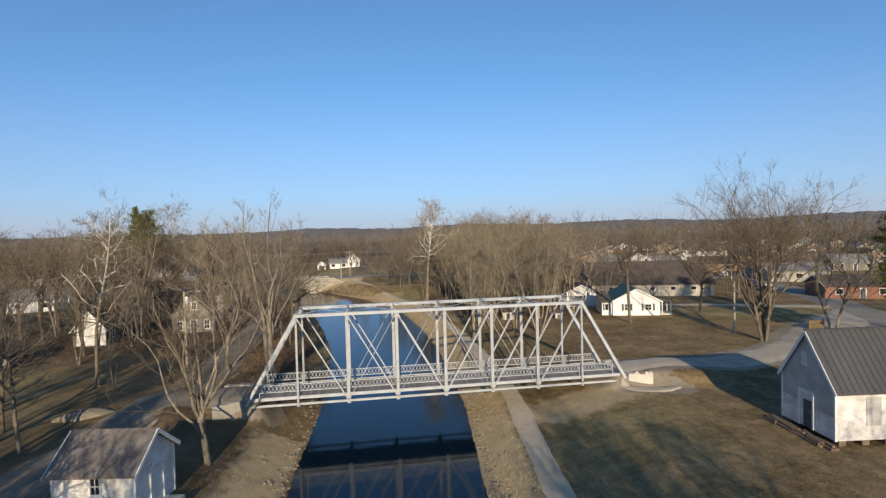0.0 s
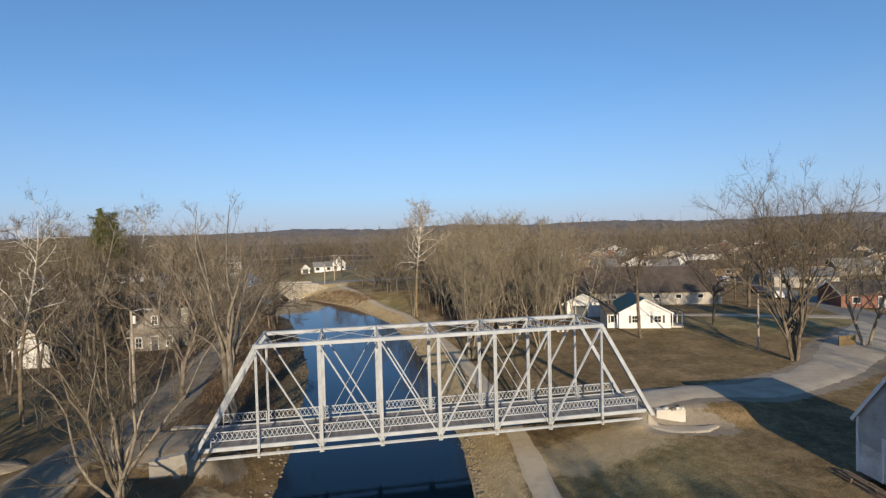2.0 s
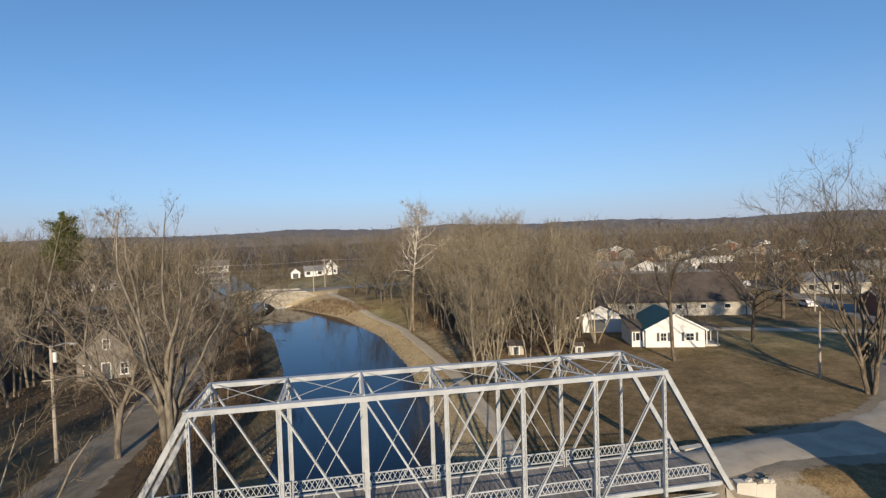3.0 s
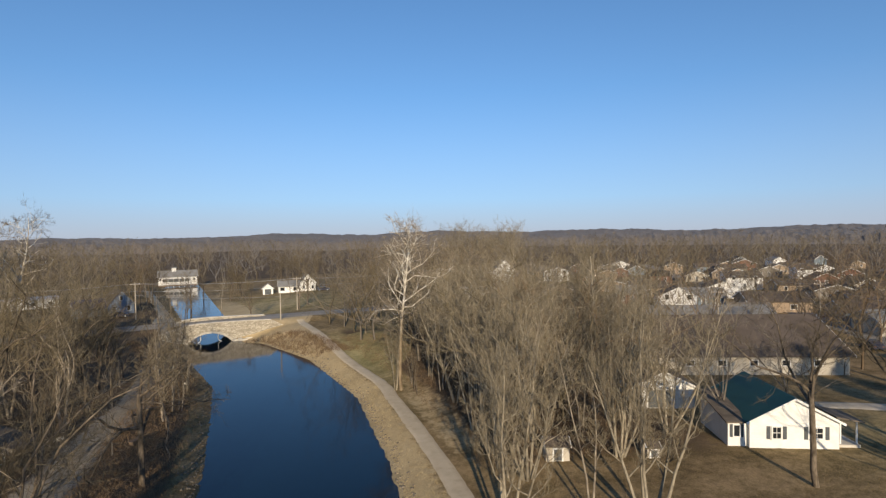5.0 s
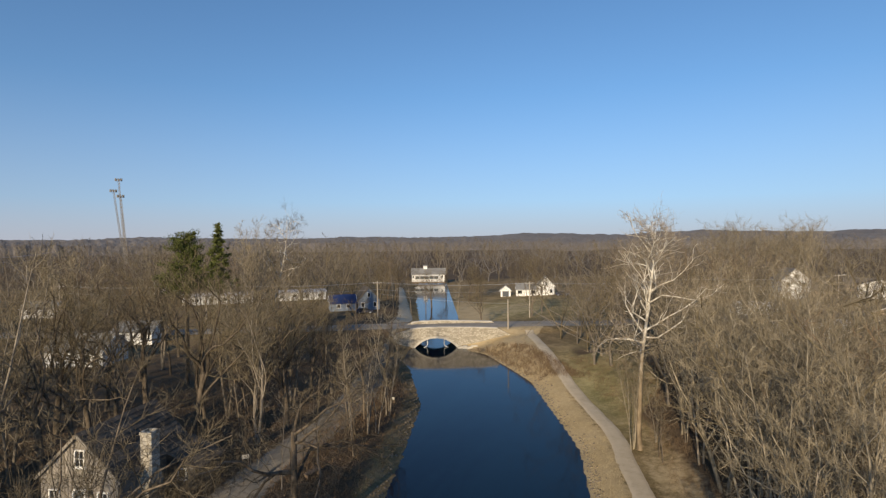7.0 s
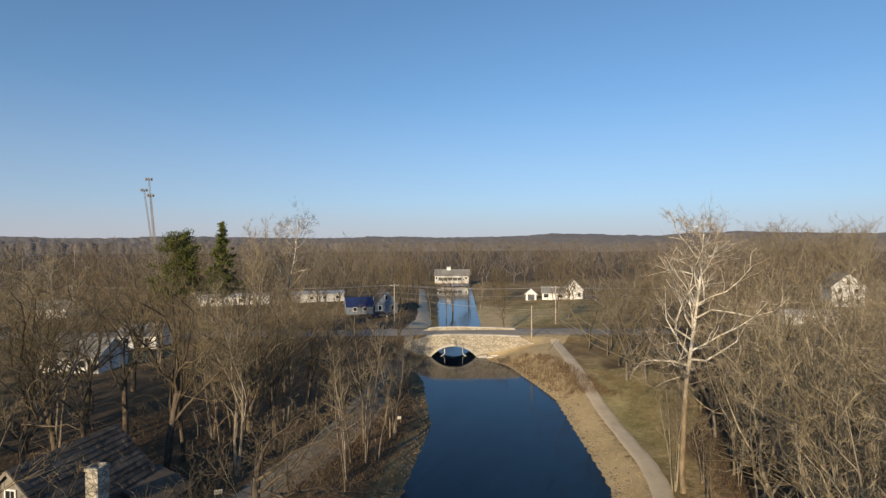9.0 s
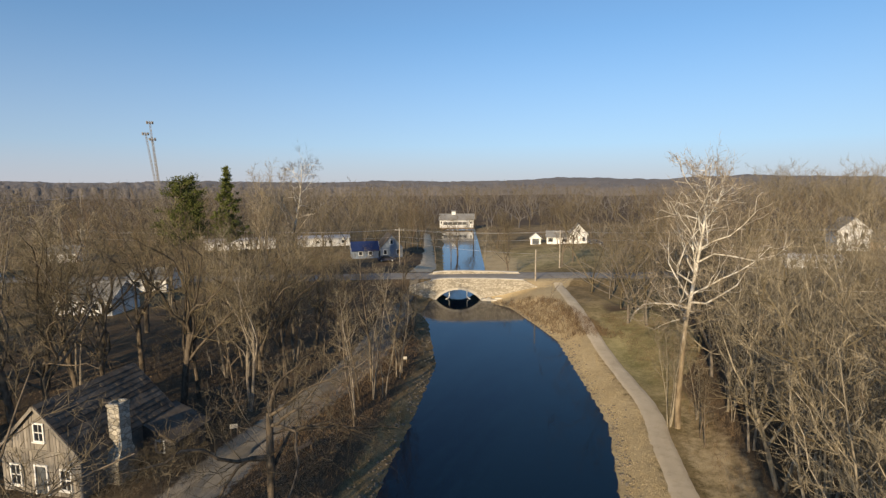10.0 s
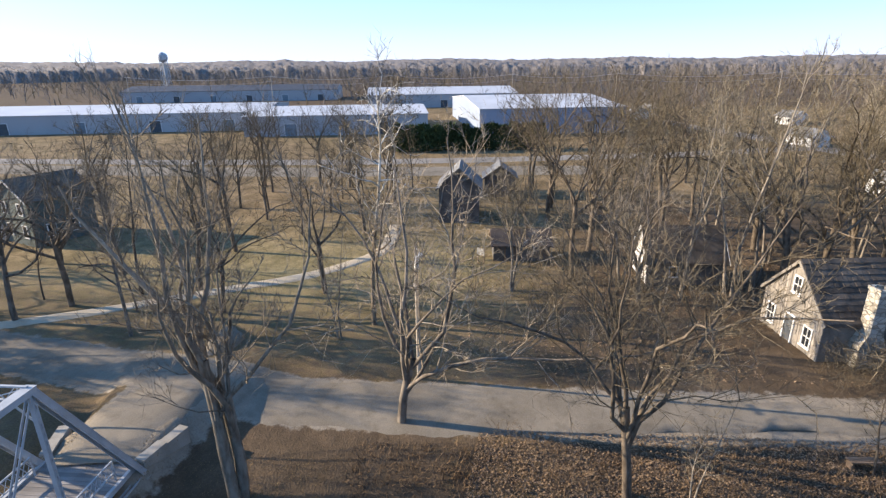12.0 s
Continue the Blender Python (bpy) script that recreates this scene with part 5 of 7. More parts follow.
house("trailer_home", "white trailer home beyond the thicket", 26, 182, 20, 14, 5, 2.7, 3.3, M["white_flat"], M["light_roof"], [("f", k * 3 - 4.5, 1.0, 1.1, 0.9, W) for k in range(4)], category="trailer", group="trailers")
for hx, hy, hr in ((-141, 126, 20), (-205, 96, 15), (-216, 101, 15), (-150, 150, 30), (-170, 205, 40), (-190, 140, 20), (-95, 135, 20)):
    house("white_cabin", "small white house far off among bare trees", hx, hy, hr, 7.5, 5, 2.6, 4.2, M["white_flat"], M["shingle_grey"], [("f", -2, 0.9, 1, 1.1, W), ("f", 2, 0.9, 1, 1.1, W)], group="far white houses")
house("utility_shed", "tiny tan utility box with a brown roof beside the lawn", 19.6, 89.2, -5, 1.1, 0.9, 0.95, 1.2, M["block"], M["shingle_brown"], [("f", 0, 0.05, 0.6, 0.75, "door")], category="shed", over=0.12, group="utility sheds")
house("utility_shed", "small tan utility shed with a brown roof under bare trees", 11.3, 89.8, -5, 2.0, 1.6, 1.35, 1.8, M["block"], M["shingle_brown"], [("f", 0, 0.05, 0.8, 1.1, "door")], category="shed", over=0.15, group="utility sheds")


def factory(label, x, y, w, d, h, ridge, roof, wall="factory_wall"):
    t = house("factory_hall", label, x, y, 108, w, d, h, ridge, M[wall], roof, [], category="factory", over=0.3, trim=M["light_roof"], group="factory halls")
    n = int(w / 20)
    for k in range(n):
        opening(t, -w / 2 + (k + 0.5) * w / n, -d / 2 - 0.03, 0.05, 3.4, 3.4, 0, "door", M["white_flat"], M["door_dark"] if k % 2 else M["blue_grey"])
    return t


factory("long grey metal factory hall with a pale low roof", -186, 58, 42, 62, 7.2, 9.2, M["light_roof"], "blue_cladding")
factory("low pale metal factory hall with loading doors", -165, 1, 52, 40, 5.6, 6.8, M["light_roof"])
factory("long low factory hall with a pale roof", -160, -80, 110, 45, 5.6, 7.0, M["light_roof"])
factory("far pale warehouse with a metal roof", -270, 10, 70, 40, 6, 8.5, M["light_roof"])
factory("far pale warehouse with a grey roof", -300, -120, 120, 35, 6, 8.5, M["metal_roof"])


# ---------------------------------------------------------------- trees
def wander(rng, p, d, length, n, wob, up):
    """A branch's line: it wobbles and bends upwards (or down, where up is below 0)."""
    pts, step = [p], length / n
    for _ in range(n):
        d = d + rng.normal(0, wob, 3)
        d[2] += up
        d = d / np.linalg.norm(d)
        p = p + d * step
        pts.append(p)
    return np.array(pts), d


def tubes(lines):
    """Arrays of points and triangles for many tapered branches."""
    V, T, base = [], [], 0
    for pts, r0, r1, sides in lines:
        n = len(pts)
        d = np.gradient(pts, axis=0)
        d /= np.linalg.norm(d, axis=1)[:, None] + 1e-9
        ref = np.array([0.0, 0, 1]) if abs(d[0, 2]) < 0.9 else np.array([1.0, 0, 0])
        e = np.cross(d, ref)
        e /= np.linalg.norm(e, axis=1)[:, None] + 1e-9
        g = np.cross(d, e)
        rad = r0 + (r1 - r0) * np.linspace(0, 1, n)
        a = np.arange(sides) * 2 * np.pi / sides
        tip = r1 <= 0
        k = n - 1 if tip else n
        ring = pts[:k, None] + rad[:k, None, None] * (e[:k, None] * np.cos(a)[None, :, None] + g[:k, None] * np.sin(a)[None, :, None])
        V.append(ring.reshape(-1, 3))
        i = np.arange(k - 1)[:, None] * sides
        j = np.arange(sides)[None]
        q_ = (j + 1) % sides
        a0, b0, c0, d0 = i + j, i + q_, i + sides + q_, i + sides + j
        tr = np.concatenate([np.stack([a0, b0, c0], -1).reshape(-1, 3), np.stack([a0, c0, d0], -1).reshape(-1, 3)])
        cnt = k * sides
        if tip:
            V.append(pts[-1:])
            o = (k - 1) * sides
            jj = np.arange(sides)
            tr = np.concatenate([tr, np.stack([o + jj, o + (jj + 1) % sides, np.full(sides, cnt)], -1)])
            cnt += 1
        T.append(tr + base)
        base += cnt
    return np.concatenate(V), np.concatenate(T)


def along(line, f):
    """A point at the fraction f of a line, and its heading there."""
    q_ = min(f, 0.999) * (len(line) - 1)
    k = int(q_)
    d = line[k + 1] - line[k]
    return line[k] + d * (q_ - k), d / (np.linalg.norm(d) + 1e-9)


def grow(seed, H, stems=1, fork=0.28, leaders=5, spread=0.55, counts=(9, 5, 4, 2), side=0.34, fat=1.0, wob=0.1, twig=0.013, up=0.16, droop=0.0, coarse=False, tilt=0.25, low=0.15, leader=False, pale=False, base=0.5):
    """A bare tree of height H: (trunk and limbs, twigs). It forks into leaders that curve upwards, each with branches,
    boughs and twigs; with leader the trunk runs on to the top and the limbs stand out from it."""
    rng = np.random.default_rng(seed)
    wood, fine, boughs, limb_ends = [], [], [], []
    r0 = 0.0165 * H * fat / stems ** 0.45
    for s in range(stems):
        a0 = 2 * np.pi * (s + rng.random() * 0.6) / stems
        ln = tilt * rng.uniform(0.5, 1.2) if stems > 1 else 0.05
        d = np.array([math.cos(a0) * ln, math.sin(a0) * ln, 1.0])
        p = np.array([math.cos(a0), math.sin(a0), 0]) * (0.14 * (stems > 1) * stems ** 0.5) + np.array([0, 0, -0.25])
        hs = H * (1 if s == 0 else rng.uniform(0.72, 1.0))
        top = hs * (0.97 if leader else fork * rng.uniform(0.85, 1.15) + 0.25 / H)
        n = 3 if coarse else (9 if leader else 5)
        trunk, hd = wander(rng, p, d / np.linalg.norm(d), top, n, 0.05 if leader else 0.06, 0.07 if leader else 0.03)
        rt = r0 * (0.16 if leader else 0.78)
        wood.append((trunk, r0, rt, 3 if coarse else 7))
        limbs = []
        az = rng.random() * 6.28
        for i in range(leaders):
            az += 2.4 + rng.normal(0, 0.35)
            if leader:
                f = fork + (0.97 - fork) * (i + rng.random() * 0.7) / leaders
                st, _ = along(trunk, f)
                L = hs * spread * (1.1 - 0.85 * f) * rng.uniform(0.75, 1.2)
                ris = 0.35 + 0.75 * f + rng.normal(0, 0.15)
                w0 = min(r0 * (1 - 0.84 * f) * 0.65, 0.035 + 0.017 * L)
            else:
                f = rng.uniform(base, 1.0) if i else 1.0
                st, _ = along(trunk, f)
                L = (hs - st[2]) * (rng.uniform(0.95, 1.1) if i else 0.86)
                ris = 1.0 / max(0.12, spread * rng.uniform(0.55, 1.35)) if i else 3.0
                w0 = rt * rng.uniform(0.5, 0.78)
            dd = np.array([math.cos(az), math.sin(az), ris])
            line, _ = wander(rng, st, dd / np.linalg.norm(dd), L, 2 if coarse else (5 if leader else 8), wob, up * (0.6 if leader else 0.30))
            if coarse:
                limb_ends.append((line[0], line[len(line) // 2], line[-1], w0 * 0.8))
            else:
                wood.append((line, w0, max(twig * 1.3, w0 * 0.16), 6))
            limbs.append((line, L, w0))
        for line, L, w0 in limbs:
            az = rng.random() * 6.28
            for i in range(counts[0]):
                f = low + (1 - low) * (i + rng.random()) / counts[0]
                st, hd = along(line, f)
                az += 2.4 + rng.normal(0, 0.5)
                e = np.cross(hd, [0, 0, 1.0])
                e /= np.linalg.norm(e) + 1e-6
                g = np.cross(hd, e)
                dd = hd * rng.uniform(0.5, 1.0) + (e * math.cos(az) + g * math.sin(az)) * rng.uniform(0.6, 1.0)
                L1 = max(L, H * 0.35) * side * (1.15 - 0.7 * f) * rng.uniform(0.65, 1.25)
                l1, _ = wander(rng, st, dd / np.linalg.norm(dd), L1, 2 if coarse else 4, wob * 1.1, up * 0.8 - droop * 0.3)
                w1 = max(twig * 1.5, min(w0 * (1 - 0.8 * f) * 0.5, 0.010 + L1 * 0.008))
                if not coarse:
                    (wood if pale else fine).append((l1, w1, twig * 0.9, 3))
                boughs.append((l1[0], l1[len(l1) // 2], l1[-1], L1, w1))
    top = max([l[0][:, 2].max() for l in wood + fine] + [max(l[1][2], l[2][2]) for l in limb_ends])
    k = H / top
    # boughs and twigs: slender bent slivers, each grown out of the one before
    P0, P1, P2 = (np.array([q_[j] for q_ in boughs]) for j in range(3))
    LB, WB = np.array([q_[3] for q_ in boughs]), np.array([q_[4] for q_ in boughs])
    V, T, n0 = [], [], 0

    def slivers(a, m, c, r):
        nonlocal n0
        d = c - a
        e = np.cross(d, rng.normal(0, 1, d.shape))
        e = e / (np.linalg.norm(e, axis=1)[:, None] + 1e-9) * r[:, None]
        i = np.arange(len(a))[:, None]
        if m is None:
            V.append(np.stack([a - e, a + e, c], 1).reshape(-1, 3))
            T.append(i * 3 + np.array([[0, 1, 2]]) + n0)
            n0 += 3 * len(a)
        else:
            V.append(np.stack([a - e, a + e, m + e * 0.7, m - e * 0.7, c], 1).reshape(-1, 3))
            T.append((i[:, :, None] * 5 + np.array([[[0, 1, 2], [0, 2, 3], [3, 2, 4]]])).reshape(-1, 3) + n0)
            n0 += 5 * len(a)

    if coarse:
        slivers(P0, P1, P2, WB)
        slivers(*(np.array([q_[j] for q_ in limb_ends]) for j in range(4)))
    for level, n in enumerate(counts[1:]):
        if not n:
            break
        j = np.repeat(np.arange(len(P0)), n)
        f = rng.uniform(0.15, 1.0, len(j))
        lo = (f < 0.5)[:, None]
        g = np.where(f < 0.5, f * 2, f * 2 - 1)[:, None]
        A = np.where(lo, P0[j] + (P1[j] - P0[j]) * g, P1[j] + (P2[j] - P1[j]) * g)
        D = np.where(lo, P1[j] - P0[j], P2[j] - P1[j])
        D = D / (np.linalg.norm(D, axis=1)[:, None] + 1e-9) + rng.normal(0, (0.5, 0.52, 0.55)[level], D.shape)
        D[:, 2] += up * 1.3 - droop * (1, 2, 3)[level]
        D /= np.linalg.norm(D, axis=1)[:, None]
        LN = LB[j] * ((0.62 - 0.28 * f) if level == 0 else rng.uniform(0.4, 0.85, len(j))) * rng.uniform(0.7, 1.3, len(j))
        C1 = A + D * LN[:, None] * 0.5
        D2 = D + rng.normal(0, wob * 1.8, D.shape)
        D2[:, 2] += up * 0.4 - droop
        C2 = C1 + D2 / np.linalg.norm(D2, axis=1)[:, None] * LN[:, None] * 0.5
        W = np.maximum(twig * (1.15, 1.0, 0.85)[level], WB[j] * 0.42)
        slivers(A, C1 if level == 0 and not coarse else None, C2, W)
        P0, P1, P2, LB, WB = A, C1 if level == 0 and not coarse else (A + C2) / 2, C2, LN, W
    sl = (np.concatenate(V) * k, np.concatenate(T)) if V else (np.zeros((0, 3)), np.zeros((0, 3), dtype=int))
    return [(p_ * k, r_ * 1.0, q_, s_) for p_, r_, q_, s_ in wood], [(p_ * k, r_, q_, s_) for p_, r_, q_, s_ in fine], sl


def joined(lines, sl):
    """Tubes and slivers as one pair of arrays."""
    if not lines:
        return sl
    v, t = tubes(lines)
    return np.concatenate([v, sl[0]]), np.concatenate([t, sl[1] + len(v)])


KINDS = {}


def tree_kind(key, name, bark_mat, twig_mat, label, **kw):
    wood, fine, sl = grow(**kw)
    a = fast_mesh(name + "_trunk", *tubes(wood), bark_mat)
    b = fast_mesh(name + "_crown", *joined(fine, sl), twig_mat)
    a.polygons.foreach_set("use_smooth", np.ones(len(a.polygons), dtype=bool))
    KINDS[key] = (name, a, b, label, kw["H"], {})


def plant(key, x, y, height=None, turn=0.0, label="", squash=1.0, group="", lean=(0, 0)):
    """A tree of that kind, on the land."""
    name, a, b, text, H, first = KINDS[key]
    s = (height or H) / H
    m = pose(x, y, gz(x, y), lean[0], lean[1], turn) @ Matrix.Diagonal((s * squash, s * squash, s, 1))
    if "ob" not in first:
        t = new(name)
        t.empty_display_size = 0.5
        for part_name, me in (("trunk", a), ("crown", b)):
            o = new(part_name, me)
            o.parent = t
        tagged(t, text, "tree", group or "bare trees")
        t.matrix_world = m
        first["ob"] = t
        first["s"] = Matrix(t.matrix_world)
    else:
        src = first["ob"]
        keep = tuple(src.scale)
        src.scale = (1, 1, 1)
        t = copy_thing(src, m)
        src.scale = keep
    if label:
        tagged(t, label)
    return t


tree_kind("maple_a", "maple_tree", M["bark"], M["twig"], "bare spreading tree with grey brown bark", seed=11, H=15, leaders=7, spread=0.85, counts=(7, 5, 4, 2), fork=0.38, wob=0.24, twig=0.013, up=0.1)
tree_kind("maple_b", "maple_tree", M["bark"], M["twig"], "bare broad crowned tree with dark limbs", seed=12, H=15, leaders=5, spread=1.1, counts=(7, 5, 4, 2), fork=0.34, wob=0.26, fat=1.15, twig=0.013, up=0.09)
tree_kind("walnut", "walnut_tree", M["bark"], M["twig"], "bare tree with long crooked low limbs", seed=13, H=11, leaders=8, spread=1.5, counts=(9, 5, 4, 2), fork=0.5, wob=0.34, fat=1.35, up=0.05, twig=0.011, side=0.4)
tree_kind("vase_a", "elm_tree", M["bark"], M["twig"], "bare vase shaped tree with several rising stems", seed=14, H=16, stems=3, leaders=4, spread=0.5, counts=(7, 4, 4, 3), fork=0.32, tilt=0.26, wob=0.2, twig=0.010)
tree_kind("vase_b", "elm_tree", M["bark_tan"], M["twig_pale"], "bare pale tree with many rising stems", seed=15, H=16, stems=3, leaders=4, spread=0.62, counts=(8, 5, 4, 2), fork=0.36, tilt=0.22, wob=0.27, twig=0.012, fat=0.85, up=0.1)
tree_kind("vase_c", "elm_tree", M["bark_tan"], M["twig_pale"], "bare many stemmed tree with a dense crown", seed=16, H=16, stems=2, leaders=5, spread=0.7, counts=(8, 5, 4, 2), fork=0.36, tilt=0.2, wob=0.29, twig=0.012, fat=0.85)
tree_kind("tall_tan", "elm_tree", M["bark_tan"], M["twig_pale"], "tall bare tree with a leaning pale trunk", seed=19, H=17, leaders=18, spread=0.42, counts=(6, 5, 4, 2), fork=0.3, fat=0.75, leader=True, wob=0.25, twig=0.0105, up=0.12)
tree_kind("clump_a", "ash_tree", M["bark_tan"], M["twig_pale"], "clump of tall slender bare stems rising side by side", seed=91, H=16.5, stems=5, leaders=10, spread=0.24, counts=(3, 4, 4, 1), fork=0.42, tilt=0.17, fat=0.8, leader=True, wob=0.17, twig=0.0105, up=0.26)
tree_kind("clump_b", "ash_tree", M["bark_tan"], M["twig_pale"], "several slender bare stems leaning apart", seed=95, H=16.5, stems=4, leaders=11, spread=0.28, counts=(3, 4, 4, 1), fork=0.38, tilt=0.34, fat=0.85, leader=True, wob=0.2, twig=0.0105, up=0.26)
tree_kind("near_clump", "ash_tree", M["bark_tan"], M["twig_pale"], "clump of tall pale stems with fine rising twigs", seed=97, H=16.5, stems=5, leaders=9, spread=0.34, counts=(6, 6, 5, 2), fork=0.3, tilt=0.3, fat=1.0, leader=True, wob=0.16, twig=0.0085, up=0.3, side=0.26)
tree_kind("slim_a", "poplar_tree", M["bark"], M["twig"], "tall slim bare tree", seed=17, H=14, leaders=13, spread=0.3, counts=(4, 4, 3, 1), fork=0.3, fat=0.62, leader=True, wob=0.16, twig=0.010)
tree_kind("slim_b", "poplar_tree", M["bark_mid"], M["twig_pale"], "tall slim bare tree with pale bark", seed=18, H=14, stems=2, leaders=9, spread=0.25, counts=(4, 4, 3, 1), fork=0.3, fat=0.6, tilt=0.03, leader=True, twig=0.0105)
tree_kind("syc_a", "sycamore_tree", M["syc_bark"], M["twig_grey"], "tall sycamore with white peeling bark", seed=23, H=22, leaders=27, spread=0.56, counts=(7, 5, 4, 2), fork=0.44, wob=0.33, fat=0.72, up=0.2, twig=0.014, side=0.33, pale=True, leader=True)
tree_kind("syc_b", "sycamore_tree", M["syc_bark"], M["twig"], "bare sycamore with pale upper limbs", seed=31, H=19, leaders=16, spread=0.38, counts=(6, 5, 4, 2), fork=0.32, wob=0.3, fat=0.62, up=0.12, leader=True, side=0.38, pale=True, twig=0.015)
tree_kind("birch", "birch_tree", M["bark_grey"], M["twig_grey"], "bare tree with fine drooping pale twigs", seed=33, H=13, leaders=8, spread=0.62, counts=(8, 6, 5, 2), fork=0.26, fat=0.95, droop=0.04, wob=0.2, twig=0.0095, up=0.15, low=0.08, base=0.4)
tree_kind("tall_fine", "cottonwood_tree", M["bark_mid"], M["twig_pale"], "very tall bare tree with a feathery top", seed=35, H=22, stems=2, leaders=5, spread=0.4, counts=(9, 5, 5, 2), fork=0.42, tilt=0.12, fat=0.85, wob=0.18, twig=0.017)
tree_kind("fork", "ash_tree", M["bark"], M["twig"], "tall bare tree with a dark trunk forking high up", seed=37, H=19, leaders=5, spread=0.5, counts=(9, 5, 5, 2), fork=0.46, wob=0.19, fat=0.95, low=0.1, twig=0.014)
tree_kind("hero_a", "ash_tree", M["bark_grey"], M["twig_grey"], "tall bare ash with an upright grey crown", seed=71, H=19, stems=1, leaders=26, spread=0.42, counts=(6, 5, 4, 2), fork=0.34, fat=0.75, leader=True, wob=0.26, twig=0.011, up=0.2, side=0.36)
tree_kind("hero_b", "maple_tree", M["bark_grey"], M["twig_grey"], "bare maple with an oval grey crown", seed=73, H=14, stems=1, leaders=24, spread=0.62, counts=(6, 5, 4, 2), fork=0.3, fat=1.05, leader=True, wob=0.26, twig=0.010, up=0.2, side=0.36)
tree_kind("fan", "elm_tree", M["bark"], M["twig"], "bare tree with many limbs rising from a short trunk", seed=75, H=14, leaders=8, spread=0.56, counts=(9, 6, 5, 3), fork=0.34, wob=0.22, fat=0.95, twig=0.0105, up=0.17)
tree_kind("fan_pale", "elm_tree", M["bark_mid"], M["twig"], "bare tan tree with many leaning limbs", seed=77, H=14, leaders=11, spread=0.46, counts=(8, 5, 4, 2), fork=0.3, wob=0.2, fat=1.0, twig=0.011, up=0.18)
tree_kind("hero_v", "ash_tree", M["bark_pale"], M["twig_grey"], "tall pale ash forking near the ground", seed=83, H=19, stems=2, leaders=6, spread=0.3, counts=(8, 6, 5, 2), fork=0.42, tilt=0.06, fat=1.25, wob=0.16, twig=0.0115, up=0.24, side=0.3)
tree_kind("oak", "oak_tree", M["bark"], M["twig_olive"], "tall bare tree with an olive brown crown", seed=38, H=18, leaders=6, spread=0.6, counts=(8, 5, 4, 2), fork=0.44, wob=0.24, fat=1.05, low=0.12, twig=0.014)

# trees that can be told apart
plant("syc_a", -2.2, 116.6, 23.5, 40)
plant("clump_a", -2.9, 116.7, 10.5, 140, "slender tan stems at the foot of the white sycamore", squash=0.8)
plant("syc_b", -35.6, 56.2, 19.5, 10)
plant("walnut", -23.4, 90.0, 12.0, 30, "dark trunked tree with long crooked low limbs beside the lane")
plant("fan", -21.5, 73.3, 14.8, 200, "broad bare tree on the canal bank beside the lane")
plant("hero_v", -17.8, 55.8, 19.5, 300, "tall forked tree beside the iron bridge")
plant("birch", -24.6, 61.6, 16.8, 60, "bare tree with fine drooping twigs between lane and canal")
plant("maple_b", -42.3, 20.3, 13.0, 60, "dark bare tree in front of the green house")
plant("maple_a", -35.2, 43.5, 11.5, 120)
plant("slim_a", -34.6, 26.6, 8.0, 10)
plant("slim_a", -34.1, 36.4, 8.5, 80)
plant("fan_pale", -16.6, 37.2, 13.5, 280, "leaning many limbed tree beside the white shed", lean=(-2, 4))
plant("slim_b", -33.0, 54.5, 9.0, 20)
plant("maple_a", -60.5, 103.3, 16.5, 20)
plant("maple_b", -54.3, 103.5, 16.0, 70)
for k, (tx, ty) in enumerate([(-30.0, 108.6), (-29.4, 110.2), (-31.5, 113.0), (-30.6, 117.0), (-32.8, 119.5), (-28.6, 106.0)]):
    plant("slim_b" if k % 2 else "slim_a", tx, ty, 12 + (k * 37 % 5) * 0.6, 50 * k)
tree_kind("elm_big", "elm_tree", M["bark"], M["twig"], "very large bare tree", seed=51, H=22, stems=3, leaders=7, spread=0.55, counts=(9, 5, 4, 2), fork=0.26, tilt=0.15, wob=0.15, twig=0.016, up=0.16, side=0.4, low=0.3)
plant("elm_big", 40.5, 67.4, 22.0, 0, "very large bare tree with many rising limbs")
plant("vase_c", 53.8, 73.0, 18.5, 90)
plant("maple_a", 43.9, 90.0, 14.0, 40)
plant("fork", 29.2, 82.4, 15.5, 0, "bare tree in front of the white ranch house")
plant("syc_b", -73.5, 149.0, 26.0, 0, "very tall pale tree above the wood")
plant("tall_fine", -77.5, 146.5, 24.0, 90)
plant("slim_a", -25.2, 85.0, 6.0, 10, "young bare tree beside the lane")
plant("slim_b", -21.4, 76.0, 6.5, 70, "young bare tree on the bank")
plant("slim_a", -40.5, 232, 13, 0)
plant("slim_a", -33.5, 228, 14, 30)
plant("slim_b", -58.0, 214, 13, 60)
plant("maple_a", -13.0, 186, 12, 60)
plant("slim_a", -11.5, 160, 8, 20)
# tall pale stems and young trees round the white cottage and along the lane
for k, (tx, ty, h_, kd) in enumerate(((-46.6, 84.2, 20.0, "slim_b"), (-49.0, 87.0, 19.0, "slim_b"), (-45.2, 80.0, 17.5, "slim_b"), (-43.5, 76.5, 13, "birch"), (-47.5, 75.5, 14, "tall_fine"), (-44.0, 66.0, 13, "tall_fine"), (-55.5, 90.0, 18, "slim_b"), (-60.5, 86.0, 17, "tall_fine"), (-57.0, 98.5, 18.5, "slim_b"))):
    plant(kd, tx, ty, h_, 61 * k)
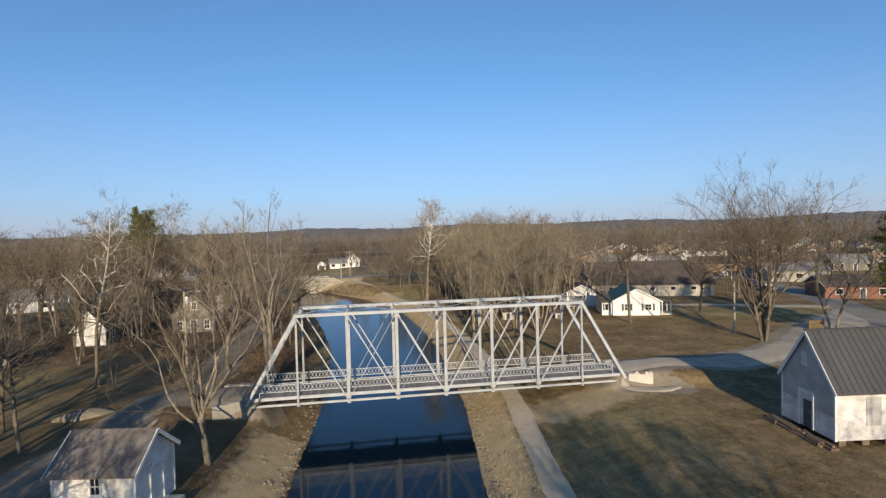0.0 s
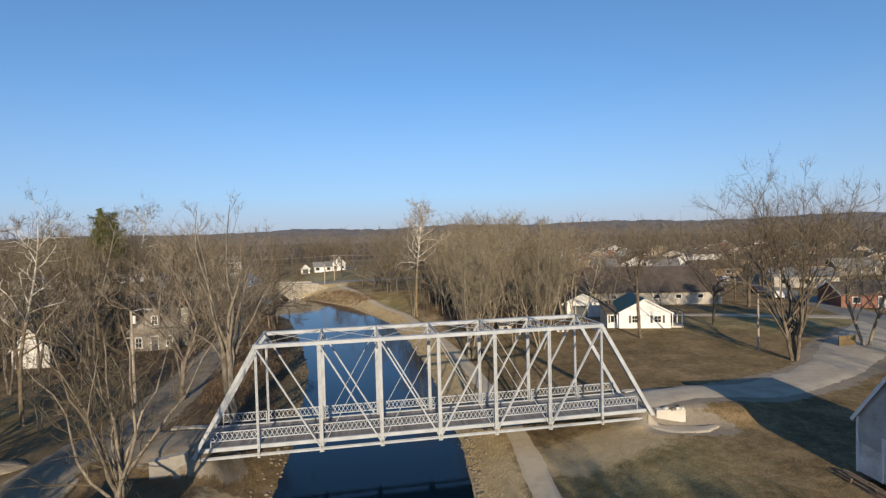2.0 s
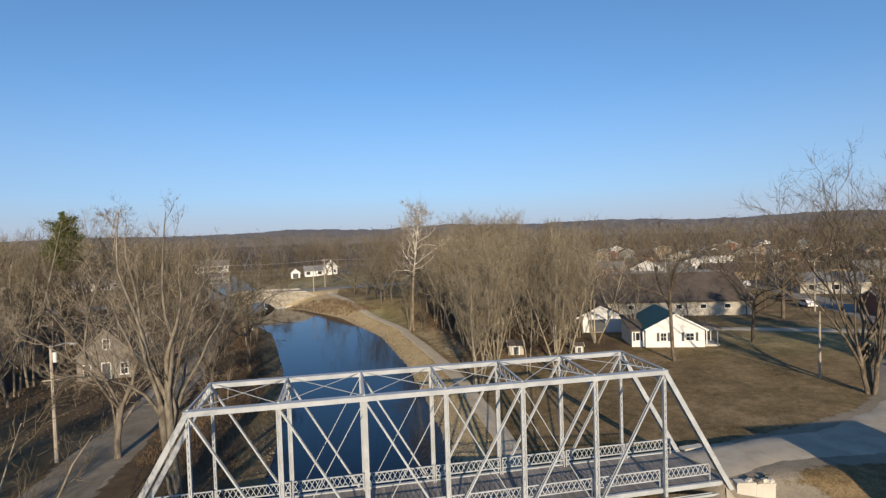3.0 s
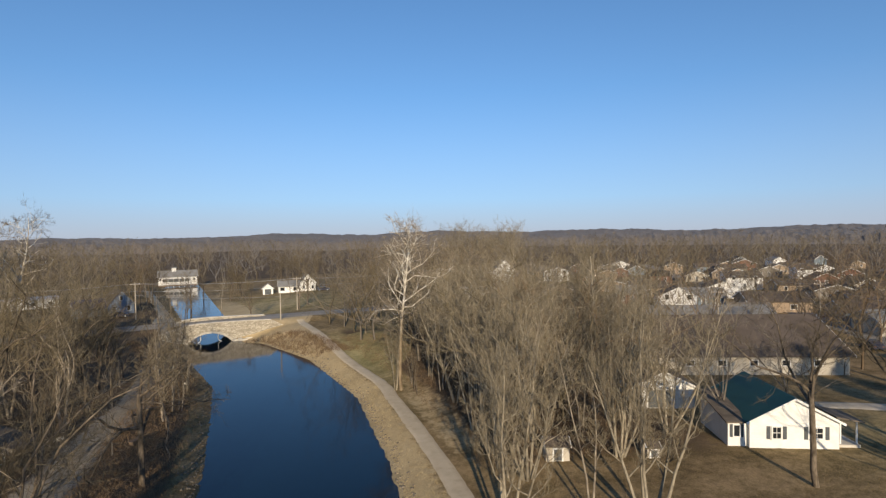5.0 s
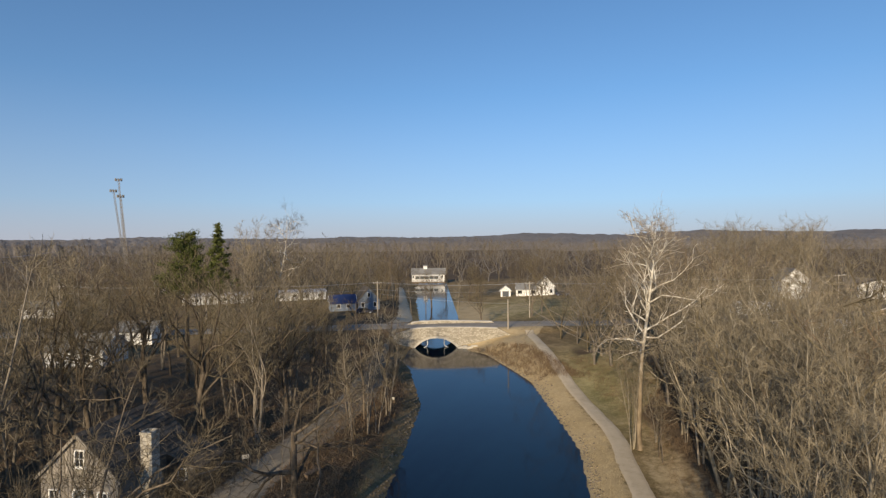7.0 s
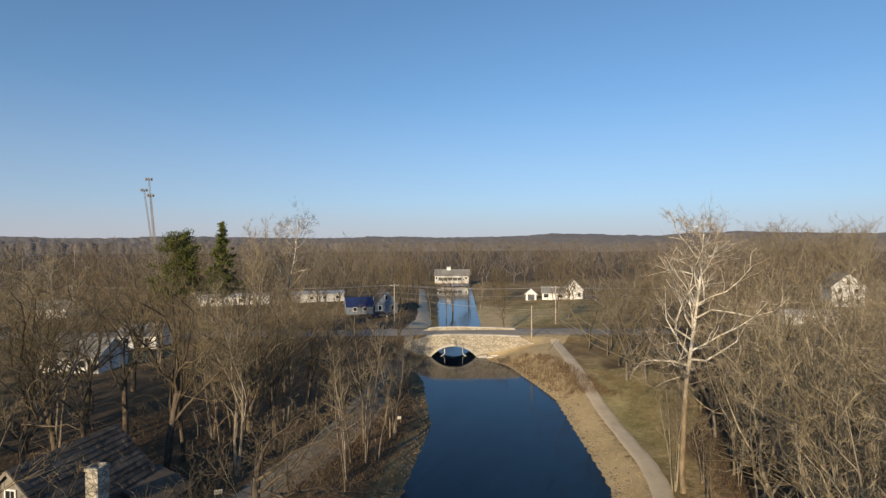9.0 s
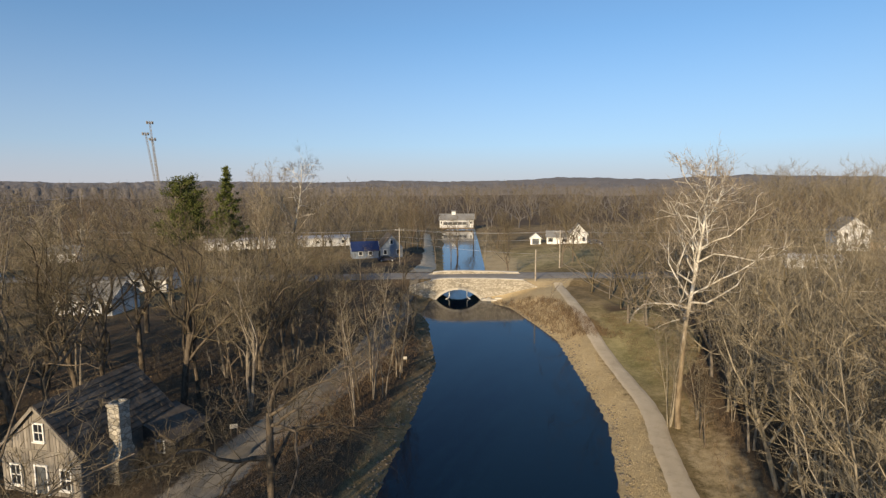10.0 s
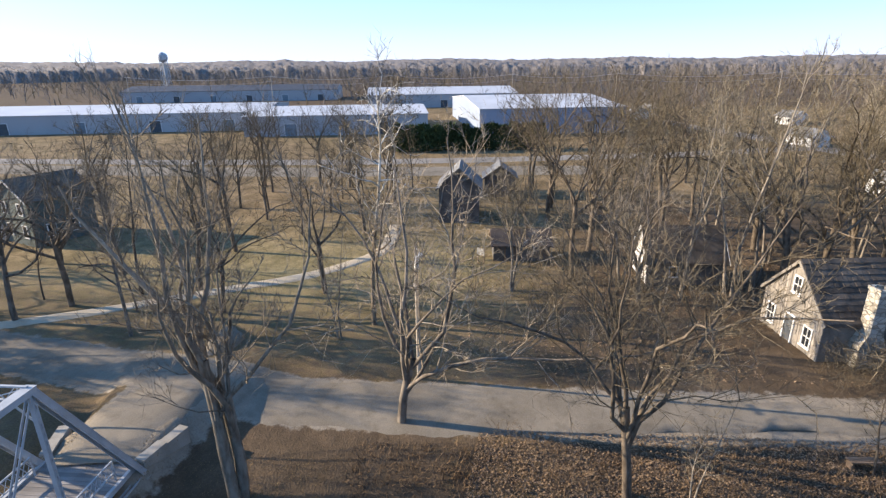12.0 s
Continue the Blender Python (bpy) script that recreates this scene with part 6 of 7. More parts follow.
# trees behind the start of the flight that throw their shadows over the lawn, the shed and the lane
for tx, ty, h_, k in ((8.6, -6, 17, "fork"), (10.6, -3, 16, "oak"), (12.2, -9, 19, "fork"), (14.4, -4, 15, "maple_b"), (6.4, -11, 16, "hero_b"), (10.2, -8, 15, "hero_b"), (13.6, -12, 17, "hero_b"), (16.5, -9, 16, "hero_a"), (-19, 5, 13, "maple_b"), (-23.5, -2, 15, "vase_c"), (-30, 8, 14, "maple_a"), (29.5, 8, 14, "vase_a"), (35, -4, 15, "maple_a"), (-14.5, -14, 13, "vase_b"), (-38, 2, 13, "walnut"), (-20.5, 9, 12, "oak"), (-17.5, 5, 12, "hero_b"), (-21.2, 19.5, 10, "hero_b"), (-30.8, 28, 14, "hero_b"), (-30.4, 39, 12.5, "hero_a"), (-24.2, 24, 13, "hero_b"), (23, -26, 15, "vase_c"), (60, 40, 16, "maple_a"), (48, 30, 14, "maple_b")):
    plant(k, tx, ty, h_, tx * 17 % 360)

for tx, ty, h_, k in ((-46.5, 71.0, 15.5, "fork"), (-56.0, 73.0, 15, "maple_b"), (-58.5, 80.5, 15, "fork"), (-47.5, 91.0, 14.5, "maple_a"), (-52.5, 96.0, 15, "oak"), (-40.5, 50.0, 13, "maple_b"), (-66, 76, 15.5, "oak"), (-70, 86, 16, "fork"), (-64, 92, 15.5, "maple_b")):
    plant(k, tx, ty, h_, tx * 31 % 360)

rng = random.Random(77)
TAKEN = []


def scatter(n, x0, x1, y0, y1, keys, h0, h1, gap, keep=lambda x, y: True):
    got, tries = 0, 0
    while got < n and tries < n * 60:
        tries += 1
        x, y = rng.uniform(x0, x1), rng.uniform(y0, y1)
        if not keep(x, y) or any((x - a) ** 2 + (y - c) ** 2 < gap * gap for a, c in TAKEN):
            continue
        TAKEN.append((x, y))
        plant(rng.choice(keys), x, y, rng.uniform(h0, h1), rng.uniform(0, 360), squash=rng.uniform(0.85, 1.1))
        got += 1


def east_of_path(m_):
    return lambda x, y: x > np.interp(y, PATH_Y, PATH_X) + m_


def view_gap(x, y):
    """The opening through which the white bungalow shows."""
    return x < -50 and abs(y - 68 - 0.6 * (-1.5 - x)) < 4.0


def lane_gap(x, y):
    if view_gap(x, y):
        return False
    lx = np.interp(y, [20, 48, 67, 78, 88, 98, 109, 118, 130, 146], [-27, -25.8, -27.2, -29.0, -30.2, -30.8, -33.4, -35.6, -40, -47])
    return abs(x - lx) > 3.0 and x < np.interp(y, L_Y, L_X) - 2.5 and not (-45 < x < -34 and 83 < y < 97)


def sight(x, y):
    """The gap in the trees through which the houses past the stone bridge are seen."""
    return (-80 < x < -44 and y > 128 + (x + 80) * 0.1) or (y > 112 and abs((x + 1.5) * 0.847 + (y - 68) * 0.531) < 4.5)


# the grove beside the towpath
for k, (tx, ty, h_, kd) in enumerate(((4.9, 79.4, 16.5, "near_clump"), (14.1, 78.0, 16.5, "near_clump"), (11.0, 80.2, 13, "slim_b"), (8.2, 87.3, 16, "near_clump"), (7.0, 88.4, 15, "slim_b"), (16.8, 89.3, 15.5, "near_clump"),
        (4.4, 107.6, 17, "vase_c"), (6.3, 105.2, 16, "clump_a"), (9.5, 107.6, 17.5, "vase_b"), (3.0, 112.8, 14, "slim_b"), (6.7, 114.2, 17, "clump_b"), (9.4, 113.6, 18, "vase_c"), (1.8, 120.0, 15, "vase_b"),
        (6.2, 92.6, 15, "clump_b"), (9.9, 93.8, 15, "vase_b"), (11.6, 97.7, 15, "clump_a"), (15.2, 94.4, 13, "slim_b"), (19.8, 95.0, 15, "clump_a"), (22.4, 98.0, 12.5, "slim_b"), (5.5, 99.0, 15, "clump_b"), (9.0, 101.5, 16, "vase_b"))):
    plant(kd, tx, ty, h_, 77 * k)
    TAKEN.append((tx, ty))
scatter(20, 4, 27, 93, 130, ["vase_c", "clump_a", "tall_tan", "clump_b", "vase_b"], 14.5, 18, 3.0, east_of_path(5.5))
scatter(12, -6, 24, 126, 160, ["vase_b", "tall_tan", "maple_a", "slim_b"], 13, 17, 4.5, lambda x, y: x > np.interp(y, PATH_Y, PATH_X) + 13 and abs(x + 1.6 - (y - 68) * 0.165) > 4.5)
scatter(7, -2.5, 4, 112, 124, ["slim_b", "slim_a"], 5, 9, 1.6, east_of_path(2.5))
# the west bank
scatter(21, -78, -33, 96, 142, ["oak", "slim_a", "fork", "maple_a", "oak", "tall_fine"], 13, 19, 3.4, lambda x, y: lane_gap(x, y) and not sight(x, y))
scatter(11, -44, -27, 100, 138, ["slim_a", "slim_b"], 9, 13, 1.6, lane_gap)
scatter(13, -95, -44, 62, 98, ["oak", "fork", "maple_b", "oak"], 15, 19, 4.5, lambda x, y: not (-60 < x < -44 and 60 < y < 88) and not (-72 < x < -44 and 52 < y < 68) and lane_gap(x, y))
scatter(10, -62, -33, 22, 58, ["oak", "slim_a", "fork", "maple_a"], 10, 16, 4.2, lambda x, y: not (-57 < x < -43 and y < 20) and abs(x + 44) > 2 and y < 52)
scatter(16, -90, -62, 20, 62, ["oak", "slim_a", "fork"], 11, 16, 4.0, lambda x, y: not (-92 < x < -60 and 50 < y < 66) and x > -84)
# round the meadow beyond the stone bridge
for k, (tx, ty, h_, kd) in enumerate(((-30.4, 193.6, 13, "oak"), (-29.4, 202.0, 13.5, "fork"), (-40.6, 184.5, 12, "oak"), (-77.6, 212.0, 14, "fork"), (-62.5, 237.5, 14, "oak"), (-50.0, 262.0, 15, "fork"), (-35.0, 258.0, 16, "oak"), (-43.0, 266.0, 15, "maple_a"))):
    plant(kd, tx, ty, h_, 83 * k)
scatter(8, -72, -8, 256, 280, ["slim_a", "maple_a", "oak"], 10, 15, 4.0)
scatter(8, -16, 8, 180, 262, ["slim_a", "maple_a", "oak"], 9, 14, 5.0)
scatter(7, -78, -62, 196, 262, ["slim_a", "oak"], 10, 15, 4.0)
# a stand of tall trees that rises over the wood north of the town
for k in range(8):
    plant("vase_c", 20 + k * 4.6, 286 + (k * 7 % 5) * 3, 25 + (k * 3 % 4), 51 * k)
# lawn and town side
scatter(9, 58, 100, 60, 128, ["maple_a", "vase_c", "maple_b"], 11, 16, 9, lambda x, y: abs(x - (66 + (y - 80) * 0.32)) > 7)


# ---------------------------------------------------------------- evergreens
def pine(x, y, H, seed, r=0.2, low=0.25, label="dark green pine rising above the bare wood", limbs=60, clump=0.34, taper=(1.12, 0.75)):
    """An evergreen: a trunk with whorls of limbs, and clumps of needles along them with gaps between."""
    rg = np.random.default_rng(seed)
    t = thing("pine_tree", x, y, gz(x, y), rg.uniform(0, 360), label, "tree", "evergreens")
    lines = [(np.array([[0, 0, -0.3], [0.1, 0, H * 0.5], [0, 0.1, H]]), H * 0.013, 0.02, 6)]
    vs = []
    for k in range(limbs):
        f = low + (1 - low) * k / limbs
        az = k * 2.4 + rg.normal(0, 0.3)
        L = H * r * (taper[0] - f) ** taper[1] * rg.uniform(0.5, 1.25)
        p = np.array([0, 0, H * f])
        d = np.array([math.cos(az), math.sin(az), 0.1 + 0.35 * f])
        pts, _ = wander(rg, p, d / np.linalg.norm(d), L, 4, 0.08, 0.03)
        lines.append((pts, 0.05, 0.012, 4))
        for _ in range(int(2 + 1.6 * L)):
            c, hd = along(pts, rg.uniform(0.3, 1.0))
            c = c + rg.normal(0, 0.12 + 0.06 * L, 3) * (1, 1, 0.5)
            n = 30
            o = c + rg.normal(0, clump, (n, 3)) * (1, 1, 0.6)
            dd = rg.normal(0, 0.6, (n, 3)) + hd * 0.5
            dd[:, 2] = np.abs(dd[:, 2]) * 0.8 + 0.15
            dd /= np.linalg.norm(dd, axis=1)[:, None]
            e = np.cross(dd, rg.normal(0, 1, (n, 3)))
            e /= np.linalg.norm(e, axis=1)[:, None] + 1e-9
            vs.append(np.stack([o - e * 0.07, o + e * 0.07, o + dd * rg.uniform(0.25, 0.5, (n, 1))], 1).reshape(-1, 3))
    V, T = tubes(lines)
    o = new("trunk", fast_mesh("trunk", V, T, M["bark"]))
    o.parent = t
    V = np.concatenate(vs)
    o = new("crown", fast_mesh("crown", V, np.arange(len(V)).reshape(-1, 3), M["needles"]))
    o.parent = t


pine(-61.0, 115.4, 20.6, 1, 0.27, 0.58, limbs=34, clump=0.36)
pine(-64.4, 118.6, 20.3, 2, 0.27, 0.6, limbs=30, clump=0.36)
pine(-73.4, 133.6, 22.8, 4, 0.26, 0.45, "narrow dark spruce rising above the wood", 80, 0.17, (1.03, 1.05))
pine(53.5, 61.5, 20.0, 5, 0.19, label="tall dark pine behind the barn")
pine(58.0, 66.0, 18.0, 6, 0.2, label="tall dark pine behind the barn")
# Two unseen pines, added to throw solid shade on the lane.
pine(-24.5, 4.0, 15.0, 9, 0.3, label="dark pine shading the lane", limbs=40)
pine(-28.5, 0.0, 14.0, 10, 0.3, label="dark pine shading the lane", limbs=40)


def hedge():
    rg = np.random.default_rng(8)
    t = thing("cedar_hedge", -124, 50, 0, 0, "tall dark green cedar hedge screening the factory", "hedge")
    for k in range(22):
        f = k / 21
        x, y = -118.5 - 10.5 * f + rg.normal(0, 0.4) + 124, 33 + 32 * f - 50
        H = rg.uniform(4.6, 6.2)
        n = 900
        z = H * rg.random(n) ** 0.8
        rad = (1.75 * (1.06 - z / H) ** 0.35) * rg.uniform(0.7, 1.15, n)
        a = rg.uniform(0, 6.28, n)
        c = np.stack([x + rad * np.cos(a), y + rad * np.sin(a), z], -1)
        d = rg.normal(0, 1, (n, 3)) * 0.35
        d[:, 2] = np.abs(d[:, 2]) + 0.2
        e = rg.normal(0, 1, (n, 3)) * 0.16
        V = np.stack([c - e, c + e, c + d], 1).reshape(-1, 3)
        o = new("cedar", fast_mesh("cedar", V, np.arange(len(V)).reshape(-1, 3), M["hedge"]))
        o.parent = t


hedge()


# ---------------------------------------------------------------- woods beyond, as one mass each
def wood_mass(name, label, points, seed, kinds, mat, hmin, hmax, wide=1.0):
    rg = np.random.default_rng(seed)
    Vs, Ts, Is, base = [], [], [], 0
    mats = list(mat) if isinstance(mat, (list, tuple)) else [mat]
    P = np.array(points)
    z = ground(P[:, 0], P[:, 1])
    pick = rg.integers(0, len(kinds), len(P))
    for k, (tv, tt, H) in enumerate(kinds):
        sel = np.where(pick == k)[0]
        if not len(sel):
            continue
        s = np.where(rg.random(len(sel)) < 0.28, rg.uniform(0.45, 0.8, len(sel)) * hmin, rg.uniform(hmin, hmax, len(sel))) / H
        w = s * wide * rg.uniform(0.8, 1.35, len(sel))
        a = rg.uniform(0, 6.28, len(sel))
        ca, sa = np.cos(a)[:, None], np.sin(a)[:, None]
        X = (tv[None, :, 0] * ca - tv[None, :, 1] * sa) * w[:, None] + P[sel, 0][:, None]
        Y = (tv[None, :, 0] * sa + tv[None, :, 1] * ca) * w[:, None] + P[sel, 1][:, None]
        Z = tv[None, :, 2] * s[:, None] + z[sel][:, None]
        Vs.append(np.stack([X, Y, Z], -1).reshape(-1, 3))
        Ts.append((tt[None] + (np.arange(len(sel)) * len(tv))[:, None, None]).reshape(-1, 3) + base)
        px, py = P[sel, 0], P[sel, 1]
        tone = np.sin(px * 0.023 + 1.3 * np.sin(py * 0.017)) + np.sin(py * 0.031 + 1.7 * np.sin(px * 0.013 + 2)) + rg.normal(0, 0.55, len(sel))
        Is.append(np.repeat(np.clip(((tone + 2.0) / 4.0 * len(mats)).astype(np.int32), 0, len(mats) - 1), len(tt)))
        base += len(sel) * len(tv)
    me = fast_mesh(name, np.concatenate(Vs), np.concatenate(Ts), mats[0])
    for extra in mats[1:]:
        me.materials.append(extra)
    me.polygons.foreach_set("material_index", np.concatenate(Is))
    ob = new(name, me)
    return tagged(ob, label, "woods", kind="stuff")


def low_tree(seed, H, leaders, counts, twig=0.035, spread=0.6):
    a, b, sl = grow(seed, H, leaders=leaders, fork=0.2, low=0.12, spread=spread, counts=counts, coarse=True, twig=twig, wob=0.2, fat=0.8, side=0.42)
    return (*joined(a + b, sl), H)


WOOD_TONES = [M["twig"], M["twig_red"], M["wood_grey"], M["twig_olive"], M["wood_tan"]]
mid_kinds = [low_tree(40 + k, 14, 5, (5, 4, 3, 0), 0.019, 0.6 + 0.1 * k) for k in range(5)]
far_kinds = [low_tree(60 + k, 14, 4, (4, 4, 0, 0), 0.036, 0.7 + 0.1 * k) for k in range(5)]
mass_kinds = [low_tree(80 + k, 14, 4, (4, 4, 0, 0), 0.062, 1.0) for k in range(5)]
rg = np.random.default_rng(90)


def open_land(x, y):
    """True where no wood stands."""
    xr, xl, px = np.interp(y, R_Y, R_X), np.interp(y, L_Y, L_X), np.interp(y, PATH_Y, PATH_X)
    o = (x > xl - 5) & (x < np.maximum(xr + 4, px + 4)) & (y < 310)
    o |= (x > -33) & (x < 60) & (y < 94)
    o |= (x > -80) & (x < -30) & (y < 70)
    o |= (x > -56) & (x < -30) & (y < 100)
    o |= (x > -92) & (x < -30) & (y < 138)
    o |= (seg_dist(x, y, STREET) < 8)
    o |= (x > -72) & (x < -12) & (y > 178) & (y < 262)
    o |= (x > -90) & (x < -44) & (y > 128) & (y < 196)
    o |= (x < -76) & (x > -112) & (y < 76)
    o |= (np.abs(x - 22 - (y - 214) * 0.16) < 8.5) & (y > 158) & (y < 225)
    o |= (np.abs(x - 38 - (y - 255) * 0.2) < 7) & (y > 238) & (y < 266)
    o |= (x < -112) & (x > -222) & (y < 88 - (x + 112) * -0.1) & (y > -220)
    o |= (x > -33) & (x < 20) & (y < 20)
    o |= (np.hypot(x + 107, y - 304) < 16) | (np.hypot(x + 79, y - 188) < 15)
    return o


def points(step, rmin, rmax, dens):
    n = int(rmax / step)
    ax = np.arange(-n, n + 1) * step
    X, Y = np.meshgrid(ax, ax)
    X, Y = X.ravel() + rg.uniform(-0.5, 0.5, X.size) * step, Y.ravel() + 60 + rg.uniform(-0.5, 0.5, X.size) * step
    r = np.hypot(X, Y - 60)
    az = np.degrees(np.arctan2(-X, Y - 60))
    ok = (r > rmin) & (r < rmax) & (az > -50) & (az < 150) & ~open_land(X, Y)
    town = (X > 18) & (X < 240) & (Y > 85) & (Y < 345) & ~((X < 34) & (Y > 95) & (Y < 200))
    west = (X < -80) & (Y < 175) & (X > -300)
    keep = dens * np.where(town, 0.62, np.where(west, 0.4, 1.0))
    ok &= rg.random(X.size) < keep
    for hx, hy in spots:
        ok &= np.hypot(X - hx, Y - hy) > 8
    return np.stack([X[ok], Y[ok]], -1)


wood_mass("near_woods", "bare grey brown woodland on both sides of the canal", points(6.3, 35, 230, 0.75), 1, mid_kinds, WOOD_TONES, 12.5, 17.5)
# Greyed tones carry the distance haze in the woods' own colour.
wood_mass("middle_woods", "bare brown woodland stretching into the distance", points(15.5, 230, 620, 0.95), 2, far_kinds, [M["twig"], M["wood_haze"], M["wood_grey"], M["twig_olive"], M["wood_haze"]], 14, 21, 1.1)
wood_mass("far_woods", "distant woodland below the hills, greyed for haze", points(36, 620, 1000, 1.0), 3, mass_kinds, [M["wood_haze"], M["wood_grey"], M["wood_haze"]], 11, 16, 1.5)


def hill_canopy():
    """The treetops of the wooded hills, too far off to tell one tree from the next: an uneven roof of crowns over the land."""
    rg = np.random.default_rng(404)
    az = np.radians(np.arange(-56, 150, 0.16))
    rad = 760 * 1.045 ** np.arange(27)
    A, R = np.meshgrid(az, rad)
    R = R * (1 + rg.normal(0, 0.004, R.shape))
    X, Y = -R * np.sin(A), 60 + R * np.cos(A)
    H = np.full(R.shape, 10.0)
    for wide, much in ((3, 0.55), (9, 0.7), (41, 1.3)):
        bumps = rg.normal(0, 1, (len(rad), len(az) + wide - 1))
        H = H + much * np.stack([np.convolve(row_, np.ones(wide) / wide ** 0.5, 'valid') for row_ in bumps])
    H[0] = -1
    H[-1] = 0
    V = np.stack([X, Y, ground(X, Y) + H], -1).reshape(-1, 3)
    idx = np.arange(R.size).reshape(R.shape)
    q_ = np.stack([idx[:-1, :-1], idx[1:, :-1], idx[1:, 1:], idx[:-1, 1:]], -1).reshape(-1, 4)
    T = np.concatenate([q_[:, [0, 2, 1]], q_[:, [0, 3, 2]]])
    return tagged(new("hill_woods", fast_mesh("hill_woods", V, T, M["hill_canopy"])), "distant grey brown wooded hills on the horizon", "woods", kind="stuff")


hill_canopy()


# ---------------------------------------------------------------- poles, wires, masts
def utility_pole(x, y, H, rz, arm=True, label="grey wooden utility pole with a cross arm"):
    t = thing("utility_pole", x, y, gz(x, y), rz, label, "utility pole", "utility poles")
    Geo().tube([(0, 0, -0.4), (0, 0, H)], [0.15, 0.10], 8).make("pole", M["pole"], t)
    if arm:
        g = Geo()
        g.box((0, 0.1, H - 0.5), (2.2, 0.1, 0.12))
        g.make("cross_arm", M["pole"], t)
        for k in (-1, 0, 1):
            g = Geo()
            g.tube([(k * 0.95, 0.1, H - 0.45), (k * 0.95, 0.1, H - 0.28)], [0.04, 0.05], 6)
            g.make("insulator", M["white_flat"], t)
    return t


def wire(a, b, sag, name="power_line", r=0.02):
    pts = []
    for k in range(13):
        f = k / 12
        pts.append((a[0] + (b[0] - a[0]) * f, a[1] + (b[1] - a[1]) * f, a[2] + (b[2] - a[2]) * f - sag * 4 * f * (1 - f)))
    ob = Geo().tube(pts, [r] * 13, 4).make(name, M["wire"])
    return tagged(ob, "sagging overhead wire between poles", "wire", "overhead wires")


lane_pole = utility_pole(-29.0, 61.5, 8.9, 20, False, "grey wooden utility pole with a lamp arm beside the lane")
Geo().tube([(0, 0, 8.75), (0.9, 0.1, 8.95), (1.25, 0.12, 8.9)], [0.035, 0.03, 0.03], 6).make("lamp_arm", M["steel"], lane_pole)
Geo().box((1.45, 0.13, 8.86), (0.5, 0.24, 0.14)).make("lamp_head", M["steel"], lane_pole)
Geo().tube([(0.24, 0, 7.6), (0.24, 0, 8.35)], [0.14, 0.14], 10).make("transformer", M["white_flat"], lane_pole, "small white transformer can")
Geo().box((-0.05, -0.12, 6.3), (1.1, 0.09, 0.1)).make("bracket", M["pole"], lane_pole)
utility_pole(-29.6, 168.2, 6.2, 60, False, "short grey pole at the end of the stone bridge")
row = [(-140, 148), (-104, 160), (-66.5, 179.0), (-30.5, 192), (8, 212), (45, 236)]
for x_, y_ in row:
    utility_pole(x_, y_, 9.0, 25)
for (ax_, ay_), (bx_, by_) in zip(row, row[1:]):
    for off, dz in ((-0.95, 0), (0.95, 0), (0, -1.8)):
        wire((ax_ + off * 0.4, ay_ + off, 8.7 + dz + gz(ax_, ay_)), (bx_ + off * 0.4, by_ + off, 8.7 + dz + gz(bx_, by_)), 0.7)
wire((-66.5, 179, 6.2), (-29.6, 168.2, 6.3), 0.5)
west_row = [(-225, -130), (-232, -60), (-238, -5), (-245, 48), (-250, 92), (-262, 160), (-280, 230)]
for x_, y_ in west_row:
    utility_pole(x_, y_, 15.0, 80, True, "tall wooden power pole beyond the factory")
for (ax_, ay_), (bx_, by_) in zip(west_row, west_row[1:]):
    for off, dz in ((-1, 0), (1, 0), (0, -2.2)):
        wire((ax_ + off, ay_, 14.6 + dz), (bx_ + off, by_, 14.6 + dz), 1.6, r=0.04)
for x_, y_ in ((52.7, 133.0), (79, 142), (88, 190), (100, 240), (39.9, 72.9), (70, 112)):
    utility_pole(x_, y_, 9.5 if x_ > 45 else 7.0, -14, x_ > 45)
for (ax_, ay_), (bx_, by_) in (((79, 142), (88, 190)), ((88, 190), (100, 240)), ((70, 112), (79, 142))):
    wire((ax_, ay_, 9.1), (bx_, by_, 9.1), 0.8)


def mast(x, y, H, lean, label):
    t = thing("radio_mast", x, y, gz(x, y), 0, label, "radio mast", "radio masts")
    g = Geo()
    w = 0.75
    leg = [(w * math.cos(a), w * math.sin(a)) for a in (0.3, 2.4, 4.5)]
    for a, c in leg:
        g.tube([(a, c, 0), (a + lean * H, c + 1.33 * lean * H, H)], [0.16, 0.13], 5)
    n = int(H / 3)
    for k in range(n):
        z0, z1 = H * k / n, H * (k + 1) / n
        for i in range(3):
            p, q_ = leg[i], leg[(i + 1) % 3]
            g.beam((p[0] + lean * z0, p[1] + 1.33 * lean * z0, z0), (q_[0] + lean * z1, q_[1] + 1.33 * lean * z1, z1), 0.1, 0.1)
    g.make("lattice", M["steel_dark"], t)
    g = Geo()
    for k in range(8):
        a = k * math.pi / 4
        g.box((lean * H + 2.6 * math.cos(a), 1.33 * lean * H + 2.6 * math.sin(a), H - 1), (0.5, 0.5, 2.4))
    g.box((lean * H, 1.33 * lean * H, H - 1), (5.4, 0.3, 0.3))
    g.box((lean * H, 1.33 * lean * H, H - 1), (0.3, 5.4, 0.3))
    g.make("antenna_ring", M["steel_dark"], t, "ring of grey antennas")


mast(-439, 391.6, 75, -0.035, "tall grey lattice radio mast with an antenna ring")
mast(-448.7, 397.8, 66, -0.07, "grey lattice radio mast behind the wood")
mast(-431.3, 387.6, 60, -0.045, "grey lattice radio mast beside a taller one")


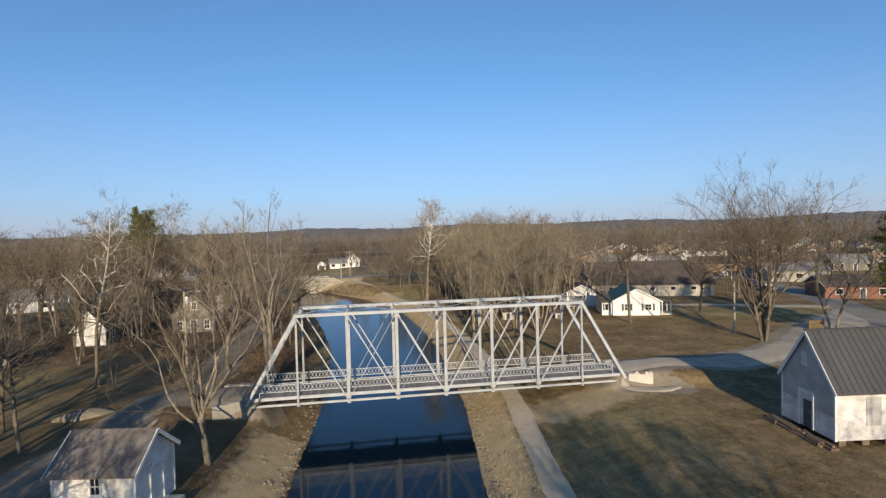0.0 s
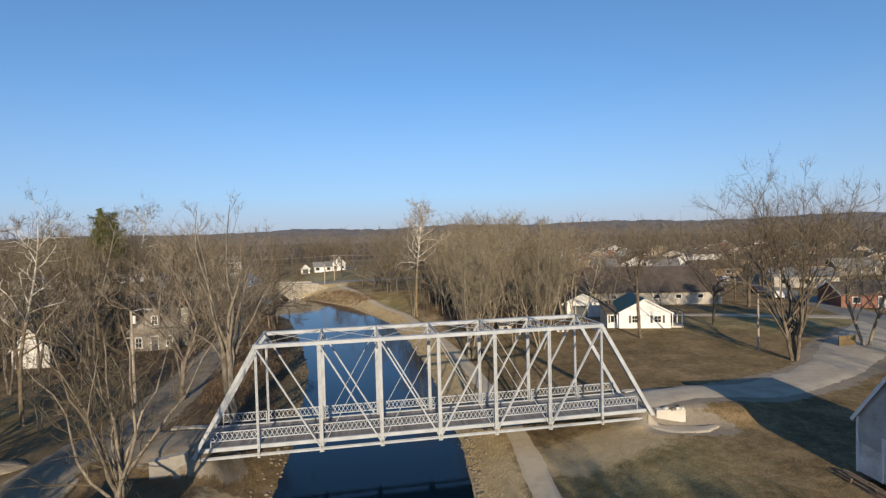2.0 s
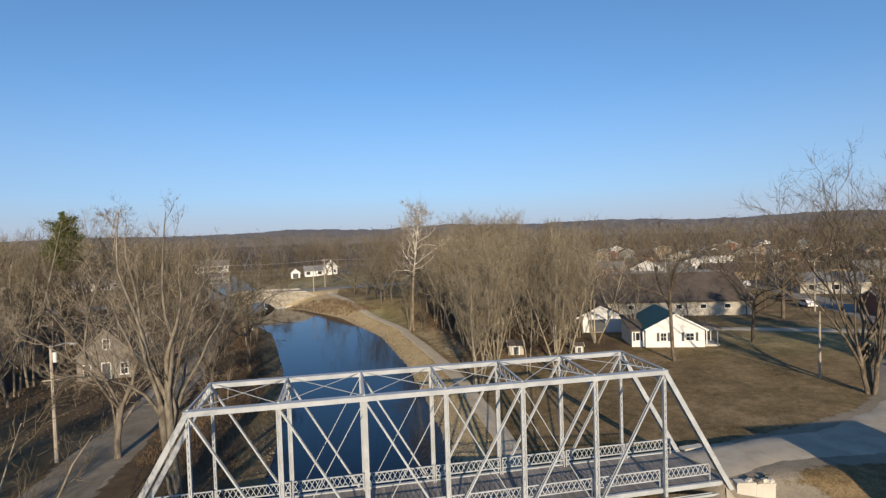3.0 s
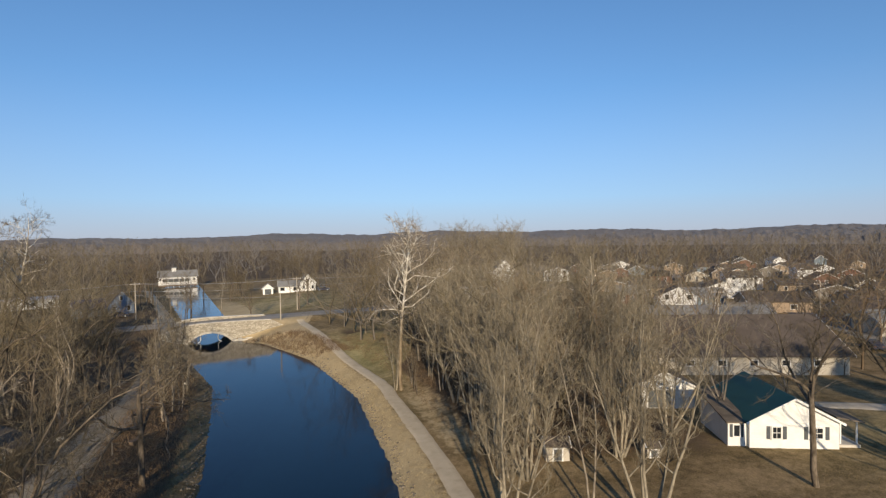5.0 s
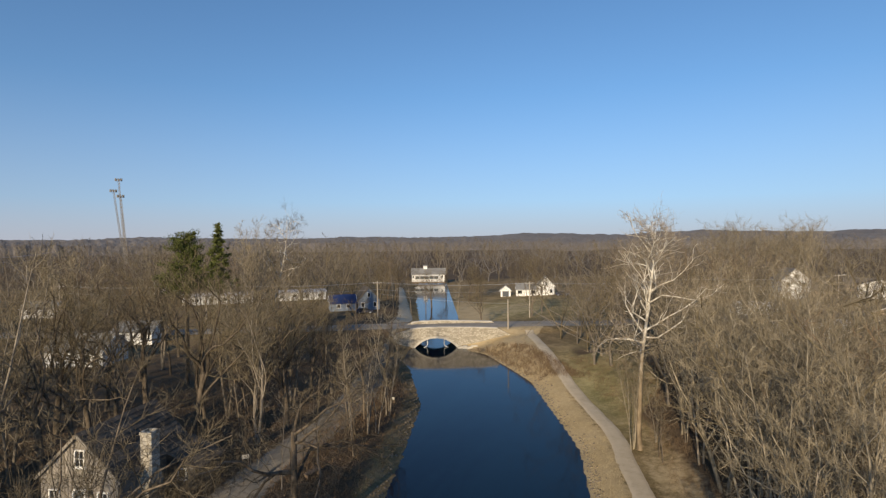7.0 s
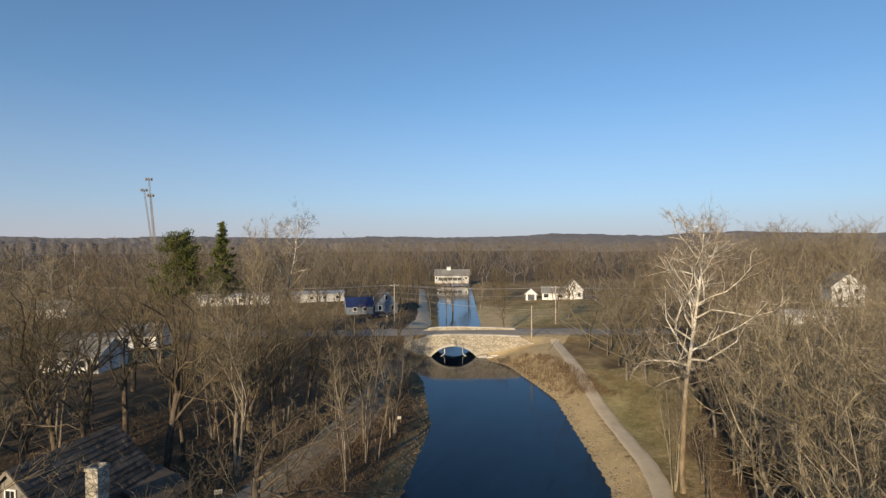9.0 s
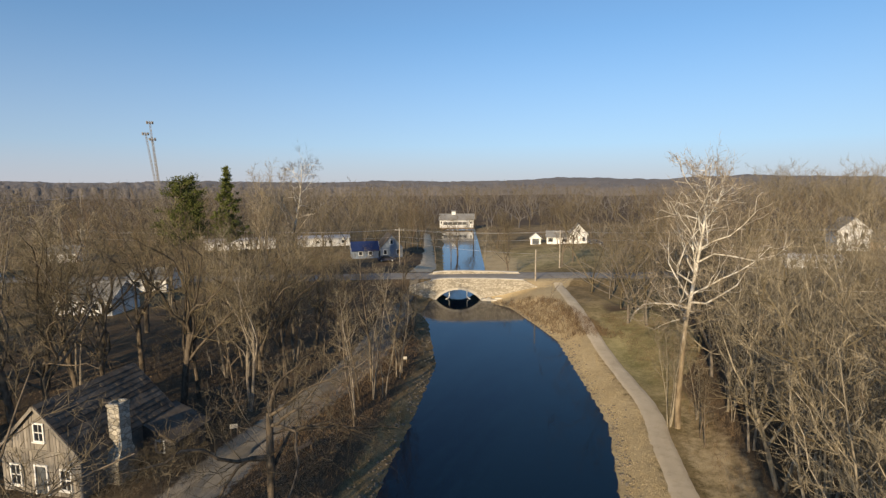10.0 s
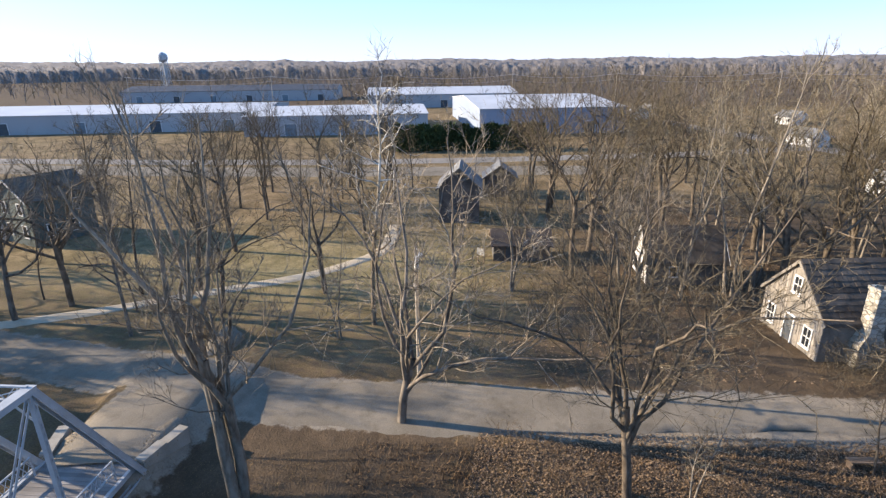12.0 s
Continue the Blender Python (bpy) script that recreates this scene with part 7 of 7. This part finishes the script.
def water_tower(x, y):
    t = thing("water_tower", x, y, 0, 0, "pale municipal water tower on braced legs", "water tower")
    g = Geo()
    for k in range(6):
        a = k * math.pi / 3
        g.tube([(3.6 * math.cos(a), 3.6 * math.sin(a), 0), (2.4 * math.cos(a), 2.4 * math.sin(a), 23)], [0.22, 0.2], 6)
        b_ = (k + 1) * math.pi / 3
        for z0 in (0, 7.6, 15.2):
            r0, r1 = 3.6 - 0.052 * z0, 3.6 - 0.052 * (z0 + 7.6)
            g.beam((r0 * math.cos(a), r0 * math.sin(a), z0), (r1 * math.cos(b_), r1 * math.sin(b_), z0 + 7.6), 0.1, 0.1)
    g.make("legs", M["steel"], t)
    Geo().tube([(0, 0, 0), (0, 0, 23)], [0.5, 0.5], 8).make("riser", M["steel"], t)
    zs = [22, 22.8, 24, 25.6, 27, 28.2, 28.9]
    Geo().tube([(0, 0, z) for z in zs], [0.6, 2.2, 3.1, 3.2, 3.1, 1.9, 0.2], 20).make("tank", M["steel"], t)


water_tower(-340, -200)


# ---------------------------------------------------------------- smaller things
def car(x, y, rz, paint, label):
    t = thing("parked_car", x, y, gz(x, y) + 0.06, rz, label, "car", "parked cars")
    g = Geo()
    prof = [(-2.2, 0.35), (2.2, 0.35), (2.25, 0.75), (1.3, 0.92), (0.7, 1.42), (-1.1, 1.45), (-1.8, 0.98), (-2.25, 0.9)]
    g.prism([(u, z) for u, z in prof], -0.86, 0.86, 'y')
    g.make("body", paint, t)
    g = Geo()
    g.prism([(1.2, 0.94), (0.66, 1.38), (-1.05, 1.40), (-1.65, 0.98)], -0.875, 0.875, 'y')
    g.make("windows", M["glass"], t)
    for a in (-1.4, 1.4):
        for c in (-0.8, 0.8):
            g = Geo()
            g.tube([(a, c - 0.1, 0.32), (a, c + 0.1, 0.32)], [0.32, 0.32], 14)
            wh = g.make("wheel", M["tyre"], t)
            g = Geo()
            g.tube([(a, c - 0.11, 0.32), (a, c + 0.11, 0.32)], [0.18, 0.18], 10)
            g.make("rim", M["steel"], wh)
    for a, name in ((2.2, "headlight"), (-2.22, "tail_light")):
        for c in (-0.6, 0.6):
            g = Geo()
            g.box((a, c, 0.7), (0.08, 0.3, 0.12))
            g.make(name, M["white_flat"] if a > 0 else M["brick"], t)


car(-72.5, 182.5, 40, M["car_dark"], "dark car parked beside the blue grey house")
car(74.5, 126, 76, M["car_dark"], "dark car parked on the town street")
car(72.5, 117.0, 75, M["car_white"], "white car parked near the brick house")
car(81, 150, 76, M["car_white"], "white car parked along the street")
car(-31, 243, 15, M["car_dark"], "dark car beside the white gabled house")
car(95, 184, 75, M["car_dark"], "dark car along the street")


def wood_fence():
    t = thing("wooden_fence", 50.5, 73.2, gz(50.5, 73.2), 12, "short run of yellowish new timber fence", "fence")
    first = None
    for k in range(14):
        g = Geo()
        if first is None:
            g.box((0, 0, 0.6), (0.17, 0.04, 1.3))
            first = g.make("board", M["fence"], t)
        else:
            shared("board", first.data, t, (0.19 * k, 0, 0))
    for k in (0, 1.25, 2.5):
        g = Geo()
        g.box((k, 0.08, 0.65), (0.1, 0.1, 1.4))
        g.make("post", M["fence"], t)


wood_fence()


def sign(x, y, rz, w, h, z, label):
    t = thing("information_sign", x, y, gz(x, y), rz, label, "sign", "signs")
    g = Geo()
    for s in (-1, 1):
        g.box((s * w * 0.4, 0, (z + h) / 2), (0.07, 0.07, z + h))
    g.make("post", M["timber"], t)
    g = Geo()
    g.box((0, -0.05, z + h / 2), (w, 0.04, h))
    g.make("panel", M["concrete"], t, "plain pale panel")


sign(-50.0, 62.4, 60, 0.9, 0.7, 1.0, "white sign on posts beside the log hut")
sign(-34.2, 97.3, 40, 0.6, 0.35, 0.6, "small pale sign beside the lane")
sign(-32.3, 121.5, 30, 0.5, 0.35, 0.4, "small pale sign on the bank")


def bench(x, y, rz):
    t = thing("park_bench", x, y, gz(x, y), rz, "low wooden bench beside the lane", "bench", "benches")
    for k in range(3):
        g = Geo()
        g.box((0, -0.15 + 0.15 * k, 0.45), (1.5, 0.12, 0.05))
        g.make("slat", M["timber"], t)
    for s in (-0.6, 0.6):
        g = Geo()
        g.box((s, 0, 0.21), (0.1, 0.4, 0.43))
        g.make("leg", M["timber"], t)


bench(-25.6, 84.7, 100)
bench(-27.7, 98.0, 80)


def stones(name, label, pts, size, mat):
    rg = np.random.default_rng(len(pts))
    bm = bmesh.new()
    bmesh.ops.create_icosphere(bm, subdivisions=1, radius=1.0)
    tv = np.array([v_.co[:] for v_ in bm.verts])
    tt = np.array([[v_.index for v_ in f_.verts] for f_ in bm.faces])
    bm.free()
    P = np.array(pts)
    z = ground(P[:, 0], P[:, 1])
    Vs, Ts = [], []
    for k in range(len(P)):
        s = rg.uniform(size[0], size[1]) * np.array([rg.uniform(0.8, 1.4), rg.uniform(0.7, 1.1), rg.uniform(0.5, 0.8)])
        v_ = tv * s * rg.uniform(0.8, 1.2, (len(tv), 1))
        a = rg.uniform(0, 6.28)
        v_ = np.stack([v_[:, 0] * np.cos(a) - v_[:, 1] * np.sin(a), v_[:, 0] * np.sin(a) + v_[:, 1] * np.cos(a), v_[:, 2]], -1)
        Vs.append(v_ + np.array([P[k, 0], P[k, 1], z[k] + s[2] * 0.25]))
        Ts.append(tt + k * len(tv))
    return tagged(new(name, fast_mesh(name, np.concatenate(Vs), np.concatenate(Ts), mat)), label, "stones", kind="stuff")


rg = np.random.default_rng(17)
ys = rg.uniform(62, 152, 600)
left_pts = np.stack([np.interp(ys, L_Y, L_X) - rg.gamma(2.0, 0.45, len(ys)) + 0.3, ys], -1)
stones("west_riprap", "grey limestone riprap along the west waterline", left_pts, (0.06, 0.17), M["rubble"])
ys = rg.uniform(15, 60, 160)
left_pts = np.stack([np.interp(ys, L_Y, L_X) - rg.gamma(2.0, 0.5, len(ys)) + 0.3, ys], -1)
stones("south_riprap", "tan stones along the canal edge", left_pts, (0.07, 0.2), M["rubble"])
ys = rg.uniform(15, 156, 1100)
right_pts = np.stack([np.interp(ys, R_Y, R_X) + rg.gamma(1.6, 0.3, len(ys)) - 0.2, ys], -1)
stones("east_riprap", "small pale stones along the east waterline", right_pts, (0.06, 0.18), M["rubble"])


def heap(name, label, x, y, wx, wy, h, rz, mat, seed, rough=0.12):
    """A rounded lump of stone or earth, sunk a little into the land."""
    rg = np.random.default_rng(seed)
    n, m_ = 20, 7
    vs, fs = [(0, 0, h)], []
    ph = rg.uniform(0, 6.28, 6)
    for j in range(1, m_ + 1):
        el = math.pi / 2 * j / m_
        for i in range(n):
            a = 2 * math.pi * i / n
            k = 1 + rough * (math.sin(3 * a + ph[0]) + 0.7 * math.sin(5 * a + ph[1] + 3 * el) + 0.5 * math.sin(2 * a + ph[2])) + rg.normal(0, rough * 0.3)
            vs.append((wx / 2 * math.sin(el) * math.cos(a) * k, wy / 2 * math.sin(el) * math.sin(a) * k, h * math.cos(el) * (1 + rg.normal(0, rough * 0.3)) - 0.12 * (j == m_)))
    for i in range(n):
        fs.append((0, 1 + i, 1 + (i + 1) % n))
        for j in range(m_ - 1):
            a, c = 1 + j * n + i, 1 + j * n + (i + 1) % n
            fs.append((a, a + n, c + n, c))
    t = thing(name, x, y, gz(x, y), rz, label, "heap")
    Geo().add(vs, fs).make("lump", mat, t)


heap("gravel_heap", "low rounded heap of grey gravel beside the lane", -30.6, 46.6, 4.4, 2.4, 0.6, 12, M["gravel"], 1)


def blades(name, label, P, h0, h1, mat, per=5, width=0.02, lean=0.45):
    rg = np.random.default_rng(len(P))
    z = ground(P[:, 0], P[:, 1])
    n = len(P) * per
    c = np.repeat(np.stack([P[:, 0], P[:, 1], z - 0.02], -1), per, 0) + np.concatenate([rg.normal(0, 0.26, (n, 2)), np.zeros((n, 1))], 1)
    L = rg.uniform(h0, h1, n)[:, None]
    d = np.concatenate([rg.normal(0, lean, (n, 2)), np.ones((n, 1))], 1)
    d /= np.linalg.norm(d, axis=1)[:, None]
    a = rg.uniform(0, 3.14, n)
    e = np.stack([np.cos(a), np.sin(a), np.zeros(n)], -1) * width
    V = np.stack([c - e, c + e, c + d * L], 1).reshape(-1, 3)
    return tagged(new(name, fast_mesh(name, V, np.arange(3 * n).reshape(-1, 3), mat)), label, "grass", kind="stuff")


ys = rg.uniform(12, 168, 9000)
xr_, px_ = np.interp(ys, R_Y, R_X), np.interp(ys, PATH_Y, PATH_X)
P = np.stack([xr_ + 0.3 + rg.random(len(ys)) ** 1.2 * np.maximum(1.0, px_ - 1.3 - xr_), ys], -1)
blades("bank_grass", "dry tan grass on the east canal bank", P, 0.06, 0.17, M["dry_grass"], 8, 0.014, 0.7)
ys = rg.uniform(140, 160, 1200)
P = np.stack([np.interp(ys, R_Y, R_X) + 0.4 + rg.random(len(ys)) * 7, ys], -1)
blades("bank_reeds", "tall reddish dry reeds below the stone bridge", P, 0.4, 1.0, M["weeds"])
ys = rg.uniform(60, 150, 6500)
xl_ = np.interp(ys, L_Y, L_X)
P = np.stack([xl_ - 1.5 - rg.random(len(ys)) ** 0.8 * 7.5, ys], -1)
blades("bank_weeds", "dead brown weeds on the west canal bank", P, 0.12, 0.5, M["weeds"], 6, 0.02, 0.7)
ys = rg.uniform(14, 60, 3500)
P = np.stack([np.interp(ys, L_Y, L_X) - 0.8 - rg.random(len(ys)) * 7.0, ys], -1)
blades("south_bank_grass", "short brown grass on the west bank by the shed", P, 0.06, 0.18, M["lawn_tuft"], 7, 0.014, 0.8)
P = np.stack([rg.uniform(9, 58, 16000), rg.uniform(20, 90, 16000)], -1)
ok = (seg_dist(P[:, 0], P[:, 1], [(16, 53), (22, 55.3), (30, 57.6), (38, 61), (45, 66), (53, 73.5)]) > 3.8) & ~((P[:, 0] > 24.4) & (P[:, 0] < 35) & (P[:, 1] > 34.5) & (P[:, 1] < 42)) & (P[:, 0] > np.interp(P[:, 1], PATH_Y, PATH_X) + 1.6)
blades("lawn_grass", "short brown winter grass tufts on the lawn", P[ok], 0.05, 0.13, M["lawn_tuft"], 4, 0.03, 0.8)
ys = rg.uniform(90, 150, 5200)
P = np.stack([np.interp(ys, PATH_Y, PATH_X) + 3.2 + rg.random(len(ys)) * 15, ys], -1)
blades("grove_weeds", "reddish brown undergrowth below the grove", P, 0.15, 0.6, M["weeds"], 7, 0.012, 0.6)


def leaves(name, label, P, mat, size=(0.04, 0.09)):
    """Fallen leaves: small curled triangles lying about on the land."""
    rg = np.random.default_rng(len(P))
    n = len(P)
    c = np.stack([P[:, 0], P[:, 1], ground(P[:, 0], P[:, 1]) + rg.uniform(0.03, 0.1, n)], -1)
    a = rg.uniform(0, 6.28, n)
    k = rg.uniform(size[0], size[1], n)
    corner = [c + np.stack([k * np.cos(a + o), k * np.sin(a + o), rg.normal(0, 0.35, n) * k], -1) for o in (0, 2.1, 4.2)]
    V = np.stack(corner, 1).reshape(-1, 3)
    return tagged(new(name, fast_mesh(name, V, np.arange(3 * n).reshape(-1, 3), mat)), label, "leaves", kind="stuff")


ys = 104 - 38 * rg.random(26000) ** 0.9
xl_, lane_ = np.interp(ys, L_Y, L_X), np.interp(ys, [57, 67, 77.5, 88, 98, 109.5], [-24.0, -27.2, -29.0, -30.2, -30.8, -33.4])
P = np.stack([xl_ - 4.0 - rg.random(len(ys)) * np.maximum(1.0, xl_ - 4.0 - lane_ - 2.4), ys], -1)
leaves("fallen_leaves", "reddish brown fallen leaves between lane and canal", P, M["leaf"], (0.03, 0.075))
P = np.stack([rg.uniform(-62, -31, 12000), rg.uniform(62, 112, 12000)], -1)
P = P[[lane_gap(a, c) for a, c in P]]
leaves("village_leaves", "brown fallen leaves among the old cabins", P, M["leaf"], (0.05, 0.11))


def brush(name, label, P, H0, H1, mat, seed, counts=(4, 4, 2, 0)):
    kinds = []
    for k in range(3):
        a, c, sl = grow(seed + k, 3.0, stems=6, fork=0.3, leaders=2, spread=0.6, counts=counts, tilt=0.6, coarse=True, twig=0.007, fat=0.5, wob=0.2)
        kinds.append((*joined(a + c, sl), 3.0))
    ob = wood_mass(name, label, P, seed, kinds, mat, H0, H1)
    return tagged(ob, category="bushes")


ys = rg.uniform(94, 156, 170)
P = np.stack([np.interp(ys, L_Y, L_X) - 3.0 - rg.random(len(ys)) * 28, ys], -1)
brush("west_brush", "bare reddish brush under the west bank trees", P[[lane_gap(a, c) for a, c in P]], 1.5, 4.5, M["twig_red"], 301)
ys = rg.uniform(66, 100, 60)
P = np.stack([rg.uniform(-29, -20, 60), ys], -1)
brush("bank_brush", "low bare brush between lane and canal", P[[lane_gap(a, c) for a, c in P]], 0.8, 2.2, M["twig_red"], 311)
ys = np.concatenate([rg.uniform(92, 150, 80), rg.uniform(89.5, 97, 34)])
P = np.stack([np.interp(ys, PATH_Y, PATH_X) + 5 + rg.random(len(ys)) * 18, ys], -1)
brush("grove_brush", "bare brush between the grove's stems", P, 1.0, 3.2, M["twig_red"], 321)
P = np.stack([rg.uniform(-80, -36, 130), rg.uniform(58, 112, 130)], -1)
brush("village_brush", "bare bushes among the old village cabins", P[[lane_gap(a, c) and not (-62 < a < -46 and 60 < c < 86) for a, c in P]], 1.2, 3.6, M["twig"], 331)
P = np.stack([rg.uniform(-45, -33.8, 46), rg.uniform(80, 96, 46)], -1)
brush("cabin_brush", "bare brush crowding the old cabin's walls", P[[not (-44.6 < a < -35.2 and 84.6 < c < 95) and lane_gap(a - 0.01, c) or (a > -36.0 and c > 88 and a < -34.4) for a, c in P]], 0.8, 2.4, M["twig"], 341)
P = np.stack([rg.uniform(-45, -33.5, 34), rg.uniform(73, 83.5, 34)], -1)
brush("slope_brush", "bare reddish brush before the old cabin", P[[lane_gap(a, c) for a, c in P]], 0.6, 1.7, M["twig_red"], 351)
P = np.stack([rg.uniform(-35.6, -32.4, 34), rg.uniform(86, 96, 34)], -1)
brush("lean_to_brush", "dark bare brush growing over the cabin's lean-to", P, 1.2, 3.0, M["twig"], 361)
ys = rg.uniform(77, 118, 70)
P = np.stack([np.interp(ys, PATH_Y, PATH_X) + 3.0 + rg.random(len(ys)) ** 1.4 * 9, ys], -1)
brush("path_brush", "low reddish brush along the towpath's edge", P, 0.6, 1.9, M["twig_red"], 371)
